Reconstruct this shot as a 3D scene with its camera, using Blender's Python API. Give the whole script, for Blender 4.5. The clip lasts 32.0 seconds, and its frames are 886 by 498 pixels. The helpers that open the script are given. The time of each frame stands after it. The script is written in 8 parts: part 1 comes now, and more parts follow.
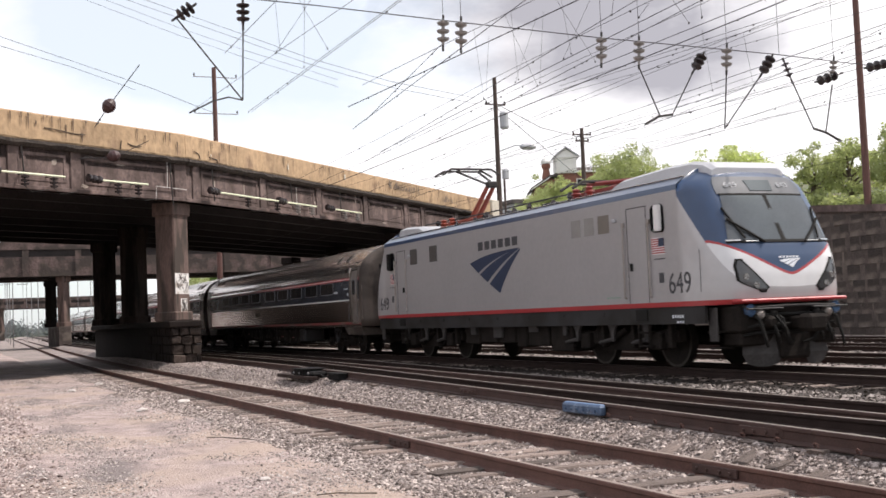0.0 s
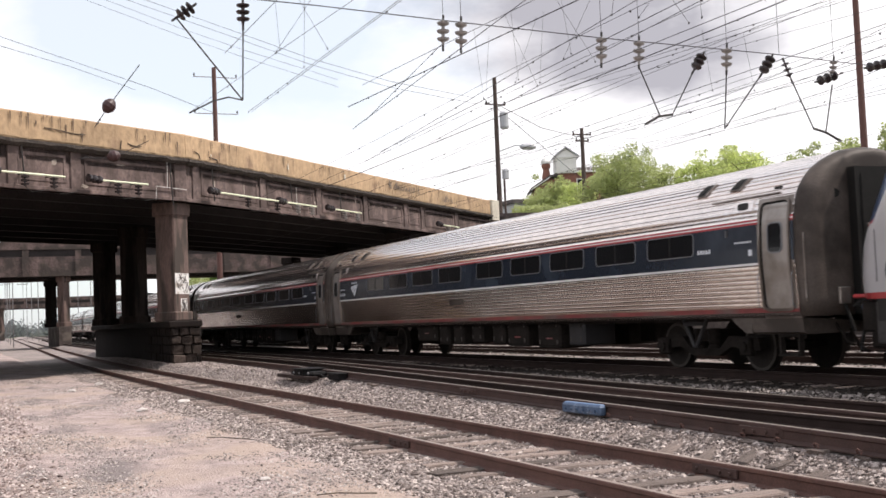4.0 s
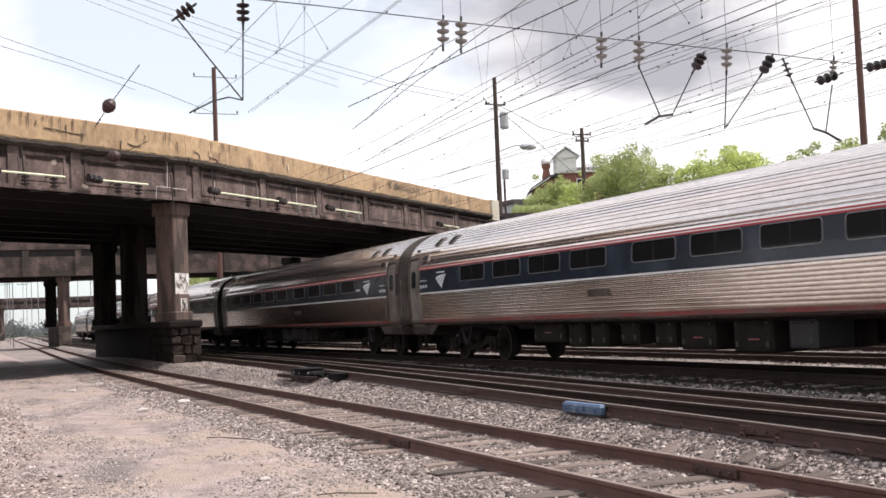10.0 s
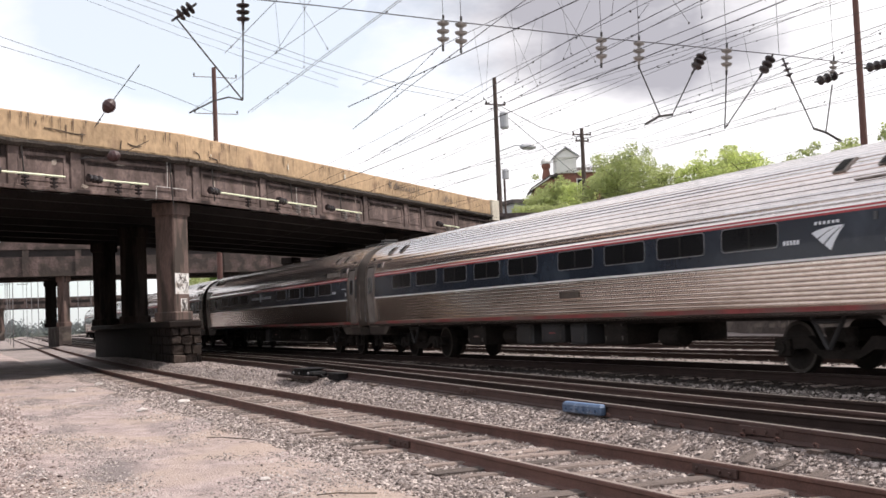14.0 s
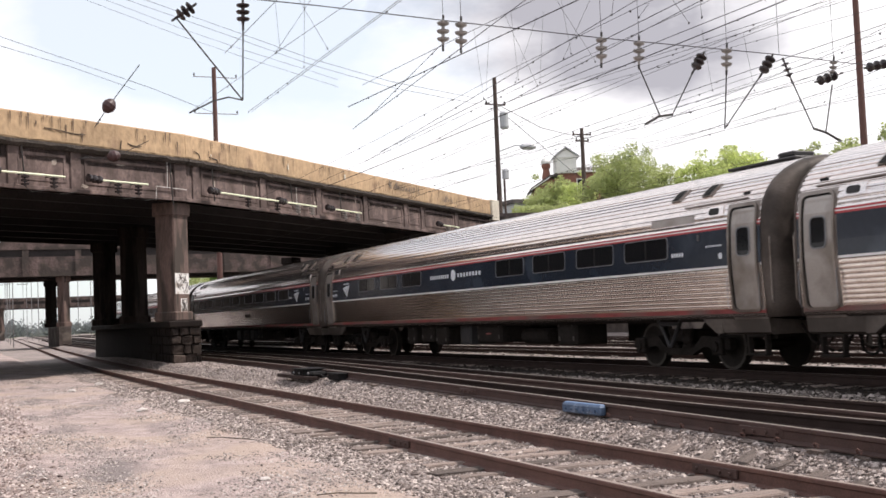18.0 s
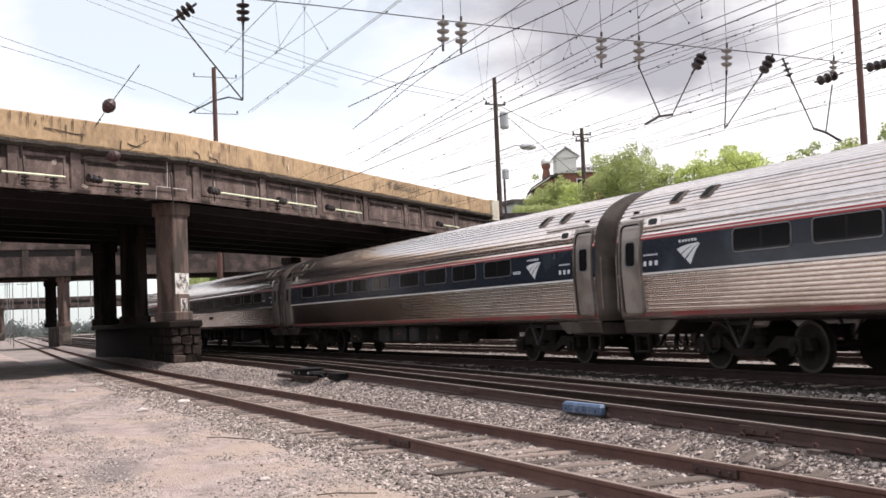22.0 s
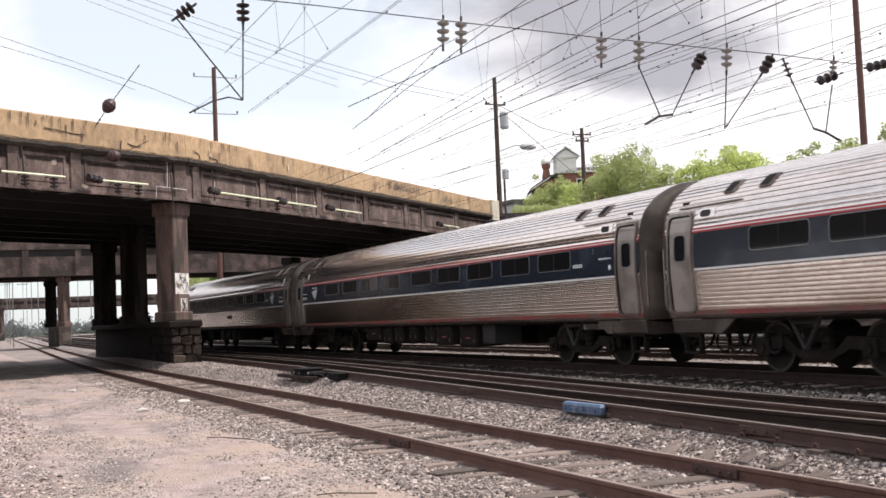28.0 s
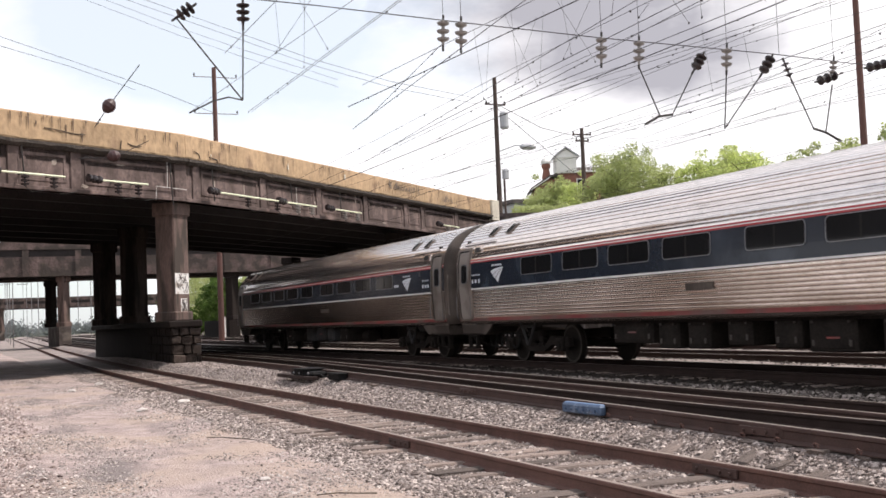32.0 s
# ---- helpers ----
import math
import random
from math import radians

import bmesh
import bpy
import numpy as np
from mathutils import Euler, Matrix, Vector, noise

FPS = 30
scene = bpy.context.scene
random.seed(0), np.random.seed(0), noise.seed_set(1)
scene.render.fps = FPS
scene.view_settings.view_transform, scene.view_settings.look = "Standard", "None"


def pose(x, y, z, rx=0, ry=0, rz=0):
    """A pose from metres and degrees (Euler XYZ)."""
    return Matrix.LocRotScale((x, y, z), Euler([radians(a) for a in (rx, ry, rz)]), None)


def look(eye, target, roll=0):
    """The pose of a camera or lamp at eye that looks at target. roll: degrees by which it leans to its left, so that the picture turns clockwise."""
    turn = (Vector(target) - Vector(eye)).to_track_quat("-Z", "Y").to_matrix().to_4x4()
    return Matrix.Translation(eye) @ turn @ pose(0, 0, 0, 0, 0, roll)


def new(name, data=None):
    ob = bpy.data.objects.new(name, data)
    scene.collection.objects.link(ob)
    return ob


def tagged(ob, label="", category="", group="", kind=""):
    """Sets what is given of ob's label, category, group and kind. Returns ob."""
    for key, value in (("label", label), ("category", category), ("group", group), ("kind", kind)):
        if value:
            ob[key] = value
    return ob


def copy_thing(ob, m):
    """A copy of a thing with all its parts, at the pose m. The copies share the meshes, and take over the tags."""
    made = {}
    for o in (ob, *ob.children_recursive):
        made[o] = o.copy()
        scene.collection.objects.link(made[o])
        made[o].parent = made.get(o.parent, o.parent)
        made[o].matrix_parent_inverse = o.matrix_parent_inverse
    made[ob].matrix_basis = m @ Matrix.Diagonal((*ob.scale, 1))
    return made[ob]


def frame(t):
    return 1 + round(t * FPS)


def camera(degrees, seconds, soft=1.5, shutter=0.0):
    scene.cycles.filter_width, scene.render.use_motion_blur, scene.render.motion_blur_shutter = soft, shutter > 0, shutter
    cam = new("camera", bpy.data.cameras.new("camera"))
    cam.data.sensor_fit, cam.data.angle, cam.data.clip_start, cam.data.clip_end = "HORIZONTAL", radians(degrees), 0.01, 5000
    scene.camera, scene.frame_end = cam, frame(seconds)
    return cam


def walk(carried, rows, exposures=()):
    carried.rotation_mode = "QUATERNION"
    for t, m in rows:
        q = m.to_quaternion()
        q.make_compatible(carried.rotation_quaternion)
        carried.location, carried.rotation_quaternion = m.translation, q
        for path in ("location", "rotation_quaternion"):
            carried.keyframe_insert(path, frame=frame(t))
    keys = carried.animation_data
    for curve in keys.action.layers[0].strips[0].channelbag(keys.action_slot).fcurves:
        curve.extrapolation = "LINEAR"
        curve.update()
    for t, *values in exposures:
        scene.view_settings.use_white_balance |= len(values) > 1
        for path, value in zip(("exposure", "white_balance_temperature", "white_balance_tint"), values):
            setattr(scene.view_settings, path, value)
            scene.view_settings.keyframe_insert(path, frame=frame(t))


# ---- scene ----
import itertools
cam = camera(41.874, 32.0, soft=1.6, shutter=0.25)
EYE = (0.0, 0.0, 1.264)
fw = Vector((-0.91678, 0.39531, 0.05699))
rt = Vector((0.39343, 0.91841, -0.04153))
fw.normalize()
rt = (rt - fw * rt.dot(fw)).normalized()
up = rt.cross(fw)
STAND = Matrix((rt, up, -fw)).transposed().to_4x4()
STAND.translation = EYE
walk(cam, [(0.0, STAND), (32.0, STAND)], exposures=[(0.0, 0.0, 6500, 14.5), (32.0, 0.0, 6500, 14.5)])

# ---- world and sun ----
TO_SUN = Vector((0.22, 0.66, 1.0)).normalized()
world = bpy.data.worlds.new("sky")
scene.world = world
world.use_nodes = True
wt = world.node_tree
wt.nodes.clear()


def wn(kind, **kw):
    n = wt.nodes.new(kind)
    for k, v in kw.items():
        n.inputs[k].default_value = v
    return n


sky = wt.nodes.new("ShaderNodeTexSky")
sky.sky_type = "NISHITA"
sky.sun_disc = False
sky.sun_elevation = math.asin(TO_SUN.z)
sky.sun_rotation = math.atan2(TO_SUN.x, TO_SUN.y)
sky.air_density, sky.dust_density = 1.0, 1.5
tc = wt.nodes.new("ShaderNodeTexCoord")
mp = wt.nodes.new("ShaderNodeMapping")
mp.inputs["Scale"].default_value = (1.0, 1.0, 2.2)
mp.inputs["Location"].default_value = (0.35, 0.1, 0.3)
wt.links.new(tc.outputs["Generated"], mp.inputs["Vector"])
cover = wn("ShaderNodeTexNoise", Scale=2.6, Detail=7.0, Roughness=0.55)
shade = wn("ShaderNodeTexNoise", Scale=4.6, Detail=8.0, Roughness=0.58)
for n in (cover, shade):
    wt.links.new(mp.outputs["Vector"], n.inputs["Vector"])


def wmath(op, a, b=None, c=None):
    n = wt.nodes.new("ShaderNodeMath")
    n.operation = op
    for i, v in enumerate((a, b, c)):
        if v is None:
            continue
        if isinstance(v, (int, float)):
            n.inputs[i].default_value = v
        else:
            wt.links.new(v, n.inputs[i])
    return n.outputs["Value"]


def nearness(direction, inner, outer):
    """1 close to a direction of the sky, falling to 0."""
    n = wt.nodes.new("ShaderNodeVectorMath")
    n.operation = "DISTANCE"
    wt.links.new(tc.outputs["Generated"], n.inputs[0])
    n.inputs[1].default_value = Vector(direction).normalized()
    r = wt.nodes.new("ShaderNodeMapRange")
    r.inputs["From Min"].default_value, r.inputs["From Max"].default_value = outer, inner
    wt.links.new(n.outputs["Value"], r.inputs["Value"])
    return r.outputs["Result"]


sep = wt.nodes.new("ShaderNodeSeparateXYZ")
wt.links.new(tc.outputs["Generated"], sep.inputs["Vector"])
# broken cloud, thicker towards the horizon; a blue gap high over the bridge
thick = wmath("ADD", cover.outputs["Fac"], wmath("MULTIPLY_ADD", sep.outputs["Z"], -0.16, 0.03))
thick = wmath("ADD", thick, wmath("MULTIPLY", nearness((-0.88, 0.46, 0.10), 0.22, 0.60), 0.20))
for gap, inner, outer, amount in (((-0.925, 0.295, 0.235), 0.03, 0.17, 0.20), ((-0.945, 0.20, 0.262), 0.03, 0.13, 0.16), ((-0.955, 0.10, 0.275), 0.03, 0.12, 0.18),
                                  ((-0.995, 0.06, 0.03), 0.06, 0.16, 0.30)):
    thick = wmath("SUBTRACT", thick, wmath("MULTIPLY", nearness(gap, inner, outer), amount))
r1 = wt.nodes.new("ShaderNodeMapRange")
r1.inputs["From Min"].default_value, r1.inputs["From Max"].default_value = 0.40, 0.60
wt.links.new(thick, r1.inputs["Value"])
r1.inputs["To Min"].default_value = 0.62
r2 = wt.nodes.new("ShaderNodeValToRGB")
r2.color_ramp.elements[0].position, r2.color_ramp.elements[0].color = 0.62, (1.0, 1.0, 1.0, 1)
r2.color_ramp.elements[1].position, r2.color_ramp.elements[1].color = 0.86, (0.44, 0.44, 0.475, 1)
grey = shade.outputs["Fac"]
for bank, inner, outer, amount in (((-0.868, 0.443, 0.250), 0.075, 0.150, 0.40), ((-0.82, 0.525, 0.250), 0.06, 0.15, 0.36), ((-0.766, 0.60, 0.255), 0.05, 0.15, 0.28),
                                   ((-0.893, 0.385, 0.255), 0.055, 0.105, 0.40)):
    grey = wmath("MAXIMUM", grey, wmath("ADD", wmath("MULTIPLY", shade.outputs["Fac"], 0.75), wmath("MULTIPLY", nearness(bank, inner, outer), amount + 0.14)))
# the cloud over the bridge and above the horizon is sunlit and white
for lit, inner, outer in (((-0.955, 0.23, 0.17), 0.16, 0.30), ((-0.87, 0.48, 0.07), 0.08, 0.15)):
    grey = wmath("SUBTRACT", grey, wmath("MULTIPLY", nearness(lit, inner, outer), 0.30))
wt.links.new(grey, r2.inputs["Fac"])
bg1 = wn("ShaderNodeBackground", Strength=0.15)
haze = wt.nodes.new("ShaderNodeMix")
haze.data_type, haze.blend_type = "RGBA", "MULTIPLY"
haze.inputs["Factor"].default_value = 1.0
haze.inputs["B"].default_value = (0.76, 1.09, 1.10, 1)
wt.links.new(sky.outputs["Color"], haze.inputs["A"])
wt.links.new(haze.outputs["Result"], bg1.inputs["Color"])
bg2 = wn("ShaderNodeBackground", Strength=1.20)
wt.links.new(r2.outputs["Color"], bg2.inputs["Color"])
mx = wt.nodes.new("ShaderNodeMixShader")
wt.links.new(r1.outputs["Result"], mx.inputs["Fac"])
wt.links.new(bg1.outputs["Background"], mx.inputs[1])
wt.links.new(bg2.outputs["Background"], mx.inputs[2])
wo = wt.nodes.new("ShaderNodeOutputWorld")
wt.links.new(mx.outputs["Shader"], wo.inputs["Surface"])

sun_data = bpy.data.lights.new("sun", "SUN")
sun_data.energy, sun_data.angle, sun_data.color = 4.6, radians(0.9), (1.0, 0.93, 0.84)
sun = new("sun", sun_data)
sun.matrix_world = look(TO_SUN * 100, (0, 0, 0))


# ---- materials ----
def material(name, base, rough=0.7, metal=0.0, var=0.25, scale=3.0, fine=40.0, bump=0.15, bump_scale=None,
             dirt=None, dirt_amount=0.5, dirt_scale=0.8, stretch=(1, 1, 1), rand=0.0, coat=0.0, spec=0.5, dist=0.02):
    """A surface: base colour with broad and fine variation, optional dirt colour in patches, fine relief."""
    m = bpy.data.materials.new(name)
    m.use_nodes = True
    t = m.node_tree
    b = t.nodes["Principled BSDF"]
    b.inputs["Roughness"].default_value, b.inputs["Metallic"].default_value = rough, metal
    b.inputs["Specular IOR Level"].default_value = spec
    b.inputs["Coat Weight"].default_value = coat
    co = t.nodes.new("ShaderNodeTexCoord")
    ma = t.nodes.new("ShaderNodeMapping")
    ma.inputs["Scale"].default_value = stretch
    t.links.new(co.outputs["Object"], ma.inputs["Vector"])

    def noise_node(s, d):
        n = t.nodes.new("ShaderNodeTexNoise")
        n.inputs["Scale"].default_value, n.inputs["Detail"].default_value = s, d
        t.links.new(ma.outputs["Vector"], n.inputs["Vector"])
        return n

    big, small = noise_node(scale, 5.0), noise_node(fine, 4.0)
    add = t.nodes.new("ShaderNodeMath")
    add.operation = "ADD"
    t.links.new(big.outputs["Fac"], add.inputs[0])
    t.links.new(small.outputs["Fac"], add.inputs[1])
    rng = t.nodes.new("ShaderNodeMapRange")
    rng.inputs["From Min"].default_value, rng.inputs["From Max"].default_value = 0.65, 1.35
    rng.inputs["To Min"].default_value, rng.inputs["To Max"].default_value = 1 - var, 1 + var
    t.links.new(add.outputs["Value"], rng.inputs["Value"])
    value = rng.outputs["Result"]
    if rand:
        oi = t.nodes.new("ShaderNodeObjectInfo")
        rr = t.nodes.new("ShaderNodeMapRange")
        rr.inputs["To Min"].default_value, rr.inputs["To Max"].default_value = 1 - rand, 1 + rand
        t.links.new(oi.outputs["Random"], rr.inputs["Value"])
        mu = t.nodes.new("ShaderNodeMath")
        mu.operation = "MULTIPLY"
        t.links.new(value, mu.inputs[0])
        t.links.new(rr.outputs["Result"], mu.inputs[1])
        value = mu.outputs["Value"]
    col = t.nodes.new("ShaderNodeMix")
    col.data_type, col.blend_type = "RGBA", "MULTIPLY"
    col.inputs["Factor"].default_value = 1.0
    col.inputs["A"].default_value = (*base, 1)
    t.links.new(value, col.inputs["B"])
    out = col.outputs["Result"]
    if dirt:
        dn = noise_node(dirt_scale, 6.0)
        dr = t.nodes.new("ShaderNodeMapRange")
        dr.inputs["From Min"].default_value, dr.inputs["From Max"].default_value = 0.62 - 0.3 * dirt_amount, 0.72 - 0.2 * dirt_amount
        t.links.new(dn.outputs["Fac"], dr.inputs["Value"])
        dm = t.nodes.new("ShaderNodeMix")
        dm.data_type = "RGBA"
        dm.inputs["B"].default_value = (*dirt, 1)
        t.links.new(dr.outputs["Result"], dm.inputs["Factor"])
        t.links.new(out, dm.inputs["A"])
        out = dm.outputs["Result"]
    t.links.new(out, b.inputs["Base Color"])
    if bump:
        bn = noise_node(bump_scale or fine, 6.0)
        bp = t.nodes.new("ShaderNodeBump")
        bp.inputs["Strength"].default_value, bp.inputs["Distance"].default_value = bump, dist
        t.links.new(bn.outputs["Fac"], bp.inputs["Height"])
        t.links.new(bp.outputs["Normal"], b.inputs["Normal"])
    return m


GRAVEL = material("gravel", (0.25, 0.208, 0.193), 0.95, var=0.5, scale=0.7, fine=26, bump=0.9, bump_scale=22, dist=0.05)
DIRT = material("dirt", (0.375, 0.294, 0.274), 0.95, var=0.48, scale=2.2, fine=48, bump=1.0, bump_scale=30, dist=0.05,
                dirt=(0.405, 0.312, 0.262), dirt_amount=0.45, dirt_scale=0.45)
def mottle(m, tint, low, high, size, stretch=(1, 1, 1), seed=0.0):
    """Blend a second earth colour over a surface in ragged patches."""
    t = m.node_tree
    b = t.nodes["Principled BSDF"]
    old = b.inputs["Base Color"].links[0].from_socket
    co, ma = t.nodes.new("ShaderNodeTexCoord"), t.nodes.new("ShaderNodeMapping")
    ma.inputs["Scale"].default_value, ma.inputs["Location"].default_value = stretch, (seed, seed, 0)
    t.links.new(co.outputs["Object"], ma.inputs["Vector"])
    n = t.nodes.new("ShaderNodeTexNoise")
    n.inputs["Scale"].default_value, n.inputs["Detail"].default_value, n.inputs["Roughness"].default_value = size, 8.0, 0.62
    t.links.new(ma.outputs["Vector"], n.inputs["Vector"])
    r = t.nodes.new("ShaderNodeMapRange")
    r.inputs["From Min"].default_value, r.inputs["From Max"].default_value = low, high
    t.links.new(n.outputs["Fac"], r.inputs["Value"])
    mix = t.nodes.new("ShaderNodeMix")
    mix.data_type = "RGBA"
    mix.inputs["B"].default_value = (*tint, 1)
    t.links.new(r.outputs["Result"], mix.inputs["Factor"])
    t.links.new(old, mix.inputs["A"])
    t.links.new(mix.outputs["Result"], b.inputs["Base Color"])


mottle(DIRT, (0.20, 0.165, 0.158), 0.52, 0.66, 0.55, (0.6, 1.6, 1))
mottle(DIRT, (0.16, 0.125, 0.115), 0.60, 0.68, 5.0, (0.7, 1.3, 1), 4.0)
mottle(DIRT, (0.50, 0.42, 0.38), 0.62, 0.70, 14.0, (1, 1, 1), 9.0)
# dark brown ballast and stones, darkened further for the train's shade
SHADE_BALLAST = material("shade_dark_ballast", (0.024, 0.019, 0.017), 0.95, spec=0.12, var=0.5, scale=0.8, fine=24, bump=0.9, bump_scale=22, dist=0.05)
DARK_STONE = material("shade_dark_stone", (0.032, 0.026, 0.022), 0.9, spec=0.12, var=0.5, scale=6, fine=40, bump=0.3)
STONE = material("ballast_stone", (0.36, 0.33, 0.31), 0.9, var=0.5, scale=6, fine=40, bump=0.3)
PALE_STONE = material("pale_stone", (0.52, 0.47, 0.44), 0.9, var=0.35, scale=6, fine=40, bump=0.3)
RUST_RED = material("red_brown_rusty_steel", (0.112, 0.056, 0.044), 0.85, 0.1, var=0.35, scale=3, fine=50, bump=0.3)
RUST = material("rusty_steel", (0.066, 0.036, 0.030), 0.8, 0.2, var=0.35, scale=3, fine=50, bump=0.3)
RUST_DARK = material("black_brown_rail_steel", (0.034, 0.022, 0.019), 0.85, 0.1, var=0.35, scale=3, fine=50, bump=0.3, spec=0.2)
RAILHEAD = material("worn_rail_head", (0.34, 0.26, 0.22), 0.45, 0.7, var=0.2, scale=2, fine=60, bump=0.05)
SHINY = material("polished_rail_head", (0.33, 0.275, 0.235), 0.45, 0.8, var=0.15, scale=2, fine=60, bump=0.03)
TIE = material("weathered_timber", (0.21, 0.162, 0.14), 0.95, var=0.55, scale=4, fine=60, bump=0.7, stretch=(6, 1, 6), rand=0.55)
FAR_CONC = material("far_weathered_concrete", (0.118, 0.083, 0.075), 0.95, var=0.5, scale=0.9, fine=6, bump=0.7, bump_scale=2, dirt=(0.055, 0.043, 0.037), dirt_amount=0.7, dirt_scale=0.8, dist=0.1)
CONC = material("weathered_concrete", (0.156, 0.111, 0.100), 0.95, var=0.55, scale=1.6, fine=9, bump=0.5, bump_scale=7,
                dirt=(0.082, 0.057, 0.051), dirt_amount=0.72, dirt_scale=1.3, stretch=(0.9, 0.9, 0.75), dist=0.05)
PARAPET = material("stained_yellow_concrete", (0.40, 0.275, 0.165), 0.95, var=0.30, scale=0.5, fine=5, bump=0.30, bump_scale=9,
                   dirt=(0.25, 0.165, 0.105), dirt_amount=0.25, dirt_scale=0.9, stretch=(1.0, 1.0, 0.9), dist=0.05)
COLUMN = material("column_concrete", (0.135, 0.090, 0.076), 0.95, var=0.35, scale=1.0, fine=10, bump=0.4, dirt=(0.055, 0.041, 0.034),
                  dirt_amount=0.5, dirt_scale=1.2, stretch=(2, 2, 0.5))
# the shade below the bridge decks is put into this near-black
SHADE_BLACK = material("shade_black_concrete", (0.026, 0.021, 0.020), 0.95, spec=0.5, var=0.4, scale=0.6, fine=8, bump=0.3)
MASONRY = material("dark_masonry", (0.070, 0.055, 0.048), 0.95, var=0.55, scale=1.2, fine=14, bump=0.6, dirt=(0.19, 0.155, 0.13),
                   dirt_amount=0.34, dirt_scale=0.7, dist=0.08, rand=0.3)
STEELWORK = material("dark_steelwork", (0.045, 0.04, 0.038), 0.7, 0.4, var=0.3, scale=3, fine=30, bump=0.1)
WIRE = material("weathered_copper_wire", (0.055, 0.05, 0.05), 0.6, 0.6, var=0.1, bump=0)
POLE_MAT = material("creosoted_pole", (0.085, 0.06, 0.05), 0.9, var=0.3, scale=3, fine=30, bump=0.3, stretch=(4, 4, 0.4))
RED_POLE = material("rust_red_pole", (0.12, 0.058, 0.048), 0.8, var=0.3, scale=3, fine=30, bump=0.2, stretch=(3, 3, 0.4))
PORCELAIN_BROWN = material("brown_porcelain", (0.035, 0.026, 0.026), 0.25, var=0.2, bump=0)
PORCELAIN_PALE = material("dusty_porcelain", (0.27, 0.25, 0.235), 0.4, var=0.3, scale=8, bump=0)
WHITE_PIPE = material("pale_fibreglass_rod", (0.74, 0.76, 0.55), 0.5, var=0.15, scale=4, bump=0)
BLUE_BOX = material("scratched_blue_paint", (0.055, 0.09, 0.155), 0.6, var=0.35, scale=9, fine=60, bump=0.3, dirt=(0.16, 0.2, 0.27), dirt_amount=0.3, dirt_scale=8)
BLACK_BOX = material("black_cast_iron", (0.014, 0.013, 0.013), 0.85, 0.0, spec=0.15, var=0.4, scale=6, bump=0.3)
WHITE_PAINT = material("white_paint", (0.74, 0.71, 0.68), 0.7, var=0.2, scale=3, bump=0.1, dirt=(0.4, 0.33, 0.28), dirt_amount=0.35, dirt_scale=5)
BARK = material("bark", (0.11, 0.085, 0.065), 0.95, var=0.4, scale=5, fine=30, bump=0.6, stretch=(3, 3, 0.5))
BRICKWALL = material("house_brick", (0.26, 0.115, 0.085), 0.9, var=0.25, scale=3, fine=30, bump=0.3)
ROOFING = material("roof_shingle", (0.10, 0.085, 0.08), 0.9, var=0.3, scale=2, fine=20, bump=0.3)
SIDING = material("white_clapboard", (0.84, 0.82, 0.79), 0.7, var=0.08, scale=2, bump=0.1)


def leaf_material(name, base):
    m = material(name, base, 0.6, var=0.35, scale=0.5, fine=4, bump=0, spec=0.2)
    t = m.node_tree
    b = t.nodes["Principled BSDF"]
    b.inputs["Transmission Weight"].default_value = 0.0
    tr = t.nodes.new("ShaderNodeBsdfTranslucent")
    tr.inputs["Color"].default_value = (min(base[0] * 1.5, 0.8), min(base[1] * 1.5, 0.8), base[2] * 1.2, 1)
    ms = t.nodes.new("ShaderNodeMixShader")
    ms.inputs["Fac"].default_value = 0.6
    o = t.nodes["Material Output"]
    t.links.new(b.outputs["BSDF"], ms.inputs[1])
    t.links.new(tr.outputs["BSDF"], ms.inputs[2])
    t.links.new(ms.outputs["Shader"], o.inputs["Surface"])
    return m


LEAF = leaf_material("spring_leaves", (0.33, 0.365, 0.19))
LEAF_YELLOW = leaf_material("yellow_green_leaves", (0.42, 0.47, 0.22))
LEAF_DARK = leaf_material("dark_leaves", (0.07, 0.115, 0.03))


# ---- building helpers ----
def mesh_object(name, bm, mat, parent=None, label="", smooth=False):
    me = bpy.data.meshes.new(name)
    bm.to_mesh(me)
    bm.free()
    for m in (mat if isinstance(mat, (list, tuple)) else [mat]):
        me.materials.append(m)
    if smooth:
        me.polygons.foreach_set("use_smooth", [True] * len(me.polygons))
    ob = new(name, me)
    if parent:
        ob.parent = parent
    if label:
        ob["label"] = label
    return ob


def islands(bm):
    """The loose pieces of a bmesh, each as a bmesh of its own."""
    left, out = set(bm.verts), []
    while left:
        todo, seen = [next(iter(left))], set()
        while todo:
            v = todo.pop()
            if v in seen:
                continue
            seen.add(v)
            todo += [e.other_vert(v) for e in v.link_edges if e.other_vert(v) not in seen]
        left -= seen
        order = sorted(seen, key=lambda v: v.index)
        new_bm = bmesh.new()
        made = {v: new_bm.verts.new(v.co) for v in order}
        for f in sorted({f for v in order for f in v.link_faces}, key=lambda f: f.index):
            new_bm.faces.new([made[v] for v in f.verts]).material_index = f.material_index
        out.append((min(v.index for v in order), new_bm))
    bm.free()
    return [b for _, b in sorted(out, key=lambda q: q[0])]


def part(name, bm, mat, parent, label="", smooth=False, split=False):
    if split:
        bm.verts.index_update()
        bm.faces.index_update()
        obs = [mesh_object(name, b, mat, parent, label, smooth) for b in islands(bm)]
        return obs[0]
    return mesh_object(name, bm, mat, parent, label, smooth)


def share(name, me, parent, m, label=""):
    ob = new(name, me)
    ob.parent = parent
    ob.matrix_basis = m
    if label:
        ob["label"] = label
    return ob


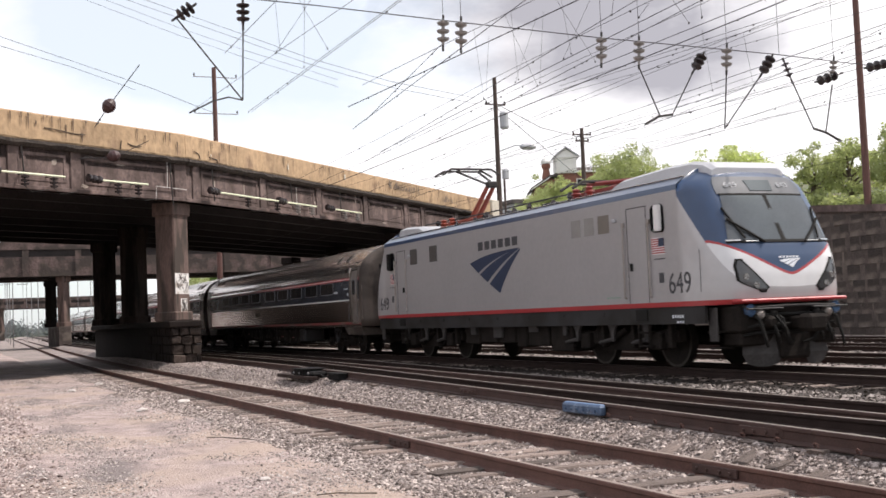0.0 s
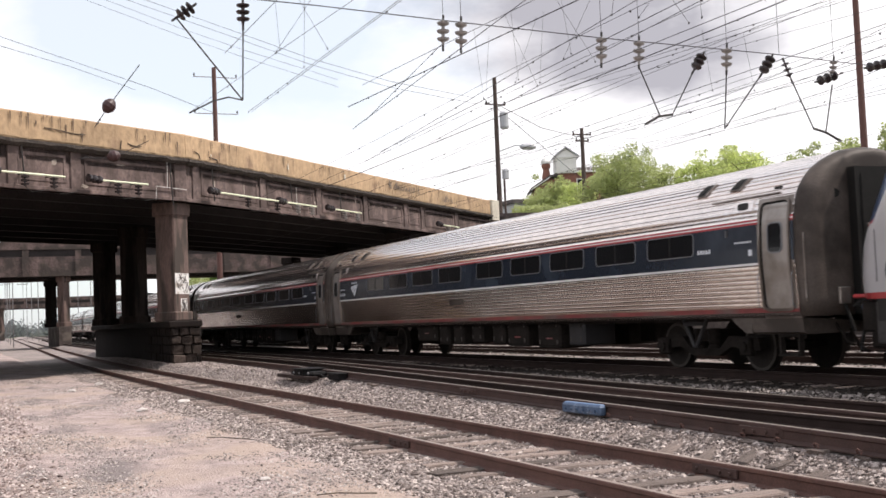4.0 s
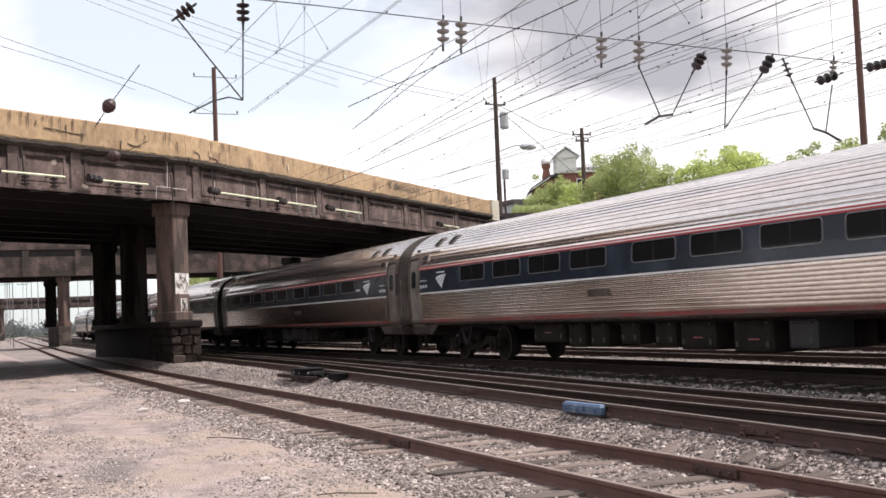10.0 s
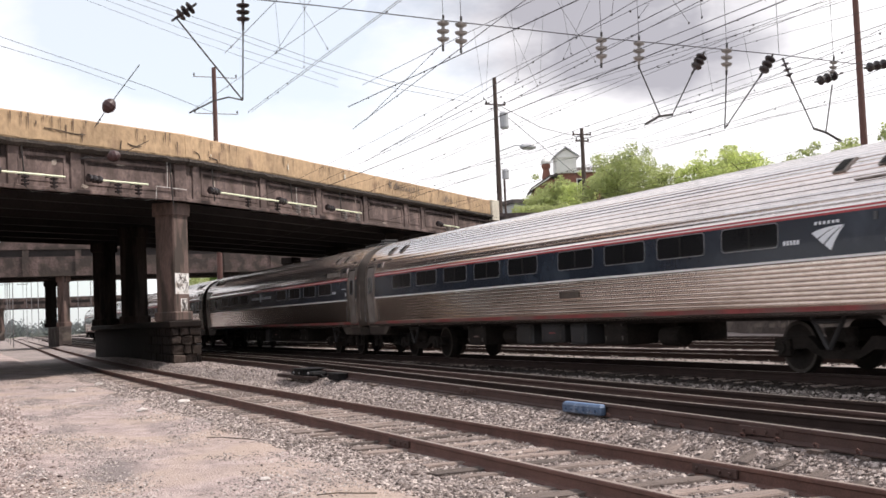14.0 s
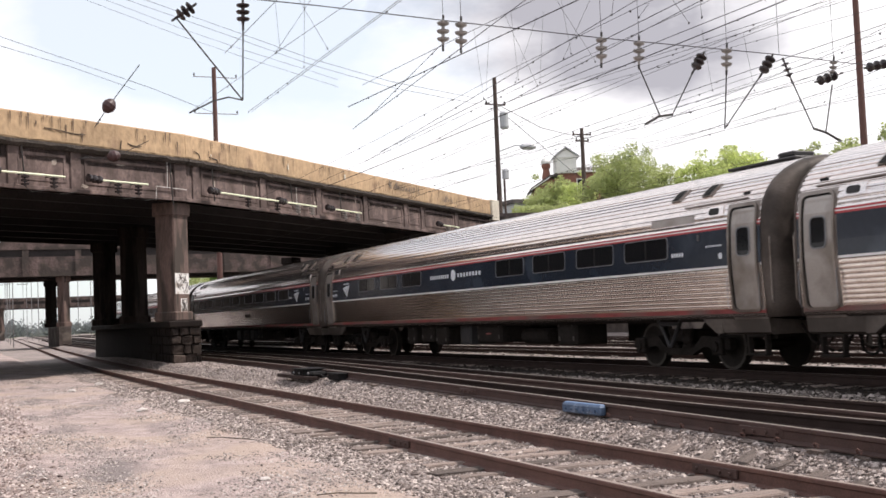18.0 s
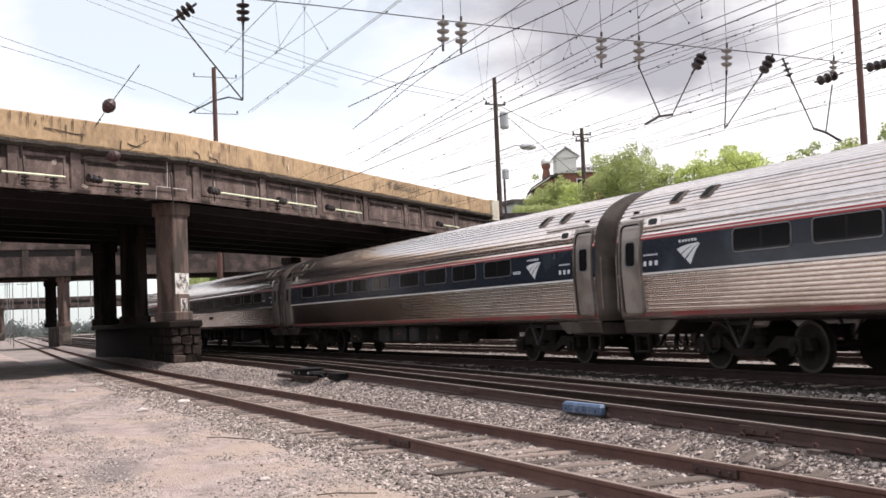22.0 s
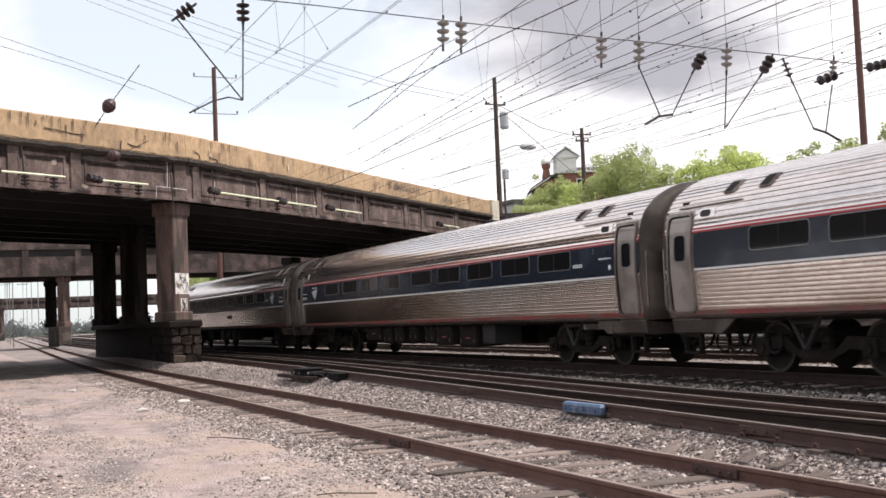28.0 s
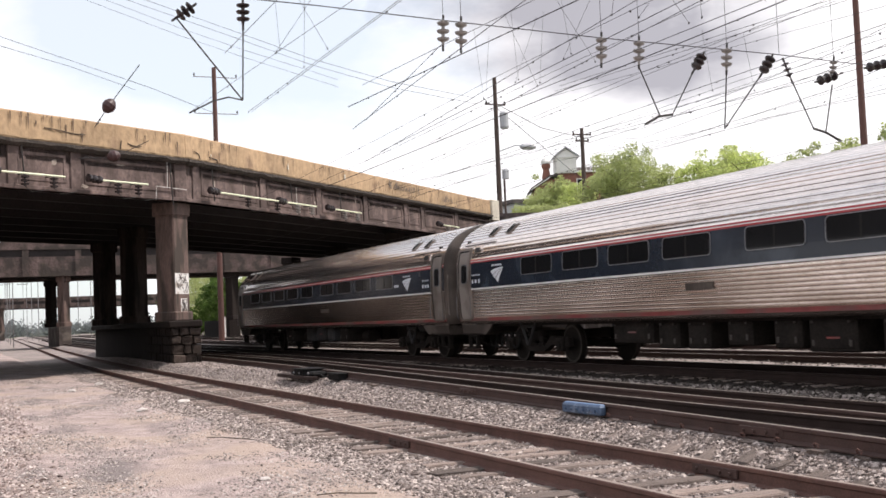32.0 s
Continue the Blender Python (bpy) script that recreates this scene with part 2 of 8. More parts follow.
def raw(name, verts, faces, mat, parent=None, smooth=False):
    me = bpy.data.meshes.new(name)
    me.from_pydata(verts, [], faces)
    for m in (mat if isinstance(mat, (list, tuple)) else [mat]):
        me.materials.append(m)
    if smooth:
        me.polygons.foreach_set("use_smooth", [True] * len(me.polygons))
    me.update()
    ob = new(name, me)
    if parent:
        ob.parent = parent
    return ob


def thing(name, label, category, group="", kind="", m=None):
    ob = new(name)
    ob.empty_display_size = 0.2
    if m is not None:
        ob.matrix_basis = m
    return tagged(ob, label, category, group, kind)


def box(bm, x0, x1, y0, y1, z0, z1, bevel=0.0, m=None):
    v = [bm.verts.new((x, y, z)) for x in (x0, x1) for y in (y0, y1) for z in (z0, z1)]
    fs = [bm.faces.new([v[i] for i in f]) for f in ((0, 1, 3, 2), (4, 6, 7, 5), (0, 4, 5, 1), (2, 3, 7, 6), (0, 2, 6, 4), (1, 5, 7, 3))]
    if bevel:
        es = list({e for f in fs for e in f.edges})
        r = bmesh.ops.bevel(bm, geom=es, offset=bevel, segments=1, affect="EDGES")
        v = list({w for f in r["faces"] for w in f.verts} | {w for w in v if w.is_valid})
    if m is not None:
        bmesh.ops.transform(bm, matrix=m, verts=[w for w in v if w.is_valid])
    return v


def rod(bm, a, b, r, n=8, r2=None, caps=True):
    a, b = Vector(a), Vector(b)
    r2 = r if r2 is None else r2
    d = (b - a).normalized()
    s = d.orthogonal().normalized()
    t = d.cross(s)
    ra, rb = [], []
    for i in range(n):
        c, q = math.cos(2 * math.pi * i / n), math.sin(2 * math.pi * i / n)
        ra.append(bm.verts.new(a + (s * c + t * q) * r))
        rb.append(bm.verts.new(b + (s * c + t * q) * r2))
    for i in range(n):
        bm.faces.new((ra[i], ra[(i + 1) % n], rb[(i + 1) % n], rb[i]))
    if caps:
        bm.faces.new(ra[::-1])
        bm.faces.new(rb)


def chain(bm, pts, r, n=5):
    """One bent round bar through the points."""
    ps = [Vector(p) for p in pts]
    rings, side = [], None
    for i, p in enumerate(ps):
        d = (ps[min(i + 1, len(ps) - 1)] - ps[max(i - 1, 0)]).normalized()
        side = d.orthogonal() if side is None else side - d * side.dot(d)
        side.normalize()
        t = d.cross(side)
        rings.append([bm.verts.new(p + (side * math.cos(6.283185 * k / n) + t * math.sin(6.283185 * k / n)) * r) for k in range(n)])
    for a, b in zip(rings[:-1], rings[1:]):
        for k in range(n):
            bm.faces.new((a[k], a[(k + 1) % n], b[(k + 1) % n], b[k]))
    bm.faces.new(rings[0][::-1])
    bm.faces.new(rings[-1])


def lathe(bm, a, b, prof, n=12):
    """Turned body from a to b: prof is (fraction along, radius)."""
    a, b = Vector(a), Vector(b)
    d = (b - a).normalized()
    s = d.orthogonal().normalized()
    t = d.cross(s)
    rings = []
    for f, r in prof:
        c = a.lerp(b, f)
        rings.append([bm.verts.new(c + (s * math.cos(6.283185 * i / n) + t * math.sin(6.283185 * i / n)) * max(r, 1e-3)) for i in range(n)])
    for p, q in zip(rings[:-1], rings[1:]):
        for i in range(n):
            bm.faces.new((p[i], p[(i + 1) % n], q[(i + 1) % n], q[i]))
    bm.faces.new(rings[0][::-1])
    bm.faces.new(rings[-1])


def extrude(bm, outline, x0, x1, axis="x"):
    """Prism of a closed outline: (y, z) along x, (x, z) along y, or (x, y) along z."""
    def at(p, q):
        return {"x": (q, p[0], p[1]), "y": (p[0], q, p[1]), "z": (p[0], p[1], q)}[axis]
    a = [bm.verts.new(at(p, x0)) for p in outline]
    b = [bm.verts.new(at(p, x1)) for p in outline]
    n = len(outline)
    for i in range(n):
        bm.faces.new((a[i], a[(i + 1) % n], b[(i + 1) % n], b[i]))
    bm.faces.new(a[::-1])
    bm.faces.new(b)


def fix(bm):
    bmesh.ops.recalc_face_normals(bm, faces=bm.faces)
    return bm


# ---- plan of the tracks ----
MAIN_Y = 14.476


def bend(x, start, radius, end=100.0):
    """Sideways offset of a curve that begins at start and runs straight on after end metres."""
    d = max(start - x, 0.0)
    e = min(d, end)
    return e * e / (2 * radius) + (d - e) * e / radius


def y_siding(x):
    return 6.25 + bend(x, -32, 1000, 38.0)


def y_mid(x):
    u = min(max((-6.0 - x) / 44.0, -0.3), 1.0)
    return 8.28 + 2.05 * (u * (1.75 - 0.75 * u)) + bend(x, -50, 2100)


def y_cross(x):
    u = min(max((-9.0 - x) / 32.0, 0.0), 1.0)
    return 9.62 + 1.6 * u * u * (3 - 2 * u) + bend(x, -50, 2100)


def y_main(x):
    return MAIN_Y + bend(x, -50, 2100)


def y_line(k):
    return lambda x: MAIN_Y + 4.15 * k + bend(x, -50, 2100)


def wall_y(x):
    if x > -33:
        return 32.5 - (x + 33) * 0.06
    if x > -84:
        return 32.5 + (-33 - x) * 0.147
    return 40.0


def ground_z(x, y):
    yb = max(y_mid(x) - 1.75, y_siding(x) + 0.80)
    yt = max(yb + 0.5, y_mid(x) - 0.80)
    # the bank widens towards the bridge and carries its pier
    f = min(max((-33.0 - x) / 8.0, 0.0), 1.0)
    yb += (y_siding(x) + 0.95 - yb) * f
    yt += (y_siding(x) + 1.45 - yt) * f
    if y < yb:
        z = -0.47
    elif y < yt:
        z = -0.47 + (y - yb) / (yt - yb) * 0.29
    else:
        z = -0.18
    if y < 3.6:
        z += 0.05 * noise.noise(Vector((x * 0.35, y * 0.5, 0)))
    else:
        z += 0.025 * noise.noise(Vector((x * 0.8, y * 0.8, 3)))
    if x < -50 and y < 4:
        z += min((-50 - x) * 0.004, 0.4)
    # ballast is heaped between the farther tracks
    u = y - y_main(x)
    if u > 1.2 and y < wall_y(x) - 1.0:
        z += 0.10 * max(math.cos((u - 2.075) / 4.15 * 2 * math.pi), 0.0) ** 0.7
    w = wall_y(x) + 0.7
    if y > w:
        top = 4.5 + min(max((-33 - x) * 0.09, 0), 4.4)
        if x < -86:
            top = min((y - w) * 0.6, 9)
        z = (top + min((y - w) * 0.11, 8)) * min(max((x + 330) / 130, 0.0), 1.0)
    return z


# ---- ground ----
def spaced(*runs):
    out = []
    for a, b, s in runs:
        out += list(np.arange(a, b, s))
    return out


gx = spaced((-3000, -400, 400), (-400, -140, 20), (-140, -60, 2.0), (-60, -2, 0.5), (-2, 30, 4), (30, 130, 25), (130, 3001, 600))
gy = spaced((-3000, -200, 400), (-200, -20, 20), (-20, -2, 1.5), (-2, 6.5, 0.25), (6.5, 9.5, 0.1), (9.5, 13, 0.25), (13, 15.6, 1.3), (15.6, 31, 0.35), (31, 43, 0.5), (43, 90, 4), (90, 210, 20), (210, 3001, 450))
verts = [(x, y, ground_z(x, y)) for x in gx for y in gy]
nx, ny = len(gx), len(gy)
faces = [(i * ny + j, (i + 1) * ny + j, (i + 1) * ny + j + 1, i * ny + j + 1) for i in range(nx - 1) for j in range(ny - 1)]
GRASS = material("rough_grass", (0.085, 0.105, 0.04), 0.95, var=0.4, scale=0.6, fine=9, bump=0.6, dirt=(0.14, 0.115, 0.08), dirt_amount=0.45, dirt_scale=0.3)
ground = raw("ground", verts, faces, [DIRT, GRAVEL, GRASS, SHADE_BALLAST], smooth=True)
kinds = []
for i in range(nx - 1):
    for j in range(ny - 1):
        x, y = (gx[i] + gx[i + 1]) / 2, (gy[j] + gy[j + 1]) / 2
        edge = 4.3 + 0.5 * noise.noise(Vector((x * 0.3, 1, 0)))
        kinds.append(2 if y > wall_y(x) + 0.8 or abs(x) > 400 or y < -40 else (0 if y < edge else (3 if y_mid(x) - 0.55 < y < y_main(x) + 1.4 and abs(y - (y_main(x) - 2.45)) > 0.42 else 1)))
ground.data.polygons.foreach_set("material_index", kinds)
tagged(ground, "dusty gravel yard ground with a beaten dirt path", "ground", kind="structure")


# ---- tracks ----
def rail_strip(name, path, x0, x1, z_top, parent, head, height=0.17, step=2.0, label="", web=None):
    """A flat-bottomed rail along a path y(x), with its head in another metal."""
    prof = [(-0.07, 0), (0.07, 0), (0.07, 0.012), (0.014, 0.035), (0.012, 0.115), (0.036, 0.132), (0.036, 0.160), (0.028, 0.170),
            (-0.028, 0.170), (-0.036, 0.160), (-0.036, 0.132), (-0.012, 0.115), (-0.014, 0.035), (-0.07, 0.012)]
    k = height / 0.17
    n = max(2, int((x1 - x0) / step))
    vs, fs, idx = [], [], []
    for i in range(n + 1):
        x = x0 + (x1 - x0) * i / n
        for a, b in prof:
            vs.append((x, path(x) + a, z_top - height + b * k))
    m = len(prof)
    for i in range(n):
        for j in range(m):
            fs.append((i * m + j, i * m + (j + 1) % m, (i + 1) * m + (j + 1) % m, (i + 1) * m + j))
            idx.append(1 if 6 <= j <= 7 else 0)
    fs += [tuple(range(m))[::-1], tuple(n * m + j for j in range(m))]
    idx += [0, 0]
    ob = raw(name, vs, fs, [web or RUST, head], parent)
    ob.data.polygons.foreach_set("material_index", idx)
    if label:
        ob["label"] = label
    return ob


def tie_mesh(length=2.6, seed=0):
    rnd = random.Random(seed)
    bm = bmesh.new()
    w, h = 0.115 + rnd.uniform(-0.01, 0.012), 0.16
    for v in box(bm, -w, w, -length / 2, length / 2, -h, 0, 0.012):
        if v.is_valid:
            v.co += Vector((rnd.uniform(-0.012, 0.012), rnd.uniform(-0.05, 0.05), rnd.uniform(-0.008, 0.008)))
    me = bpy.data.meshes.new("tie")
    bm.to_mesh(me)
    bm.free()
    me.materials.append(TIE)
    return me


TIES = [tie_mesh(2.6, i) for i in range(4)]
SHORT_TIES = [tie_mesh(2.1, i + 10) for i in range(4)]
tie_jobs = []


def track(label, path, x0, x1, z_top, head, ties, z_tie, gauge=0.7535, group="railway tracks", web=None):
    t = thing("railway_track", label, "railway track", group, "structure")
    rail_strip("rail", lambda x: path(x) - gauge, x0, x1, z_top, t, head, web=web)
    rail_strip("rail", lambda x: path(x) + gauge, x0, x1, z_top, t, head, web=web)
    tie_jobs.append((t, path, ties, z_tie))
    return t


siding = track("rusty little-used siding rails on weathered timber ties", y_siding, -330, 12, -0.30, RAILHEAD, (-46, -2), -0.444, web=RUST_RED)
mid = track("rusty turnout track with brown webs and worn heads", y_mid, -200, 12, 0.0, SHINY, (-34, -4), -0.172)
cross = track("second turnout route of worn rails merging into the yard", y_cross, -200, 12, -0.012, SHINY, (-30, -6), -0.165, web=RUST_DARK)
main = track("main line track carrying the passenger train", y_main, -330, 60, 0.0, SHINY, (-40, -8), -0.165, web=RUST_DARK)
for k in (1, 2, 3):
    track("ballasted main line track behind the train", y_line(k), -330, 60, 0.0, SHINY, (-44, -14), -0.165, web=RUST_DARK)

# splice plates and small clips on the siding and turnout rails
for (xx, yy, zz) in ((-9.6, 7.0, -0.385), (-7.9, 5.5, -0.385), (-14.4, 5.5, -0.385), (-9.9, y_mid(-9.9) - 0.7535, -0.085), (-18.6, y_mid(-18.6) - 0.7535, -0.085)):
    bm = bmesh.new()
    box(bm, -0.36, 0.36, -0.05, -0.018, -0.045, 0.045, 0.006)
    for i in (-0.27, -0.1, 0.1, 0.27):
        rod(bm, (i, -0.05, 0.0), (i, -0.075, 0.0), 0.018, 6)
    part("splice_plate", bm, RUST, siding if yy < 7.2 and zz < -0.2 else mid).matrix_basis = pose(xx, yy, zz)


# ---- loose ballast stones ----
def stones(name, count, sampler, size, mat, label, seed):
    rs = np.random.RandomState(seed)
    base = np.array([(1, 0, 0), (-1, 0, 0), (0, 1, 0), (0, -1, 0), (0, 0, 1), (0, 0, -1)], float)
    tri = np.array([(0, 2, 4), (2, 1, 4), (1, 3, 4), (3, 0, 4), (2, 0, 5), (1, 2, 5), (3, 1, 5), (0, 3, 5)])
    pts = sampler(rs, count)
    n = len(pts)
    r = np.clip(rs.lognormal(math.log(size), 0.38, n), size * 0.45, size * 2.3)
    v = base[None] * (r[:, None, None] * rs.uniform(0.55, 1.15, (n, 6, 3)))
    v += rs.uniform(-0.35, 0.35, (n, 6, 3)) * r[:, None, None]
    a = rs.uniform(0, 6.28, n)
    c, s = np.cos(a), np.sin(a)
    x, y = v[..., 0] * c[:, None] - v[..., 1] * s[:, None], v[..., 0] * s[:, None] + v[..., 1] * c[:, None]
    v = np.stack([x, y, v[..., 2] * 0.62], -1) + pts[:, None, :] + np.array([0, 0, 1.0]) * (r[:, None, None] * 0.25)
    f = (tri[None] + (np.arange(n) * 6)[:, None, None]).reshape(-1, 3)
    ob = raw(name, v.reshape(-1, 3).tolist(), f.tolist(), mat)
    return tagged(ob, label, "gravel", kind="stuff")


def in_strip(y_lo, y_hi, x_lo, x_hi, power=1.7, skip=None, lift=0.0):
    """Stones denser near the camera's end of a strip."""
    def sample(rs, count):
        u = rs.uniform(0, 1, count)
        xs = x_hi + (x_lo - x_hi) * u ** power
        out = []
        for x, w in zip(xs, rs.uniform(0, 1, count)):
            lo, hi = y_lo(x), y_hi(x)
            y = lo + (hi - lo) * w
            out.append((x, y, ground_z(x, y) + lift))
        return np.array(out)
    return sample


stone_random = STONE.node_tree
gi = stone_random.nodes.new("ShaderNodeNewGeometry")
gr = stone_random.nodes.new("ShaderNodeValToRGB")
for e, c in zip((0, 1), ((0.065, 0.049, 0.043, 1), (0.62, 0.53, 0.485, 1))):
    gr.color_ramp.elements[e].color = c
gm = gr.color_ramp.elements.new(0.6)
gm.color = (0.255, 0.205, 0.185, 1)
stone_random.links.new(gi.outputs["Random Per Island"], gr.inputs["Fac"])
stone_random.links.new(gr.outputs["Color"], stone_random.nodes["Principled BSDF"].inputs["Base Color"])

YARD_STONE = material("yard_stone", (0.4, 0.34, 0.3), 0.9, var=0.5, scale=6, fine=40, bump=0.3)
yt = YARD_STONE.node_tree
gi = yt.nodes.new("ShaderNodeNewGeometry")
gr = yt.nodes.new("ShaderNodeValToRGB")
gr.color_ramp.elements[0].color, gr.color_ramp.elements[1].color = (0.13, 0.106, 0.098, 1), (0.64, 0.565, 0.53, 1)
gm = gr.color_ramp.elements.new(0.55)
gm.color = (0.34, 0.292, 0.268, 1)
yt.links.new(gi.outputs["Random Per Island"], gr.inputs["Fac"])
yt.links.new(gr.outputs["Color"], yt.nodes["Principled BSDF"].inputs["Base Color"])
RED_STONE = material("reddish_stone", (0.30, 0.2, 0.17), 0.9, var=0.5, scale=6, fine=40, bump=0.3)
FAR_STONE = material("grey_ballast_stone", (0.15, 0.135, 0.122), 0.9, var=0.5, scale=6, fine=40, bump=0.3)
for m_, lo_c, mid_c, hi_c in ((RED_STONE, (0.12, 0.082, 0.072, 1), (0.37, 0.29, 0.262, 1), (0.62, 0.535, 0.50, 1)), (FAR_STONE, (0.05, 0.041, 0.037, 1), (0.15, 0.126, 0.113, 1), (0.40, 0.35, 0.32, 1))):
    mt = m_.node_tree
    gi = mt.nodes.new("ShaderNodeNewGeometry")
    gr = mt.nodes.new("ShaderNodeValToRGB")
    gr.color_ramp.elements[0].color, gr.color_ramp.elements[1].color = lo_c, hi_c
    gr.color_ramp.elements.new(0.55).color = mid_c
    mt.links.new(gi.outputs["Random Per Island"], gr.inputs["Fac"])
    mt.links.new(gr.outputs["Color"], mt.nodes["Principled BSDF"].inputs["Base Color"])
stones("ballast", 60000, in_strip(lambda x: 7.08 + y_siding(x) - 6.25, lambda x: y_mid(x) - 0.85, -60, -4.5, 1.7), 0.0195, STONE,
       "loose grey and tan ballast on the bank beside the turnout", 1)
stones("ballast", 24000, in_strip(lambda x: y_siding(x) - 0.71, lambda x: y_siding(x) + 0.71, -50, -4, lift=0.004), 0.0175, STONE,
       "gravel lying between the rails of the siding", 2)
stones("ballast", 32000, in_strip(lambda x: y_siding(x) - 2.1 + 0.5 * noise.noise(Vector((x * 0.4, 0, 0))), lambda x: y_siding(x) - 0.9, -50, -3.5), 0.018, STONE,
       "loose gravel along the edge of the dirt path", 3)
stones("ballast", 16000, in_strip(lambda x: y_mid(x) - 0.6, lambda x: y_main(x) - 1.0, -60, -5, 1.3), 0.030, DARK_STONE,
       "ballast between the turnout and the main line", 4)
stones("ballast", 7000, in_strip(lambda x: y_main(x) - 2.85, lambda x: y_main(x) - 2.0, -50, -5, 1.3), 0.030, FAR_STONE,
       "strip of paler grey ballast beside the main line", 14)
stones("ballast", 20000, in_strip(lambda x: y_main(x) + 0.8, lambda x: 30.0, -70, -2, 1.2), 0.032, FAR_STONE,
       "pale ballast between the farther main line tracks", 5)


def yard(rs, count):
    out = []
    while len(out) < count:
        x, y = -4.2 - 44 * rs.uniform() ** 2.2, rs.uniform(-0.2, 4.6)
        d = noise.noise(Vector((x * 0.45, y * 0.9, 7)))
        left = 1.0 if y < 0.9 + 0.05 * x + 1.0 else 0.0
        if d * 1.8 + 0.55 * left + 0.35 * min(max((y - 3.2), 0), 1) > rs.uniform(-0.3, 0.7):
            out.append((x, y, ground_z(x, y)))
    return np.array(out)


def around(rs, count):
    x, y = rs.uniform(-7.0, 14.0, count), rs.uniform(-7.0, 7.6, count)
    keep = np.array([noise.noise(Vector((a * 0.45, b * 0.9, 7))) > rs.uniform(-0.5, 0.4) for a, b in zip(x, y)])
    return np.array([(a, b, ground_z(a, b)) for a, b in zip(x[keep], y[keep])])


stones("gravel", 16000, around, 0.014, YARD_STONE, "scattered gravel on the yard around the viewpoint", 26)
stones("gravel", 46000, yard, 0.0125, YARD_STONE, "scattered small gravel on the dirt yard", 6)


def red_patch(rs, count):
    out = []
    while len(out) < count:
        x, y = -6 - 26 * rs.uniform() ** 1.3, rs.uniform(-0.6, 1.5)
        if y + 0.045 * (x + 6) + 0.35 * noise.noise(Vector((x * 0.4, y, 2))) < rs.uniform(0.1, 0.9):
            out.append((x, y, ground_z(x, y)))
    return np.array(out)


stones("gravel", 14000, red_patch, 0.021, RED_STONE, "reddish crushed stone beside the dirt path", 16)
# the first bar is a stick, the second stands for a faint shadow line
for i, (xx, yy, ll, aa) in enumerate(((-17.5, 3.9, 0.5, 30), (-11.0, 3.6, 0.3, 60))):
    bm = bmesh.new()
    chain(bm, [(-ll, 0, 0.01), (-ll * 0.3, 0.03, 0.022), (ll * 0.4, -0.02, 0.02), (ll, 0.03, 0.01)], 0.007, 5)
    stick = mesh_object("stick", bm, BARK)
    stick.matrix_basis = pose(xx, yy, ground_z(xx, yy) + 0.002, 0, 0, aa)
    tagged(stick, "thin dark bar lying on the gravel", "stick", "fallen sticks")
for i, (xx, yy, r) in enumerate(((-9.6, 4.15, 0.07), (-24.6, 3.7, 0.12), (-26.5, 4.9, 0.14), (-12.6, 3.2, 0.06), (-34, 3.2, 0.12), (-38, 4.4, 0.13))):
    bm = bmesh.new()
    bmesh.ops.create_icosphere(bm, subdivisions=2, radius=r)
    for v in bm.verts:
        v.co *= 1 + 0.35 * noise.noise(v.co * 9 + Vector((i, 0, 0)))
        v.co.z *= 0.45
    rock = mesh_object("stone", bm, PALE_STONE)
    rock.matrix_basis = pose(xx, yy, ground_z(xx, yy) + r * 0.2)
    tagged(rock, "pale broken lump of stone on the gravel", "stone", "pale stones")

# weathered timbers half sunk in the bank, and clips on the near turnout rail
rnd = random.Random(31)
for x in (-5.6, -6.2, -6.75, -7.35, -7.9, -8.5, -9.1, -9.7, -10.3, -11.0, -11.7, -12.4, -13.1, -14.6, -16.4, -18.2):
    y = max(y_mid(x) - 1.08 + rnd.uniform(-0.06, 0.08), 7.36)
    bm = bmesh.new()
    w, l = rnd.uniform(0.08, 0.12), rnd.uniform(0.22, 0.38)
    for v in box(bm, -w, w, -l, l, -0.09, 0.0, 0.012):
        if v.is_valid:
            v.co += Vector((rnd.uniform(-0.015, 0.015), rnd.uniform(-0.03, 0.03), rnd.uniform(-0.012, 0.008)))
    plank = mesh_object("timber_end", bm, TIE)
    plank.matrix_basis = pose(x, y, ground_z(x, y) + 0.012, 14, 0, rnd.uniform(-22, 22))
    tagged(plank, "weathered brown timber end half sunk in ballast", "timber", "old timbers")
clip_bm = bmesh.new()
chain(clip_bm, [(-0.05, 0, 0.0), (-0.045, -0.03, 0.03), (0.0, -0.05, 0.045), (0.045, -0.04, 0.03), (0.05, -0.06, 0.0)], 0.009, 6)
CLIP = bpy.data.meshes.new("rail_clip")
clip_bm.to_mesh(CLIP)
clip_bm.free()
CLIP.materials.append(RUST_RED)
for i in range(16):
    x = -5.2 - i * 0.62
    share("rail_clip", CLIP, mid, pose(x, y_mid(x) - 0.7535 - 0.06, -0.155))


# ---- train: materials ----
SILVER = material("silver_grey_paint", (0.43, 0.41, 0.41), 0.38, 0.35, var=0.06, scale=0.8, fine=8, bump=0.0, coat=0.2)
STAINLESS = material("fluted_stainless_steel", (0.78, 0.715, 0.685), 0.17, 0.95, var=0.10, scale=0.7, fine=9, bump=0.0, dirt=(0.50, 0.44, 0.40), dirt_amount=0.15,
                     dirt_scale=0.5, stretch=(0.35, 1, 1.4))
STAINLESS_SIDE = material("grimy_fluted_stainless_steel", (0.74, 0.665, 0.61), 0.18, 1.0, var=0.16, scale=0.7, fine=9, bump=0.0, dirt=(0.46, 0.39, 0.34), dirt_amount=0.45,
                          dirt_scale=0.45, stretch=(0.35, 1, 1.4))
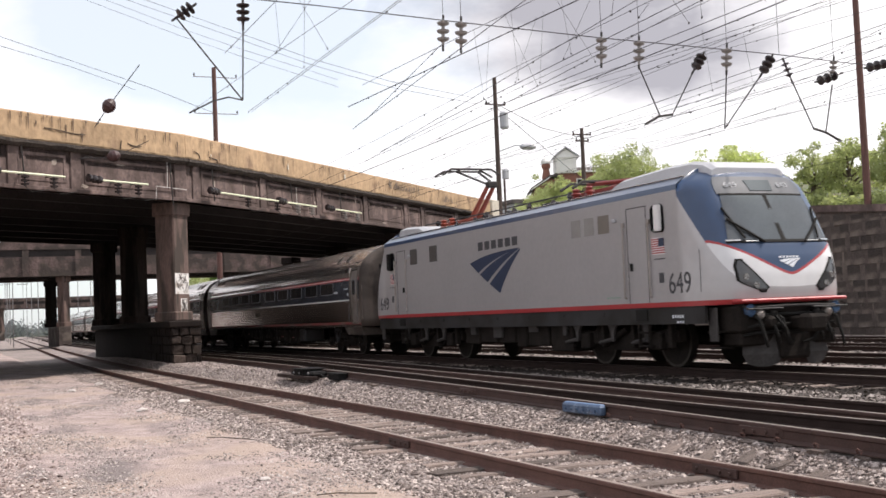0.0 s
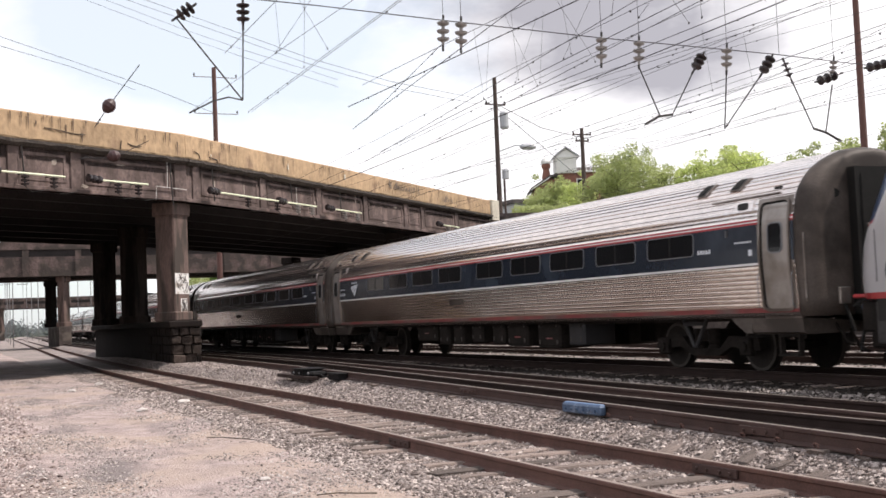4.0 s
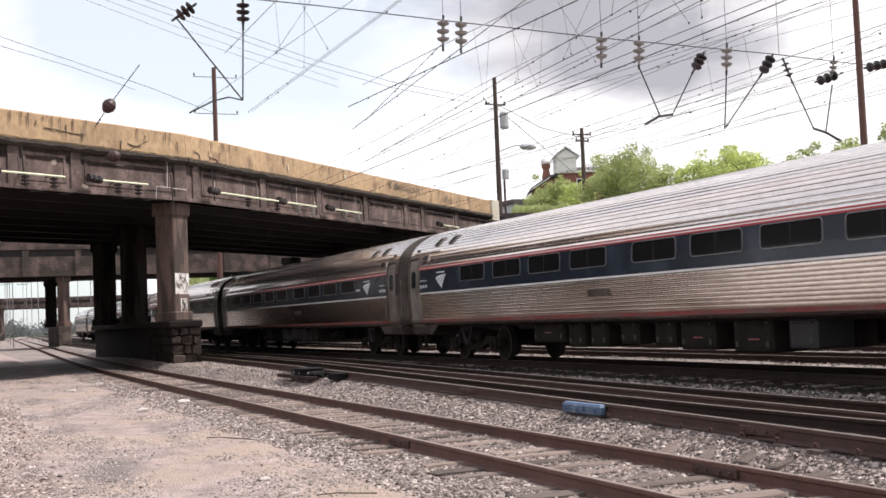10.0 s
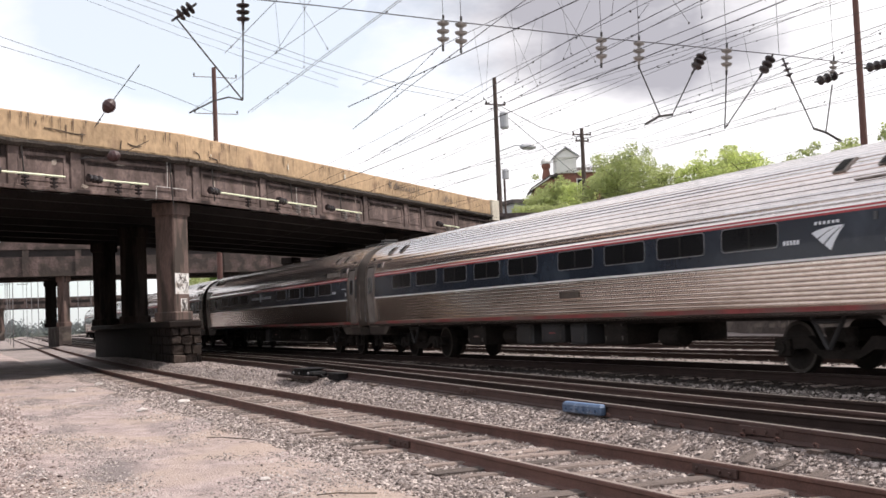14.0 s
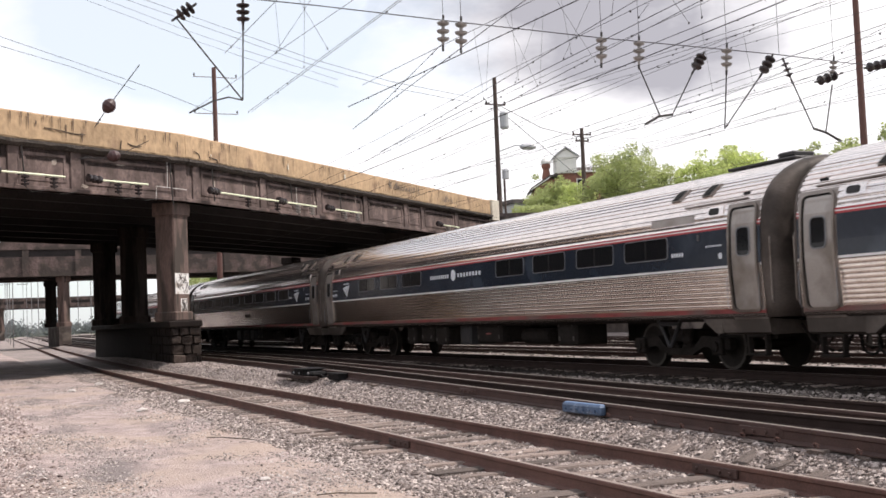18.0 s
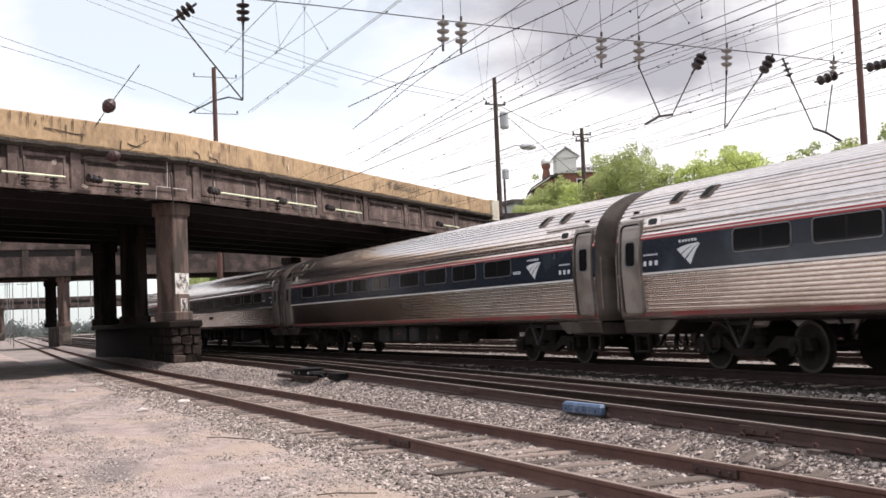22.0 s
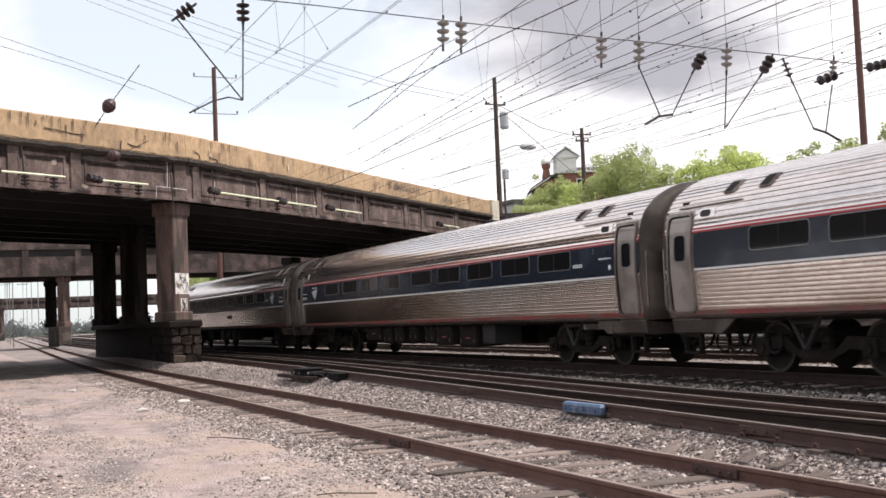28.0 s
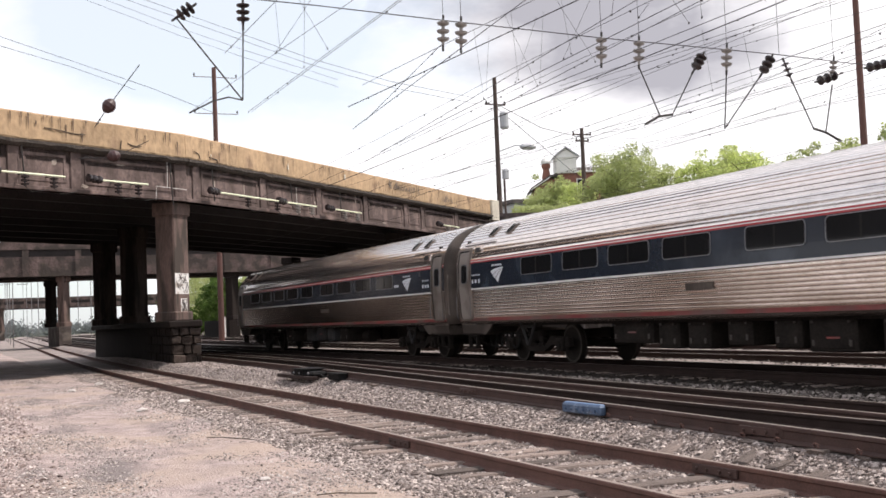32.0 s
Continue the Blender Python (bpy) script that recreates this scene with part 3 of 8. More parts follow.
GRIMY_SKIRT = material("brake_dusty_skirt_steel", (0.105, 0.086, 0.074), 0.55, 0.4, var=0.3, scale=1.5, fine=12, bump=0.05, dirt=(0.058, 0.046, 0.039), dirt_amount=0.6, dirt_scale=1.0)
# stainless car ends, darkened in colour for the shade between cars
CAR_END = material("shade_dark_car_end", (0.108, 0.087, 0.075), 0.6, 0.2, var=0.35, scale=1.2, bump=0.05, spec=0.25, dirt=(0.042, 0.033, 0.028), dirt_amount=0.5)
STAINLESS_END = material("dull_stainless_steel", (0.31, 0.27, 0.243), 0.40, 0.75, var=0.18, scale=1.2, fine=12, bump=0.05, dirt=(0.18, 0.15, 0.13), dirt_amount=0.55, dirt_scale=1.0)
LIVERY_BLUE = material("dark_blue_paint", (0.019, 0.025, 0.037), 0.22, var=0.12, scale=0.8, fine=10, bump=0.0, dirt=(0.04, 0.052, 0.07), dirt_amount=0.3)
LOCO_BLUE = material("loco_blue_paint", (0.020, 0.045, 0.105), 0.3, var=0.08, scale=1, bump=0.0, coat=0.4)
LIVERY_RED = material("red_stripe_paint", (0.36, 0.030, 0.034), 0.4, var=0.15, scale=1, bump=0.0)
LIVERY_DULLRED = material("grimy_red_stripe", (0.20, 0.04, 0.037), 0.55, var=0.3, scale=0.6, fine=6, bump=0.0, dirt=(0.14, 0.08, 0.07), dirt_amount=0.5)
LIVERY_WHITE = material("white_stripe_paint", (0.72, 0.70, 0.69), 0.4, var=0.08, scale=1, bump=0.0)
DECAL_WHITE = material("white_decal", (0.66, 0.68, 0.72), 0.5, var=0.1, bump=0.0)
DECAL_BLUE = material("navy_decal", (0.022, 0.035, 0.072), 0.45, var=0.1, bump=0.0)
DECAL_DARK = material("dark_grey_decal", (0.05, 0.05, 0.055), 0.5, var=0.1, bump=0.0)
TINTED = material("tinted_window_glass", (0.012, 0.012, 0.013), 0.12, var=0.2, scale=1.5, bump=0.0, spec=0.22)
WINDSHIELD = material("cab_glass", (0.075, 0.082, 0.09), 0.06, var=0.15, scale=2, bump=0.0, spec=0.6)
DIM_NUMBER = material("dim_number_board", (0.30, 0.31, 0.33), 0.6, var=0.1, bump=0.0)
BAND = material("matt_dark_cab_band", (0.12, 0.125, 0.135), 0.5, var=0.15, scale=2, bump=0.0, spec=0.12)
GASKET = material("aluminium_window_frame", (0.22, 0.22, 0.23), 0.45, 0.6, var=0.12, bump=0.0)
RUBBER = material("black_rubber", (0.014, 0.013, 0.012), 0.8, var=0.3, scale=4, bump=0.1, spec=0.2)
GRIME = material("grimy_underframe_steel", (0.018, 0.0145, 0.0125), 0.85, 0.0, var=0.5, scale=3, fine=25, bump=0.2, spec=0.12)
GREYSKIRT = material("dark_grey_skirt_paint", (0.034, 0.032, 0.033), 0.6, var=0.15, scale=1.5, bump=0.05, spec=0.25, dirt=(0.018, 0.016, 0.014), dirt_amount=0.55)
WHEEL = material("brake_dusty_wheel_steel", (0.022, 0.018, 0.016), 0.75, 0.0, var=0.4, scale=5, bump=0.15, spec=0.15)
WHEEL_RIM = material("scuffed_wheel_rim", (0.055, 0.046, 0.040), 0.6, 0.4, var=0.25, scale=5, bump=0.05)
ROOFGREY = material("light_grey_roof_paint", (0.46, 0.46, 0.48), 0.45, 0.2, var=0.12, scale=1, bump=0.02)
PANTO_RED = material("orange_red_pantograph_paint", (0.24, 0.045, 0.024), 0.5, var=0.2, bump=0.0)
FOLD_RED = material("red_insulator_paint", (0.20, 0.028, 0.022), 0.45, var=0.2, bump=0.0)
LAMP_GLASS = material("headlamp_glass", (0.05, 0.05, 0.052), 0.08, var=0.2, bump=0.0, spec=0.8)
CHROME = material("bright_steel_rail", (0.62, 0.60, 0.58), 0.25, 0.9, var=0.1, bump=0.0)
VENT_MAT = material("brown_grey_vent_mesh", (0.20, 0.175, 0.15), 0.7, 0.2, var=0.15, bump=0.0)
PALE_VENT = material("pale_grey_vent_mesh", (0.30, 0.285, 0.27), 0.7, 0.2, var=0.15, bump=0.0)
DARK_VENT = material("dark_grey_vent_mesh", (0.085, 0.075, 0.07), 0.7, 0.2, var=0.15, bump=0.0)
DOOR_GREY = material("weathered_door_steel", (0.37, 0.335, 0.31), 0.4, 0.6, var=0.12, scale=1.4, bump=0.03, dirt=(0.22, 0.19, 0.165), dirt_amount=0.5, dirt_scale=1.2)


# ---- passenger cars ----
def fluted(y0, z0, y1, z1, n, depth, swell=0.0035):
    """Points of a run of ridges between two points of the profile."""
    out = []
    d = Vector((y1 - y0, z1 - z0))
    nrm = Vector((d.y, -d.x)).normalized()
    for i in range(n):
        for f, o in ((0.0, 0.0), (0.30, swell), (0.60, 0.0), (0.70, -depth), (0.90, -depth)):
            t = (i + f) / n
            out.append((y0 + d.x * t + nrm.x * o, z0 + d.y * t + nrm.y * o))
    return out


ROOF_ARC = [(1.552, 2.74), (1.54, 2.88), (1.50, 3.02), (1.43, 3.16), (1.33, 3.30), (1.19, 3.44), (1.0, 3.57), (0.78, 3.68), (0.54, 3.765), (0.28, 3.82), (0.0, 3.84)]


def side_profile():
    """Half section of a coach, from sill to roof, with a paint index for each run."""
    pts, paint = [], []

    def run(ps, k):
        for p_ in ps:
            pts.append(p_)
            paint.append(k)
    run([(1.50, 0.99), (1.53, 1.03)], 5)
    run([(1.545, 1.075)], 1)
    run([(1.552, 1.155)], 5)
    run(fluted(1.555, 1.175, 1.60, 1.895, 9, 0.006, 0.0012), 5)
    run([(1.604, 1.90)], 2)
    run([(1.604, 1.94)], 3)
    run([(1.600, 2.20), (1.590, 2.45)], 3)
    run([(1.583, 2.602)], 4)
    run([(1.581, 2.638)], 2)
    run([(1.578, 2.660)], 4)
    run([(1.575, 2.694)], 0)
    run([(1.562, 2.73)], 0)
    arc = [Vector(q_) for q_ in ROOF_ARC]
    far = [0.0]
    for p_, q_ in zip(arc[:-1], arc[1:]):
        far.append(far[-1] + (q_ - p_).length)
    even = [(float(np.interp(s_, far, [q_.x for q_ in arc])), float(np.interp(s_, far, [q_.y for q_ in arc]))) for s_ in np.linspace(0, far[-1], 20)]
    for (a, b), (c, d) in zip(even[:-1], even[1:]):
        run(fluted(a, b, c, d, 1, 0.013, 0.0025), 0)
    return pts, paint


def side_y(z):
    prof = [(0.6, 1.47), (0.99, 1.50), (1.03, 1.53), (1.155, 1.552), (1.90, 1.604), (2.20, 1.60), (2.45, 1.59), (2.62, 1.582), (2.73, 1.562)] + [(b, a) for a, b in ROOF_ARC]
    return float(np.interp(z, [a for a, _ in prof], [b for _, b in prof]))


def shell(bm, pts, paint, stations, cap=True):
    """Skin over stations (x, width scale, lift) for both sides of a half section."""
    rings = []
    for x, k, dz in stations:
        ring = [bm.verts.new((x, -y * k, z if z < 3.0 else z - dz * (z - 3.0))) for y, z in pts]
        ring += [bm.verts.new((x, y * k, z if z < 3.0 else z - dz * (z - 3.0))) for y, z in pts[-2::-1]]
        rings.append(ring)
    n = len(rings[0])
    half = len(pts)
    for r, q in zip(rings[:-1], rings[1:]):
        for i in range(n - 1):
            f = bm.faces.new((r[i], q[i], q[i + 1], r[i + 1]))
            f.material_index = paint[i] if i < half - 1 else paint[n - 2 - i]
    for r, q in zip(rings[:-1], rings[1:]):
        bm.faces.new((r[0], r[-1], q[-1], q[0]))
    if cap:
        bm.faces.new(rings[0])
        bm.faces.new(rings[-1][::-1])


def rounded(x0, x1, z0, z1, r):
    """Rows (z, left x, right x) of a rectangle with rounded corners, close enough to follow the curved side."""
    zs = [z0 + r * (1 - math.cos(radians(a))) for a in (0, 30, 60, 90)] + [z1 - r * (1 - math.cos(radians(a))) for a in (90, 60, 30, 0)] if r else [z0, z1]
    n = int((zs[len(zs) // 2] - zs[len(zs) // 2 - 1]) / 0.18)
    mids = [zs[len(zs) // 2 - 1] + (zs[len(zs) // 2] - zs[len(zs) // 2 - 1]) * (k + 1) / (n + 1) for k in range(n)]
    rows = []
    for z in sorted(zs + mids):
        d = max(r - (z - z0), r - (z1 - z), 0.0)
        inset = r - math.sqrt(max(r * r - d * d, 0.0)) if r else 0.0
        rows.append((z, x0 + inset, x1 - inset))
    return rows


def side_panel(bm, x0, x1, z0, z1, out, thick=0.02, r=0.0, side=-1):
    """A thin plate that follows the coach side, with rounded corners."""
    rows = rounded(x0, x1, z0, z1, r)
    fr = [[bm.verts.new((x, side * (side_y(z) + out), z)) for x in (a, b)] for z, a, b in rows]
    bk = [[bm.verts.new((x, side * (side_y(z) + out - thick), z)) for x in (a, b)] for z, a, b in rows]
    for i in range(len(rows) - 1):
        bm.faces.new((fr[i][0], fr[i][1], fr[i + 1][1], fr[i + 1][0]))
        bm.faces.new((fr[i][0], fr[i + 1][0], bk[i + 1][0], bk[i][0]))
        bm.faces.new((fr[i][1], bk[i][1], bk[i + 1][1], fr[i + 1][1]))
    bm.faces.new((fr[0][0], bk[0][0], bk[0][1], fr[0][1]))
    bm.faces.new((fr[-1][0], fr[-1][1], bk[-1][1], bk[-1][0]))


def side_ring(bm, x0, x1, z0, z1, w, out, r, side=-1):
    """A rounded frame standing proud of the side."""
    inner, outer = rounded(x0, x1, z0, z1, r), rounded(x0 - w, x1 + w, z0 - w, z1 + w, r + w)
    loops = []
    for rows, o in ((outer, 0.0), (outer, out), (inner, out), (inner, 0.0)):
        pts_ = [(a, z) for z, a, b in rows] + [(b, z) for z, a, b in rows[::-1]]
        loops.append([bm.verts.new((x, side * (side_y(z) + o), z)) for x, z in pts_])
    n = min(len(l) for l in loops)
    for p, q in ((0, 1), (1, 2), (2, 3)):
        for i in range(n):
            bm.faces.new((loops[p][i], loops[p][(i + 1) % n], loops[q][(i + 1) % n], loops[q][i]))


def wheelset_mesh(radius, width=1.435):
    bm = bmesh.new()
    for sd in (-1, 1):
        y = sd * (width / 2 + 0.03)
        lathe(bm, (0, y - 0.065, 0), (0, y + 0.065, 0), [(0, radius - 0.06), (0.02, radius), (0.98, radius), (1, radius - 0.06), (0.8, radius - 0.1), (0.75, 0.16), (1.0, 0.12), (1.0, 0.01)], 28)
        lathe(bm, (0, y - sd * 0.075, 0), (0, y - sd * 0.05, 0), [(0, radius + 0.027), (1, radius + 0.022)], 28)
        for i in range(6):
            a = i * math.pi / 3
            rod(bm, (0.55 * radius * math.cos(a), y + sd * 0.02, 0.55 * radius * math.sin(a)), (0.55 * radius * math.cos(a), y + sd * 0.055, 0.55 * radius * math.sin(a)), 0.035, 6)
    rod(bm, (0, -0.95, 0), (0, 0.95, 0), 0.085, 10)
    me = bpy.data.meshes.new("wheelset")
    fix(bm).to_mesh(me)
    bm.free()
    me.materials.append(WHEEL)
    me.materials.append(WHEEL_RIM)
    for f in me.polygons:
        r_ = [math.hypot(me.vertices[i].co.x, me.vertices[i].co.z) for i in f.vertices]
        if min(r_) > radius - 0.105 and len(f.vertices) == 4 and abs(f.normal.y) > 0.5:
            f.material_index = 1
    return me


COACH_WHEELS = wheelset_mesh(0.457)
LOCO_WHEELS = wheelset_mesh(0.558)
spinning = []


def coach_bogie(parent, x, radius=0.457, base=2.59, wheels=COACH_WHEELS):
    bm = bmesh.new()
    for sd in (-1, 1):
        y = sd * 1.02
        extrude(bm, [(x - base / 2 - 0.35, 0.40), (x - base / 2 - 0.30, 0.62), (x - 0.75, 0.66), (x - 0.45, 0.42), (x + 0.45, 0.42), (x + 0.75, 0.66),
                     (x + base / 2 + 0.30, 0.62), (x + base / 2 + 0.35, 0.40), (x + 0.8, 0.45), (x + 0.4, 0.28), (x - 0.4, 0.28), (x - 0.8, 0.45)], y - 0.07, y + 0.07, "y")
        for i in (-0.22, 0.22):
            lathe(bm, (x + i, y, 0.42), (x + i, y, 0.80), [(0, 0.13), (0.15, 0.13), (0.2, 0.10), (0.4, 0.13), (0.6, 0.10), (0.8, 0.13), (1, 0.12)], 10)
        for i in (-base / 2, base / 2):
            box(bm, x + i - 0.16, x + i + 0.16, y + sd * 0.02, y + sd * 0.16, radius - 0.16, radius + 0.16, 0.03)
            rod(bm, (x + i, y + sd * 0.16, radius), (x + i, y + sd * 0.20, radius), 0.10, 10)
    box(bm, x - 0.25, x + 0.25, -1.1, 1.1, 0.55, 0.78, 0.03)
    bogie = part("bogie", fix(bm), GRIME, parent)
    for i in (-base / 2, base / 2):
        w = share("wheelset", wheels, parent, pose(x + i, 0, radius))
        spinning.append((w, x + i, radius))
    return bogie


def arrow_logo(bm, cx, cz, w, h, y_of, out, lean=1):
    """Three curved wedges that narrow towards a point, as a plain mark."""
    def curve(p, u):
        return [(1 - u) ** 2 * a + 2 * u * (1 - u) * b + u * u * c_ for a, b, c_ in zip(*p)]
    for upper, lower in ((((-0.5, 0.27), (-0.2, 0.47), (0.45, 0.49)), ((-0.33, 0.02), (-0.04, 0.33), (0.45, 0.475))),
                         (((-0.3, -0.02), (0.04, 0.36), (0.47, 0.485)), ((-0.15, -0.22), (0.13, 0.20), (0.48, 0.47))),
                         (((-0.11, -0.26), (0.18, 0.18), (0.485, 0.465)), ((0.09, -0.5), (0.24, 0.01), (0.5, 0.45)))):
        vs = []
        for k in range(11):
            row = []
            for p in (upper, lower):
                xa, za = curve(p, k / 10)
                z = cz + za * h * 1.1 - h * 0.03
                row.append(bm.verts.new((cx + xa * w * lean, y_of(z) - out, z)))
            vs.append(row)
        for (a, b), (c_, d) in zip(vs[:-1], vs[1:]):
            bm.faces.new((a, b, d, c_))


def bars(bm, x0, x1, z, h, n, y_of, out, fill=0.7, skew=0.0):
    """A row of plain bars in place of small lettering."""
    step = (x1 - x0) / n
    for i in range(n):
        a = x0 + i * step
        q = [(a, z), (a + step * fill, z), (a + step * fill + skew, z + h), (a + skew, z + h)]
        bm.faces.new([bm.verts.new((x, y_of(zz) - out, zz)) for x, zz in q])


def near_side(z):
    return -side_y(z)


END = 25.76
WINDOWS_A = (4.40, 6.45, 8.42, 10.43, 12.97, 14.98, 17.0, 19.06, 21.04)
PTS, PAINT = side_profile()


def coach(label, turned=False, cafe=False):
    c = thing("passenger_car", label, "train car", "cars of the passenger train")
    bm = bmesh.new()
    shell(bm, PTS, PAINT, [(0.40, 1, 0), (25.36, 1, 0)], cap=True)
    part("body", bm, [STAINLESS, LIVERY_DULLRED, LIVERY_WHITE, LIVERY_BLUE, LIVERY_RED, STAINLESS_SIDE], c)
    plain = [(1.44, 0.70), (1.50, 0.76), (1.52, 1.0), (1.56, 1.3), (1.60, 1.9), (1.60, 2.2), (1.582, 2.62), (1.562, 2.73)] + ROOF_ARC[1:]
    skirt = [(1.40, 0.70), (1.47, 0.74), (1.50, 0.985)]
    for sgn in (0, 1):
        f = lambda x: END - x if sgn else x
        bm = bmesh.new()
        shell(bm, skirt, [0] * 3, [(q, 1, 0) for q in sorted((f(0.40), f(1.72)))])
        v = part("vestibule", fix(bm), GRIMY_SKIRT, c, "dull stainless end with a passenger door")
        st = [(0.14, 0.55, 0.22), (0.15, 0.78, 0.14), (0.18, 0.88, 0.09), (0.23, 0.945, 0.05), (0.31, 0.985, 0.02), (0.398, 1.0, 0.0)]
        bm = bmesh.new()
        shell(bm, plain[2:], [0] * (len(plain) - 2), [(f(x), k, d) for x, k, d in (st[::-1] if sgn else st)])
        part("end_wall", fix(bm), CAR_END, c, "rounded stainless end of the car, shade in its colour", smooth=True)
        for side in (-1, 1):
            a, b = sorted((f(0.53), f(1.24)))
            bm = bmesh.new()
            side_panel(bm, min(f(0.42), f(1.33)), max(f(0.42), f(1.33)), 0.97, 3.03, 0.004, 0.06, 0.0, side)
            part("door_surround", fix(bm), STAINLESS_END, v)
            bm = bmesh.new()
            side_ring(bm, a, b, 1.14, 2.96, 0.05, 0.03, 0.10, side)
            part("door_frame", fix(bm), STAINLESS_END, v)
            # black panel; its bare left and top edges paint the door recess's shadow
            bm = bmesh.new()
            side_panel(bm, a, b, 1.14, 2.96, 0.008, 0.02, 0.09, side)
            part("door_recess", fix(bm), RUBBER, v)
            bm = bmesh.new()
            side_panel(bm, a + 0.05, b, 1.14, 2.92, 0.014, 0.02, 0.09, side)
            part("door", fix(bm), DOOR_GREY, v)
            dm = (a + b) / 2 + 0.03
            bm = bmesh.new()
            side_ring(bm, dm - 0.17, dm + 0.17, 2.10, 2.58, 0.025, 0.028, 0.08, side)
            part("door_window_frame", fix(bm), GASKET, v)
            bm = bmesh.new()
            side_panel(bm, dm - 0.17, dm + 0.17, 2.10, 2.58, 0.020, 0.02, 0.075, side)
            part("door_window", fix(bm), TINTED, v)
            if side < 0:
                a, b = sorted((f(0.41), f(0.475)))
                bm = bmesh.new()
                side_panel(bm, a, b, 1.95, 2.58, 0.008, 0.015, 0, side)
                part("blue_panel", fix(bm), LIVERY_BLUE, v)
                bm = bmesh.new()
                for z in (2.61, 2.66):
                    side_panel(bm, a, b, z, z + 0.025, 0.008, 0.015, 0, side)
                part("red_stripe", fix(bm), LIVERY_RED, v, split=True)
                bm = bmesh.new()
                for xx in (f(0.44), f(1.32)):
                    chain(bm, [(xx, side * 1.60, 1.15), (xx, side * 1.645, 1.2), (xx, side * 1.65, 1.7), (xx, side * 1.61, 1.75)], 0.009)
                part("grab_handle", bm, GASKET, v, split=True)
            bm = bmesh.new()
            extrude(bm, [(f(0.60), 0.72), (f(1.15), 0.72), (f(1.13), 0.34), (f(1.08), 0.34), (f(1.10), 0.66), (f(0.65), 0.66), (f(0.67), 0.34), (f(0.62), 0.34)], side * 1.36 - 0.05, side * 1.36 + 0.05, "y")
            box(bm, min(f(0.62), f(1.13)), max(f(0.62), f(1.13)), side * 1.36 - 0.08, side * 1.36 + 0.08, 0.33, 0.37)
            part("step", fix(bm), GRIME, v)
        # diaphragm round the gangway
        bm = bmesh.new()
        a, b = sorted((f(-0.05), f(0.16)))
        for i in range(5):
            q0, q1 = a + (b - a) * i / 5, a + (b - a) * (i + 0.7) / 5
            for yy0, yy1, zz0, zz1 in ((-0.62, -0.45, 1.0, 3.3), (0.45, 0.62, 1.0, 3.3), (-0.62, 0.62, 3.3, 3.45)):
                box(bm, q0, q1, yy0, yy1, zz0, zz1)
        box(bm, a + 0.02, b, -0.5, 0.5, 0.95, 3.32)
        part("diaphragm", bm, RUBBER, c)
        bm = bmesh.new()
        q = f(0.20)
        rod(bm, (q, -0.86, 3.02), (q + (0.06 if sgn else -0.06), -0.90, 3.02), 0.075, 12)
        rod(bm, (q, 0.86, 3.02), (q + (0.06 if sgn else -0.06), 0.90, 3.02), 0.075, 12)
        part("marker_lamp", bm, RUBBER, c, split=True)
        e1 = 0.06 if sgn else -0.06
        bm = bmesh.new()
        box(bm, min(f(0.13), f(0.13) + e1), max(f(0.13), f(0.13) + e1), -0.98, -0.74, 1.18, 1.46, 0.015)
        part("cable_socket_box", bm, STAINLESS_END, c, "grey socket box low on the car end")
        bm = bmesh.new()
        chain(bm, [(f(0.12), -0.86, 1.2), (f(0.02), -0.84, 0.95), (f(-0.02), -0.8, 0.72)], 0.03, 6)
        part("jumper_cable", bm, RUBBER, c)
        bm = bmesh.new()
        chain(bm, [(f(0.26), -1.50, 1.25), (f(0.24), -1.53, 1.3), (f(0.24), -1.53, 2.35), (f(0.26), -1.50, 2.4)], 0.014, 5)
        part("end_handrail", bm, STAINLESS_END, c)
        bm = bmesh.new()
        a, b = sorted((f(0.0), f(1.2)))
        box(bm, a, b, -0.13, 0.13, 0.72, 0.98, 0.03)
        chain(bm, [(f(0.45), -0.5, 0.8), (f(0.2), -0.5, 0.45), (f(0.0), -0.5, 0.38)], 0.03, 6)
        chain(bm, [(f(0.45), 0.4, 0.8), (f(0.2), 0.4, 0.45), (f(0.0), 0.4, 0.38)], 0.03, 6)
        chain(bm, [(f(0.45), -0.8, 0.9), (f(0.15), -0.8, 0.55), (f(0.0), -0.8, 0.5)], 0.025, 6)
        part("coupler", bm, GRIME, c, split=True)
    # windows
    xs = list(WINDOWS_A)
    if not turned:
        xs = [x - 0.12 + (x - 4.40) * 0.0072 for x in xs]
    if turned:
        xs = [x - 0.44 + (x - 3.43) * 0.0102 for x in [26 - q_ - 1.53 for q_ in xs][::-1]]
    if cafe:
        xs = [x for x in xs if not 10.3 < x < 13.5]
    for side in (-1, 1):
        for x in xs:
            bm = bmesh.new()
            side_ring(bm, x, x + 1.53, 2.175, 2.575, 0.017, 0.014, 0.07, side)
            w = part("window", fix(bm), GASKET, c)
            bm = bmesh.new()
            side_panel(bm, x, x + 1.53, 2.175, 2.575, 0.006, 0.02, 0.065, side)
            part("pane", fix(bm), TINTED, w)
            bm = bmesh.new()
            side_panel(bm, x + 0.74, x + 0.79, 2.19, 2.56, 0.009, 0.01, 0, side)
            part("mullion", fix(bm), RUBBER, w)
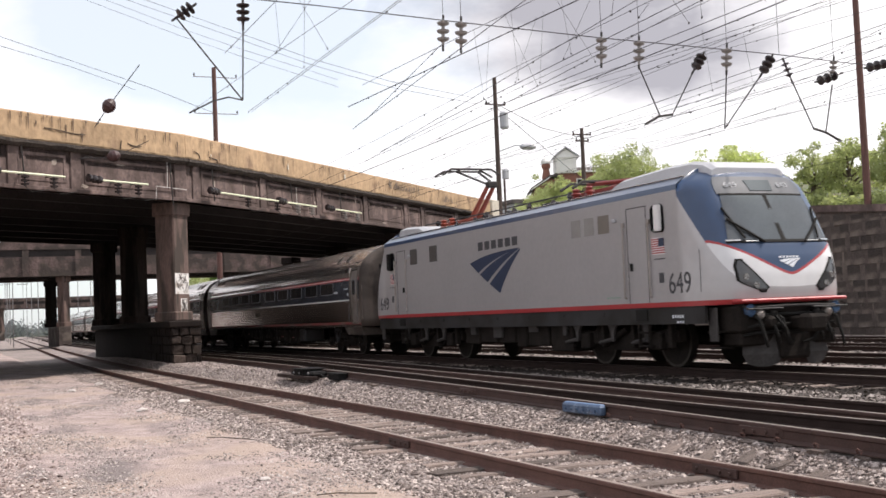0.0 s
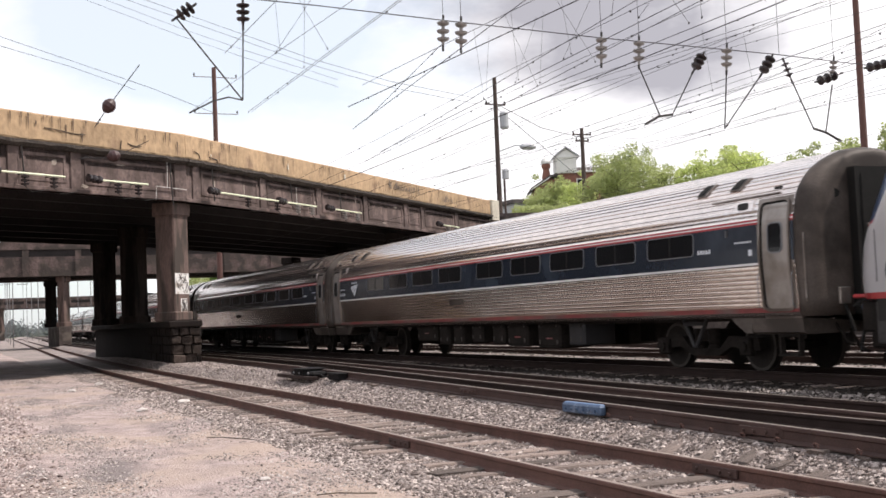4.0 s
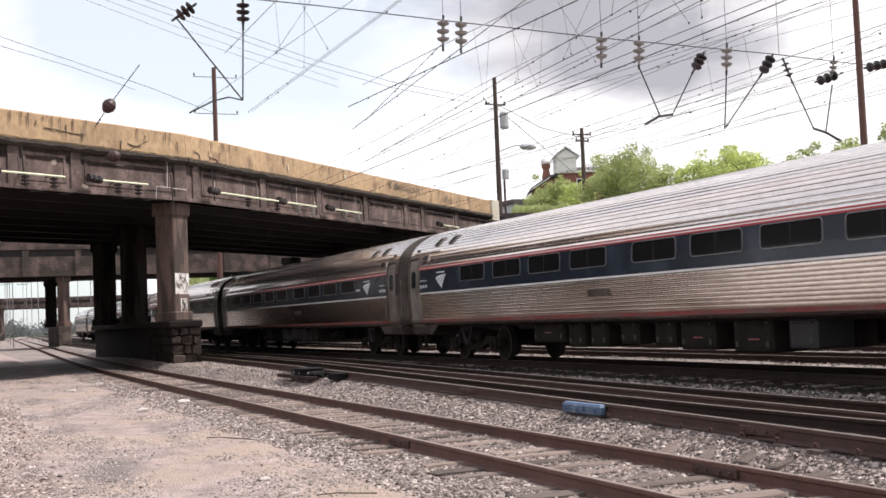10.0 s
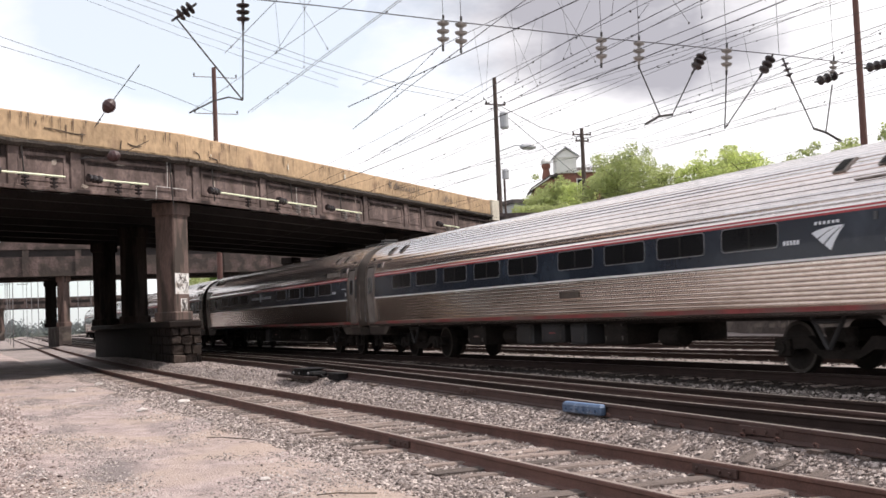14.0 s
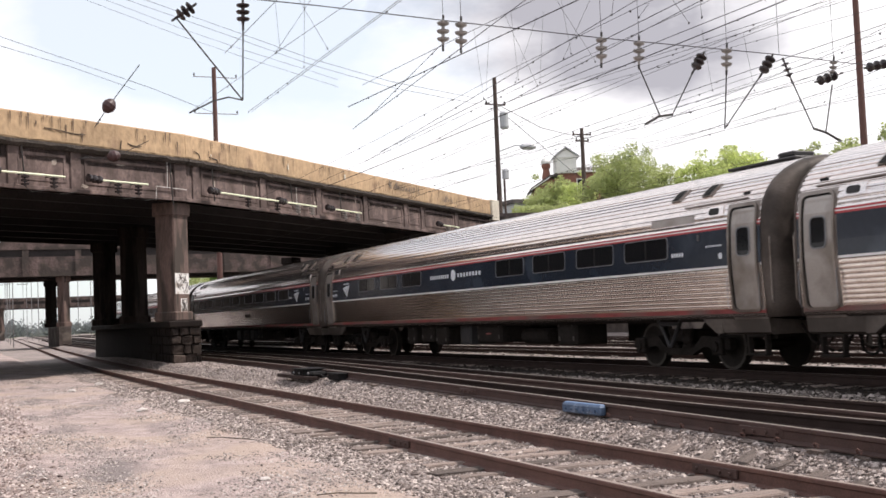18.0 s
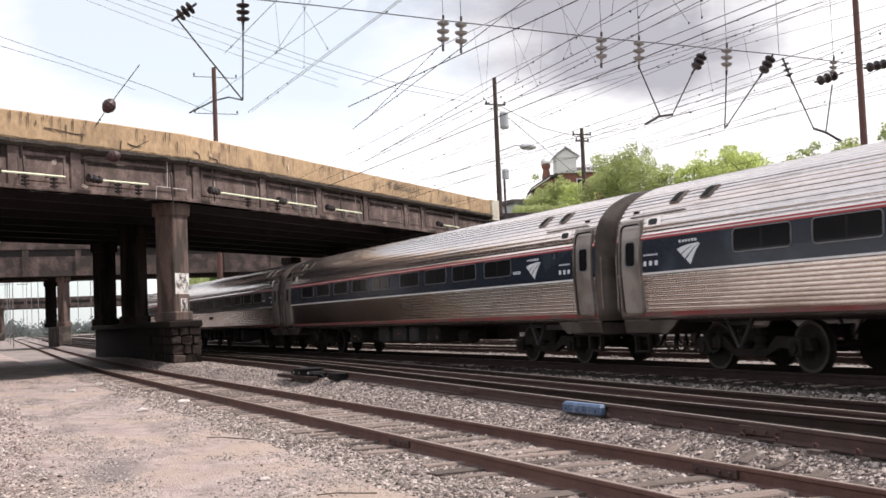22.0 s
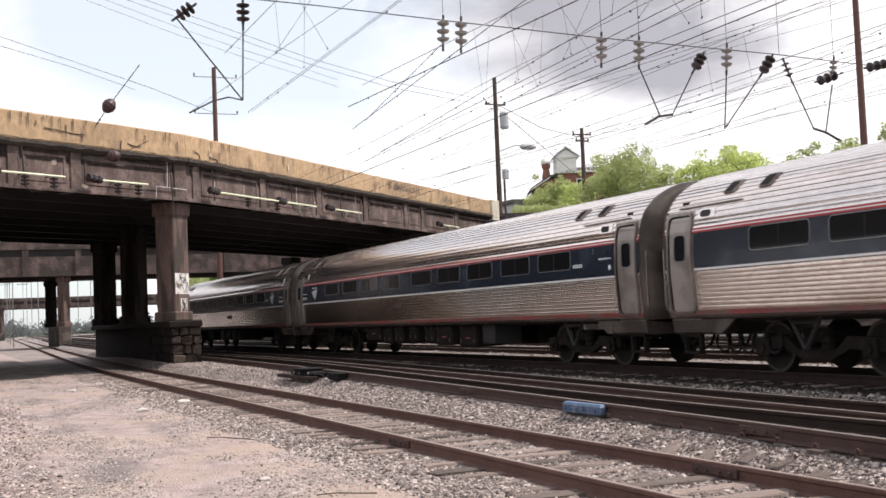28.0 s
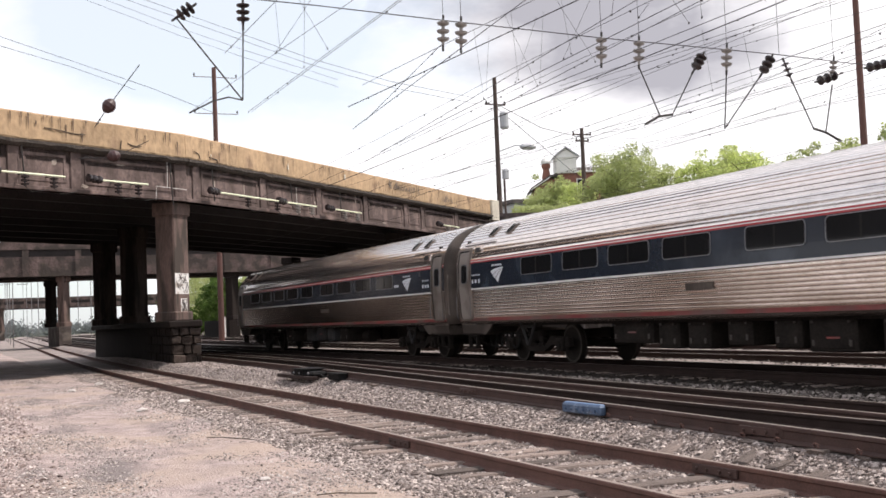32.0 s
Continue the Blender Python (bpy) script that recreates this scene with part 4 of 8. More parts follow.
    # roof hatches and oval ventilators near the ends
    for sgn in (0, 1):
        f = lambda x: END - x if sgn else x
        for x in (2.02, 3.02):
            bm = bmesh.new()
            a, b = sorted((f(x), f(x + 0.30)))
            n = 5
            zs = [3.27 + 0.22 * i / n for i in range(n + 1)]
            up_, lo_ = [], []
            for z in zs:
                sh = (z - 3.27) * 0.25
                up_.append([bm.verts.new((xx + sh, -side_y(z) - 0.025, z + 0.012)) for xx in (a, b)])
                lo_.append([bm.verts.new((xx + sh, -side_y(z) + 0.05, z)) for xx in (a, b)])
            for i in range(n):
                bm.faces.new((up_[i][0], up_[i][1], up_[i + 1][1], up_[i + 1][0]))
                bm.faces.new((up_[i][0], up_[i + 1][0], lo_[i + 1][0], lo_[i][0]))
                bm.faces.new((up_[i][1], lo_[i][1], lo_[i + 1][1], up_[i + 1][1]))
            bm.faces.new((up_[0][0], lo_[0][0], lo_[0][1], up_[0][1]))
            bm.faces.new((up_[n][0], up_[n][1], lo_[n][1], lo_[n][0]))
            part("roof_hatch", fix(bm), STAINLESS_END, c)
            bm = bmesh.new()
            rows_ = [[bm.verts.new((xx + (z - 3.27) * 0.25, -side_y(z) - 0.032, z + 0.016)) for xx in (a + 0.04, b - 0.04)] for z in np.linspace(3.285, 3.475, 6)]
            for q0, q1 in zip(rows_[:-1], rows_[1:]):
                bm.faces.new((q0[0], q0[1], q1[1], q1[0]))
            part("hatch_screen", bm, RUBBER, c)
        a, b = sorted((f(1.46), f(1.96)))
        bm = bmesh.new()
        side_panel(bm, a, b, 2.86, 3.04, 0.012, 0.03, 0.0)
        ov = part("ventilator", fix(bm), STAINLESS, c)
        bm = bmesh.new()
        side_panel(bm, a + 0.07, b - 0.14, 2.89, 3.01, 0.022, 0.02, 0.05)
        part("grille", fix(bm), GREYSKIRT, ov)
        bm = bmesh.new()
        a, b = sorted((f(0.8), f(2.7)))
        chain(bm, [(a, -side_y(3.10) - 0.02, 3.10), (b, -side_y(3.10) - 0.02, 3.10)], 0.018)
        part("rain_strip", bm, STAINLESS_END, c)
        bm = bmesh.new()
        box(bm, f(0.92) - 0.09, f(0.92) + 0.09, -side_y(3.2) - 0.03, -side_y(3.2) + 0.1, 3.17, 3.22, 0.01)
        part("door_lamp", bm, RUBBER, c)
    # markings
    lx = 22.53 if turned else 2.92
    ax = 24.1 if turned else 1.70
    bm = bmesh.new()
    arrow_logo(bm, lx, 2.24, 0.74, 0.36, near_side, 0.006)
    bars(bm, lx - 0.30, lx + 0.30, 2.46, 0.05, 6, near_side, 0.006, 0.62)
    part("logo", bm, DECAL_WHITE, c, "white striped arrow mark")
    bm = bmesh.new()
    for i in range(3):
        side_panel(bm, ax - 0.32 + i * 0.2, ax - 0.22 + i * 0.2, 2.07, 2.17, 0.004, 0.01, 0.03)
    bars(bm, ax - 0.3, ax + 0.22, 2.27, 0.035, 7, near_side, 0.006, 0.6)
    if not turned:
        side_panel(bm, 24.18, 24.28, 2.07, 2.18, 0.004, 0.01, 0.03)
        bars(bm, 23.8, 24.3, 2.30, 0.035, 7, near_side, 0.006, 0.6)
    nx_ = xs[-1] + 1.66
    bars(bm, nx_, nx_ + 0.42, 2.18, 0.075, 5, near_side, 0.006, 0.7)
    tagged(part("markings", bm, DECAL_WHITE, c, "small white markings as plain bars"), kind="stuff")
    bm = bmesh.new()
    side_panel(bm, 23.55, 23.62, 2.44, 2.56, 0.02, 0.03, 0.0)
    part("lamp_bracket", fix(bm), DECAL_DARK, c)
    if cafe:
        bm = bmesh.new()
        bars(bm, 10.58, 11.95, 2.285, 0.105, 9, near_side, 0.006, 0.6)
        bars(bm, 12.50, 14.08, 2.285, 0.105, 8, near_side, 0.006, 0.6)
        lathe(bm, (12.22, -1.598, 2.35), (12.22, -1.606, 2.35), [(0, 0.15), (1, 0.15)], 20)
        tagged(part("route_lettering", bm, DECAL_WHITE, c, "white route lettering as plain bars with a round badge"), kind="stuff")
        bm = bmesh.new()
        side_panel(bm, 22.0, 23.4, 2.80, 2.94, 0.016, 0.02, 0.0)
        part("roof_sign", fix(bm), DOOR_GREY, c, "faded metal sign plate")
        bm = bmesh.new()
        box(bm, 22.9, 24.9, -0.35, 0.35, 3.83, 3.89, 0.03)
        box(bm, 24.3, 24.75, -0.25, 0.25, 3.89, 4.0, 0.03)
        part("roof_unit", bm, GREYSKIRT, c)
    else:
        bm = bmesh.new()
        side_panel(bm, 11.05 if not turned else 13.7, (11.05 if not turned else 13.7) + 0.85, 1.53, 1.67, 0.022, 0.05, 0)
        part("side_plate", fix(bm), GRIMY_SKIRT, c)
    # underframe
    bm = bmesh.new()
    box(bm, 1.7, 24.3, -1.30, 1.30, 0.93, 1.02)
    part("underframe", bm, GRIME, c)
    rnd = random.Random(7 + int(turned) + 3 * int(cafe))
    x = 8.0
    while x < 17.6:
        w = rnd.choice((0.7, 1.1, 1.5, 0.9))
        zz = rnd.uniform(0.36, 0.52)
        if rnd.random() < 0.74:
            bm = bmesh.new()
            box(bm, x, x + w, -1.36, -0.55, zz, 0.95, 0.03)
            box(bm, x + 0.05, x + w - 0.05, -1.375, -1.34, zz + 0.06, 0.88, 0.01)
            eq = part("equipment_box", bm, rnd.choice((GRIME, GREYSKIRT, GRIME)), c)
            if w > 1.0:
                bm = bmesh.new()
                box(bm, x + w * 0.4, x + w * 0.4 + 0.3, -1.382, -1.374, zz + 0.22, zz + 0.25)
                part("warning_strip", bm, LIVERY_DULLRED, eq)
            bm = bmesh.new()
            for q in (x + 0.12, x + w - 0.12):
                rod(bm, (q, -1.375, 0.90), (q, -1.405, 0.90), 0.022, 6)
                box(bm, q - 0.03, q + 0.03, -1.39, -1.372, zz + 0.10, zz + 0.20, 0.005)
            part("latch", bm, WHEEL_RIM, eq, split=True)
            bm = bmesh.new()
            box(bm, x, x + w * 0.9, 0.55, 1.3, zz, 0.95, 0.03)
            part("equipment_box", bm, GRIME, c)
        else:
            bm = bmesh.new()
            lathe(bm, (x, -0.95, 0.65), (x + w, -0.95, 0.65), [(0, 0.06), (0.03, 0.2), (0.97, 0.2), (1, 0.06)], 14)
            rod(bm, (x + 0.1, -0.7, 0.8), (x + w - 0.1, -0.7, 0.8), 0.04)
            part("air_tank", bm, GRIME, c)
        x += w + rnd.uniform(0.15, 0.85)
    for bx in (3.93, 22.07):
        b = coach_bogie(c, bx)
        sg = 1 if bx > 13 else -1
        bm = bmesh.new()
        xx = bx - sg * 0.0
        for sd in (-1, 1):
            y = sd * 1.30
            for p0, p1 in (((xx - 0.36, y, 0.98), (xx - 0.02, y, 0.45)), ((xx + 0.40, y, 0.98), (xx + 0.02, y, 0.45)), ((xx - 0.34, y, 0.90), (xx + 0.36, y, 0.90))):
                rod(bm, p0, p1, 0.04, 6)
        part("yaw_bracket", bm, GREYSKIRT, c, split=True)
    for k in range(5):
        bm = bmesh.new()
        x0 = 1.25 + k * 0.42
        chain(bm, [(x0 + 0.22 * math.sin(a_), -0.95 - 0.05 * k, 0.56 - 0.2 * math.cos(a_)) for a_ in np.linspace(-2.6, 2.6, 11)], 0.026, 6)
        part("cable_loop", bm, RUBBER, c)
    bm = bmesh.new()
    chain(bm, [(1.1, -1.0, 0.72), (3.3, -1.0, 0.72)], 0.03, 6)
    part("cable_rail", bm, GRIME, c)
    for bx in (1.9, 24.1):
        bm = bmesh.new()
        sg = 1 if bx < 13 else -1
        xe = 1.722 if bx < 13 else END - 1.722
        extrude(bm, [(xe, 0.72), (xe + sg * 0.18, 0.72), (xe + sg * 0.42, 0.86), (xe + sg * 0.60, 0.995), (xe, 0.995)], -1.49, -1.43, "y")
        part("skirt_corner", fix(bm), GRIMY_SKIRT, c)
    return c


# ---- locomotive ----
LOCO_MID = 9.95


def math_node(t, op, a, b=None):
    n = t.nodes.new("ShaderNodeMath")
    n.operation = op
    for i, v in enumerate((a, b)):
        if v is None:
            continue
        if isinstance(v, (int, float)):
            n.inputs[i].default_value = v
        else:
            t.links.new(v, n.inputs[i])
    return n.outputs["Value"]


def nose_paint():
    """Livery of the cab front: white nose, red chevron, blue mask, silver cheeks, blue pillars."""
    m = bpy.data.materials.new("nose_livery")
    m.use_nodes = True
    t = m.node_tree
    b = t.nodes["Principled BSDF"]
    b.inputs["Roughness"].default_value = 0.32
    b.inputs["Coat Weight"].default_value = 0.4
    g = t.nodes.new("ShaderNodeTexCoord")
    sp = t.nodes.new("ShaderNodeSeparateXYZ")
    t.links.new(g.outputs["Object"], sp.inputs["Vector"])
    ay = math_node(t, "ABSOLUTE", sp.outputs["Y"])
    soft = math_node(t, "SQRT", math_node(t, "ADD", math_node(t, "MULTIPLY", ay, ay), 0.02))
    vee = math_node(t, "ADD", math_node(t, "MULTIPLY", soft, 0.52), 1.68)
    vee = math_node(t, "MINIMUM", vee, 2.40)
    above = math_node(t, "GREATER_THAN", sp.outputs["Z"], math_node(t, "ADD", vee, 0.05))
    red = math_node(t, "GREATER_THAN", sp.outputs["Z"], math_node(t, "SUBTRACT", vee, 0.0))
    dx = math_node(t, "ABSOLUTE", math_node(t, "SUBTRACT", sp.outputs["X"], LOCO_MID - 0.225))
    back = math_node(t, "LESS_THAN", dx, math_node(t, "ADD", math_node(t, "MULTIPLY", math_node(t, "SUBTRACT", 3.5, sp.outputs["Z"]), 0.78), 8.035))
    stripe = math_node(t, "LESS_THAN", sp.outputs["Z"], 1.335)
    top = math_node(t, "GREATER_THAN", sp.outputs["Z"], 3.50)
    nz = t.nodes.new("ShaderNodeTexNoise")
    nz.inputs["Scale"].default_value, nz.inputs["Detail"].default_value = 5.0, 5.0
    t.links.new(g.outputs["Object"], nz.inputs["Vector"])
    var = t.nodes.new("ShaderNodeMapRange")
    var.inputs["To Min"].default_value, var.inputs["To Max"].default_value = 0.9, 1.08
    t.links.new(nz.outputs["Fac"], var.inputs["Value"])

    def mix(fac, a, c):
        n = t.nodes.new("ShaderNodeMix")
        n.data_type = "RGBA"
        t.links.new(fac, n.inputs["Factor"])
        for key, v in (("A", a), ("B", c)):
            if isinstance(v, tuple):
                n.inputs[key].default_value = (*v, 1)
            else:
                t.links.new(v, n.inputs[key])
        return n.outputs["Result"]
    c = mix(red, (0.66, 0.65, 0.65), (0.36, 0.03, 0.034))
    c = mix(above, c, (0.020, 0.045, 0.105))
    c = mix(back, c, (0.43, 0.41, 0.41))
    c = mix(top, c, (0.020, 0.045, 0.105))
    c = mix(stripe, c, (0.36, 0.03, 0.034))
    mu = t.nodes.new("ShaderNodeMix")
    mu.data_type, mu.blend_type = "RGBA", "MULTIPLY"
    mu.inputs["Factor"].default_value = 1.0
    t.links.new(c, mu.inputs["A"])
    t.links.new(var.outputs["Result"], mu.inputs["B"])
    t.links.new(mu.outputs["Result"], b.inputs["Base Color"])
    return m


NOSE = nose_paint()
XF_Z = [1.22, 1.30, 1.5, 1.8, 2.1, 2.35, 2.8, 3.2, 3.5, 3.7, 3.85, 3.93]
XF_X = [9.28, 9.33, 9.35, 9.33, 9.27, 9.17, 8.93, 8.70, 8.50, 8.34, 8.16, 7.90]
HW_Z = [1.22, 3.25, 3.50, 3.62, 3.75, 3.85, 3.93]
HW_Y = [1.49, 1.49, 1.485, 1.43, 1.26, 1.12, 0.95]


def nose_point(u, z, out=0.0):
    """Cab front at share u of the half width and height z, seen from the middle of the locomotive."""
    w, xf = float(np.interp(z, HW_Z, HW_Y)), float(np.interp(z, XF_Z, XF_X))
    a = abs(u)
    x = xf - 0.16 * a * a - 0.50 * a ** 6
    y = w * (u * (1 - 0.10 * a * a)) / 0.90
    n = Vector((1.0, 0.75 * u * a, 0.35 if z > 2.3 else 0.0)).normalized()
    return Vector((x, y, z)) + n * out


def nose_patch(bm, outline, out=0.012, thick=0.03, sgn=1):
    fr = [bm.verts.new(nose_point(u, z, out)) for u, z in outline]
    bk = [bm.verts.new(nose_point(u, z, out - thick)) for u, z in outline]
    f = bm.faces.new(fr)
    n = len(outline)
    for i in range(n):
        bm.faces.new((fr[i], bk[i], bk[(i + 1) % n], fr[(i + 1) % n]))
    bmesh.ops.triangulate(bm, faces=[f])


def nose_grid(bm, u0, u1, z0, z1, out, nu=12, nz=10, trim=None):
    g = [[bm.verts.new(nose_point((u0 + (u1 - u0) * i / nu) * (1 if not trim else trim(z0 + (z1 - z0) * j / nz)), z0 + (z1 - z0) * j / nz, out)) for i in range(nu + 1)] for j in range(nz + 1)]
    for j in range(nz):
        for i in range(nu):
            bm.faces.new((g[j][i], g[j][i + 1], g[j + 1][i + 1], g[j + 1][i]))


def lamp_shape(bm, side, grow, out):
    """A swept-back lamp that follows the curved nose."""
    rows = []
    for k in range(15):
        z = 1.47 - grow + (0.57 + 2 * grow) * k / 14
        lo = float(np.interp(z, [1.47, 1.53, 2.04], [0.40, 0.355, 0.66])) - grow
        hi = float(np.interp(z, [1.47, 1.56, 1.66, 1.95, 2.04], [0.42, 0.58, 0.70, 0.72, 0.69])) + grow
        rows.append([bm.verts.new(nose_point(side * (lo + (hi - lo) * j / 8), z, out)) for j in range(9)])
    for a, b in zip(rows[:-1], rows[1:]):
        for j in range(8):
            bm.faces.new((a[j], a[j + 1], b[j + 1], b[j]))


def text_mesh(name, body, size, mat, parent, m, label="", extrude_by=0.003):
    cu = bpy.data.curves.new(name, "FONT")
    cu.body, cu.size, cu.extrude = body, size, extrude_by
    ob = bpy.data.objects.new(name, cu)
    scene.collection.objects.link(ob)
    dg = bpy.context.evaluated_depsgraph_get()
    me = bpy.data.meshes.new_from_object(ob.evaluated_get(dg))
    bpy.data.objects.remove(ob)
    me.materials.clear()
    me.materials.append(mat)
    o = new(name, me)
    o.parent = parent
    o.matrix_basis = m
    if label:
        o["label"] = label
    return o


def loco_side(z):
    return -float(np.interp(z, HW_Z, HW_Y)) - 0.0


PLOUGH = material("worn_grey_plate", (0.055, 0.050, 0.048), 0.7, 0.1, var=0.35, scale=3, fine=20, bump=0.1, spec=0.25)
BLUE_LAMP = material("blue_lamp_glass", (0.05, 0.09, 0.16), 0.15, var=0.2, bump=0.0)


def locomotive():
    c = thing("locomotive", "silver and blue electric locomotive with a white and red nose", "locomotive")
    half = LOCO_MID
    # body between the cabs
    bm = bmesh.new()
    rows = [(1.49, 1.24), (1.49, 1.335), (1.49, 1.6), (1.49, 2.4), (1.49, 3.25), (1.487, 3.50), (1.47, 3.61), (1.28, 3.75)]
    rings = []
    for x in (half - 8.35, half + 7.9):
        rings.append([bm.verts.new((x, -y, z)) for y, z in rows] + [bm.verts.new((x, y, z)) for y, z in rows[::-1]])
    n = len(rings[0])
    paint = [1, 0, 0, 0, 0, 2, 2, 3, 2, 2, 0, 0, 0, 0, 1, 4]
    for i in range(n):
        f = bm.faces.new((rings[0][i], rings[1][i], rings[1][(i + 1) % n], rings[0][(i + 1) % n]))
        f.material_index = paint[i]
    part("body", fix(bm), [SILVER, LIVERY_RED, LOCO_BLUE, ROOFGREY, GRIME], c)
    for s2 in (-1, 1):
        bm = bmesh.new()
        box(bm, half - 8.35, half + 7.9, s2 * 1.27 - 0.02, s2 * 1.27 + 0.02, 3.752, 3.785, 0.005)
        part("roof_edge", bm, CHROME, c)
    for sg in (1, -1):
        hs = half if sg > 0 else half - 0.45
        R = Matrix.Translation((hs, 0, 0)) @ (Matrix.Identity(4) if sg > 0 else Matrix.Rotation(math.pi, 4, "Z"))
        bm = bmesh.new()
        nz_, nu_ = 44, 24
        zl = [1.24 + (3.93 - 1.24) * j / nz_ for j in range(nz_ + 1)]
        grid = []
        for z in zl:
            row = [Vector((7.9, -float(np.interp(z, HW_Z, HW_Y)), z))] + [nose_point(-1 + 2 * i / nu_, z) for i in range(nu_ + 1)] + [Vector((7.9, float(np.interp(z, HW_Z, HW_Y)), z))]
            for v in row:
                v.x = max(v.x, 7.9)
            grid.append([bm.verts.new(R @ v) for v in row])
        for j in range(nz_):
            for i in range(len(grid[0]) - 1):
                bm.faces.new((grid[j][i], grid[j][i + 1], grid[j + 1][i + 1], grid[j + 1][i]))
        bm.faces.new(grid[-1])
        cab = part("cab", fix(bm), NOSE, c, "white nose with a red chevron and blue mask", smooth=True)

        def put(name, b, mat, label="", smooth=False, split=False):
            bmesh.ops.transform(b, matrix=R, verts=b.verts)
            return part(name, fix(b), mat, cab, label, smooth, split)
        bm = bmesh.new()
        nose_grid(bm, -0.73, 0.73, 2.42, 3.32, 0.015, trim=lambda z: 1.0 - 0.20 * (z - 2.42))
        put("windshield", bm, WINDSHIELD, "large raked cab windshield", True)
        bm = bmesh.new()
        nose_grid(bm, -0.63, 0.63, 3.34, 3.70, 0.014, 12, 5)
        put("number_board_band", bm, BAND, "dark band above the windshield", True)
        for u0 in (-0.50, 0.26):
            p_ = nose_point(u0, 3.47, 0.03)
            q_ = nose_point(u0 + 0.2, 3.47, 0.03)
            ex = (q_ - p_).normalized()
            ez = (nose_point(u0, 3.62, 0.03) - p_).normalized()
            ey = ez.cross(ex).normalized()
            F = Matrix(((ex.x, ez.x, -ey.x, p_.x), (ex.y, ez.y, -ey.y, p_.y), (ex.z, ez.z, -ey.z, p_.z), (0, 0, 0, 1)))
            text_mesh("cab_number", "649", 0.2, DIM_NUMBER, cab, R @ F, "pale cab number")
        bm = bmesh.new()
        nose_patch(bm, [(-0.16, 3.40), (0.16, 3.40), (0.19, 3.62), (-0.19, 3.62)], 0.03)
        put("number_board", bm, WINDSHIELD)
        bm = bmesh.new()
        for k in range(8):
            a_, b_ = -0.75 + 1.5 * k / 8, -0.75 + 1.5 * (k + 1) / 8
            nose_patch(bm, [(a_, 2.37), (b_, 2.37), (b_, 2.42), (a_, 2.42)], 0.02)
            nose_patch(bm, [(a_ * 0.81, 3.31), (b_ * 0.81, 3.31), (b_ * 0.81, 3.345), (a_ * 0.81, 3.345)], 0.022)
        nose_patch(bm, [(-0.03, 2.4), (0.03, 2.4), (0.025, 3.3), (-0.025, 3.3)], 0.025)
        put("windshield_frame", bm, RUBBER)
        for s2 in (-1, 1):
            bm = bmesh.new()
            chain(bm, [nose_point(s2 * 0.28, 2.36, 0.05), nose_point(s2 * 0.48, 2.60, 0.05), nose_point(s2 * 0.66, 2.82, 0.05)], 0.026)
            chain(bm, [nose_point(s2 * 0.52, 2.44, 0.05), nose_point(s2 * 0.66, 3.05, 0.04)], 0.022)
            put("wiper", bm, RUBBER, split=True)
            # headlight cluster, swept back
            bm = bmesh.new()
            lamp_shape(bm, s2, 0.032, 0.008)
            put("headlight_bezel", bm, RUBBER)
            bm = bmesh.new()
            lamp_shape(bm, s2, 0.0, 0.02)
            put("headlight", bm, LAMP_GLASS, "swept-back dark headlight cluster")
            bm = bmesh.new()
            for u, z in ((0.50, 1.58), (0.62, 1.74)):
                p_ = nose_point(s2 * u, z, 0.02)
                rod(bm, p_, p_ + Vector((0.012, 0, 0)), 0.06, 12)
            put("lamp", bm, CHROME, split=True)
            bm = bmesh.new()
            nose_patch(bm, [(s2 * 0.30, 2.385), (s2 * 0.52, 2.385), (s2 * 0.52, 2.40), (s2 * 0.30, 2.40)], 0.035)
            nose_patch(bm, [(s2 * 0.58, 2.40), (s2 * 0.76, 2.40), (s2 * 0.76, 2.425), (s2 * 0.58, 2.425)], 0.035)
            put("hand_rail", bm, CHROME, split=True)
        bm = bmesh.new()
        arrow = bmesh.new()
        arrow_logo(arrow, 0.0, 1.98, 0.42, 0.16, lambda z: 0.0, 0.0)
        bars(arrow, -0.2, 0.2, 2.07, 0.035, 6, lambda z: 0.0, 0.0)
        for v in arrow.verts:
            v.co = nose_point(v.co.x / 1.4, v.co.z, 0.012)
        bm.free()
        put("logo", arrow, DECAL_WHITE)
        # roof fairing over the cab
        bm = bmesh.new()
        st = [(4.9, 1.24, 3.79), (5.5, 1.22, 3.98), (7.0, 1.10, 4.07), (7.7, 0.98, 4.08), (8.0, 0.90, 4.03), (8.20, 0.84, 3.90)]
        rr = [[bm.verts.new((x, s_ * w_, z_)) for s_, w_, z_ in ((-1, w + 0.02, 3.74), (-1, w, z - 0.06), (-1, w - 0.12, z), (1, w - 0.12, z), (1, w, z - 0.06), (1, w + 0.02, 3.74))] for x, w, z in st]
        for a, b in zip(rr[:-1], rr[1:]):
            for i in range(5):
                bm.faces.new((a[i], a[i + 1], b[i + 1], b[i]))
        bm.faces.new(rr[0])
        bm.faces.new(rr[-1])
        put("roof_fairing", bm, ROOFGREY, "", False)
        # side window, mirror, doors, grab rails
        for s2 in (-1, 1):
            w = 1.49
            bm = bmesh.new()
            extrude(bm, [(6.98, 2.78), (7.12, 2.72), (7.42, 2.72), (7.46, 2.78), (7.44, 3.22), (7.38, 3.28), (7.08, 3.28), (6.98, 3.2)], s2 * w - 0.01, s2 * (w + 0.012), "y")
            put("side_window", bm, TINTED)
            bm = bmesh.new()
            box(bm, 7.24, 7.42, min(s2 * (w + 0.03), s2 * (w + 0.12)), max(s2 * (w + 0.03), s2 * (w + 0.12)), 2.74, 3.26, 0.02)
            put("mirror", bm, LIVERY_WHITE if sg > 0 else RUBBER, "folded mirror housing")
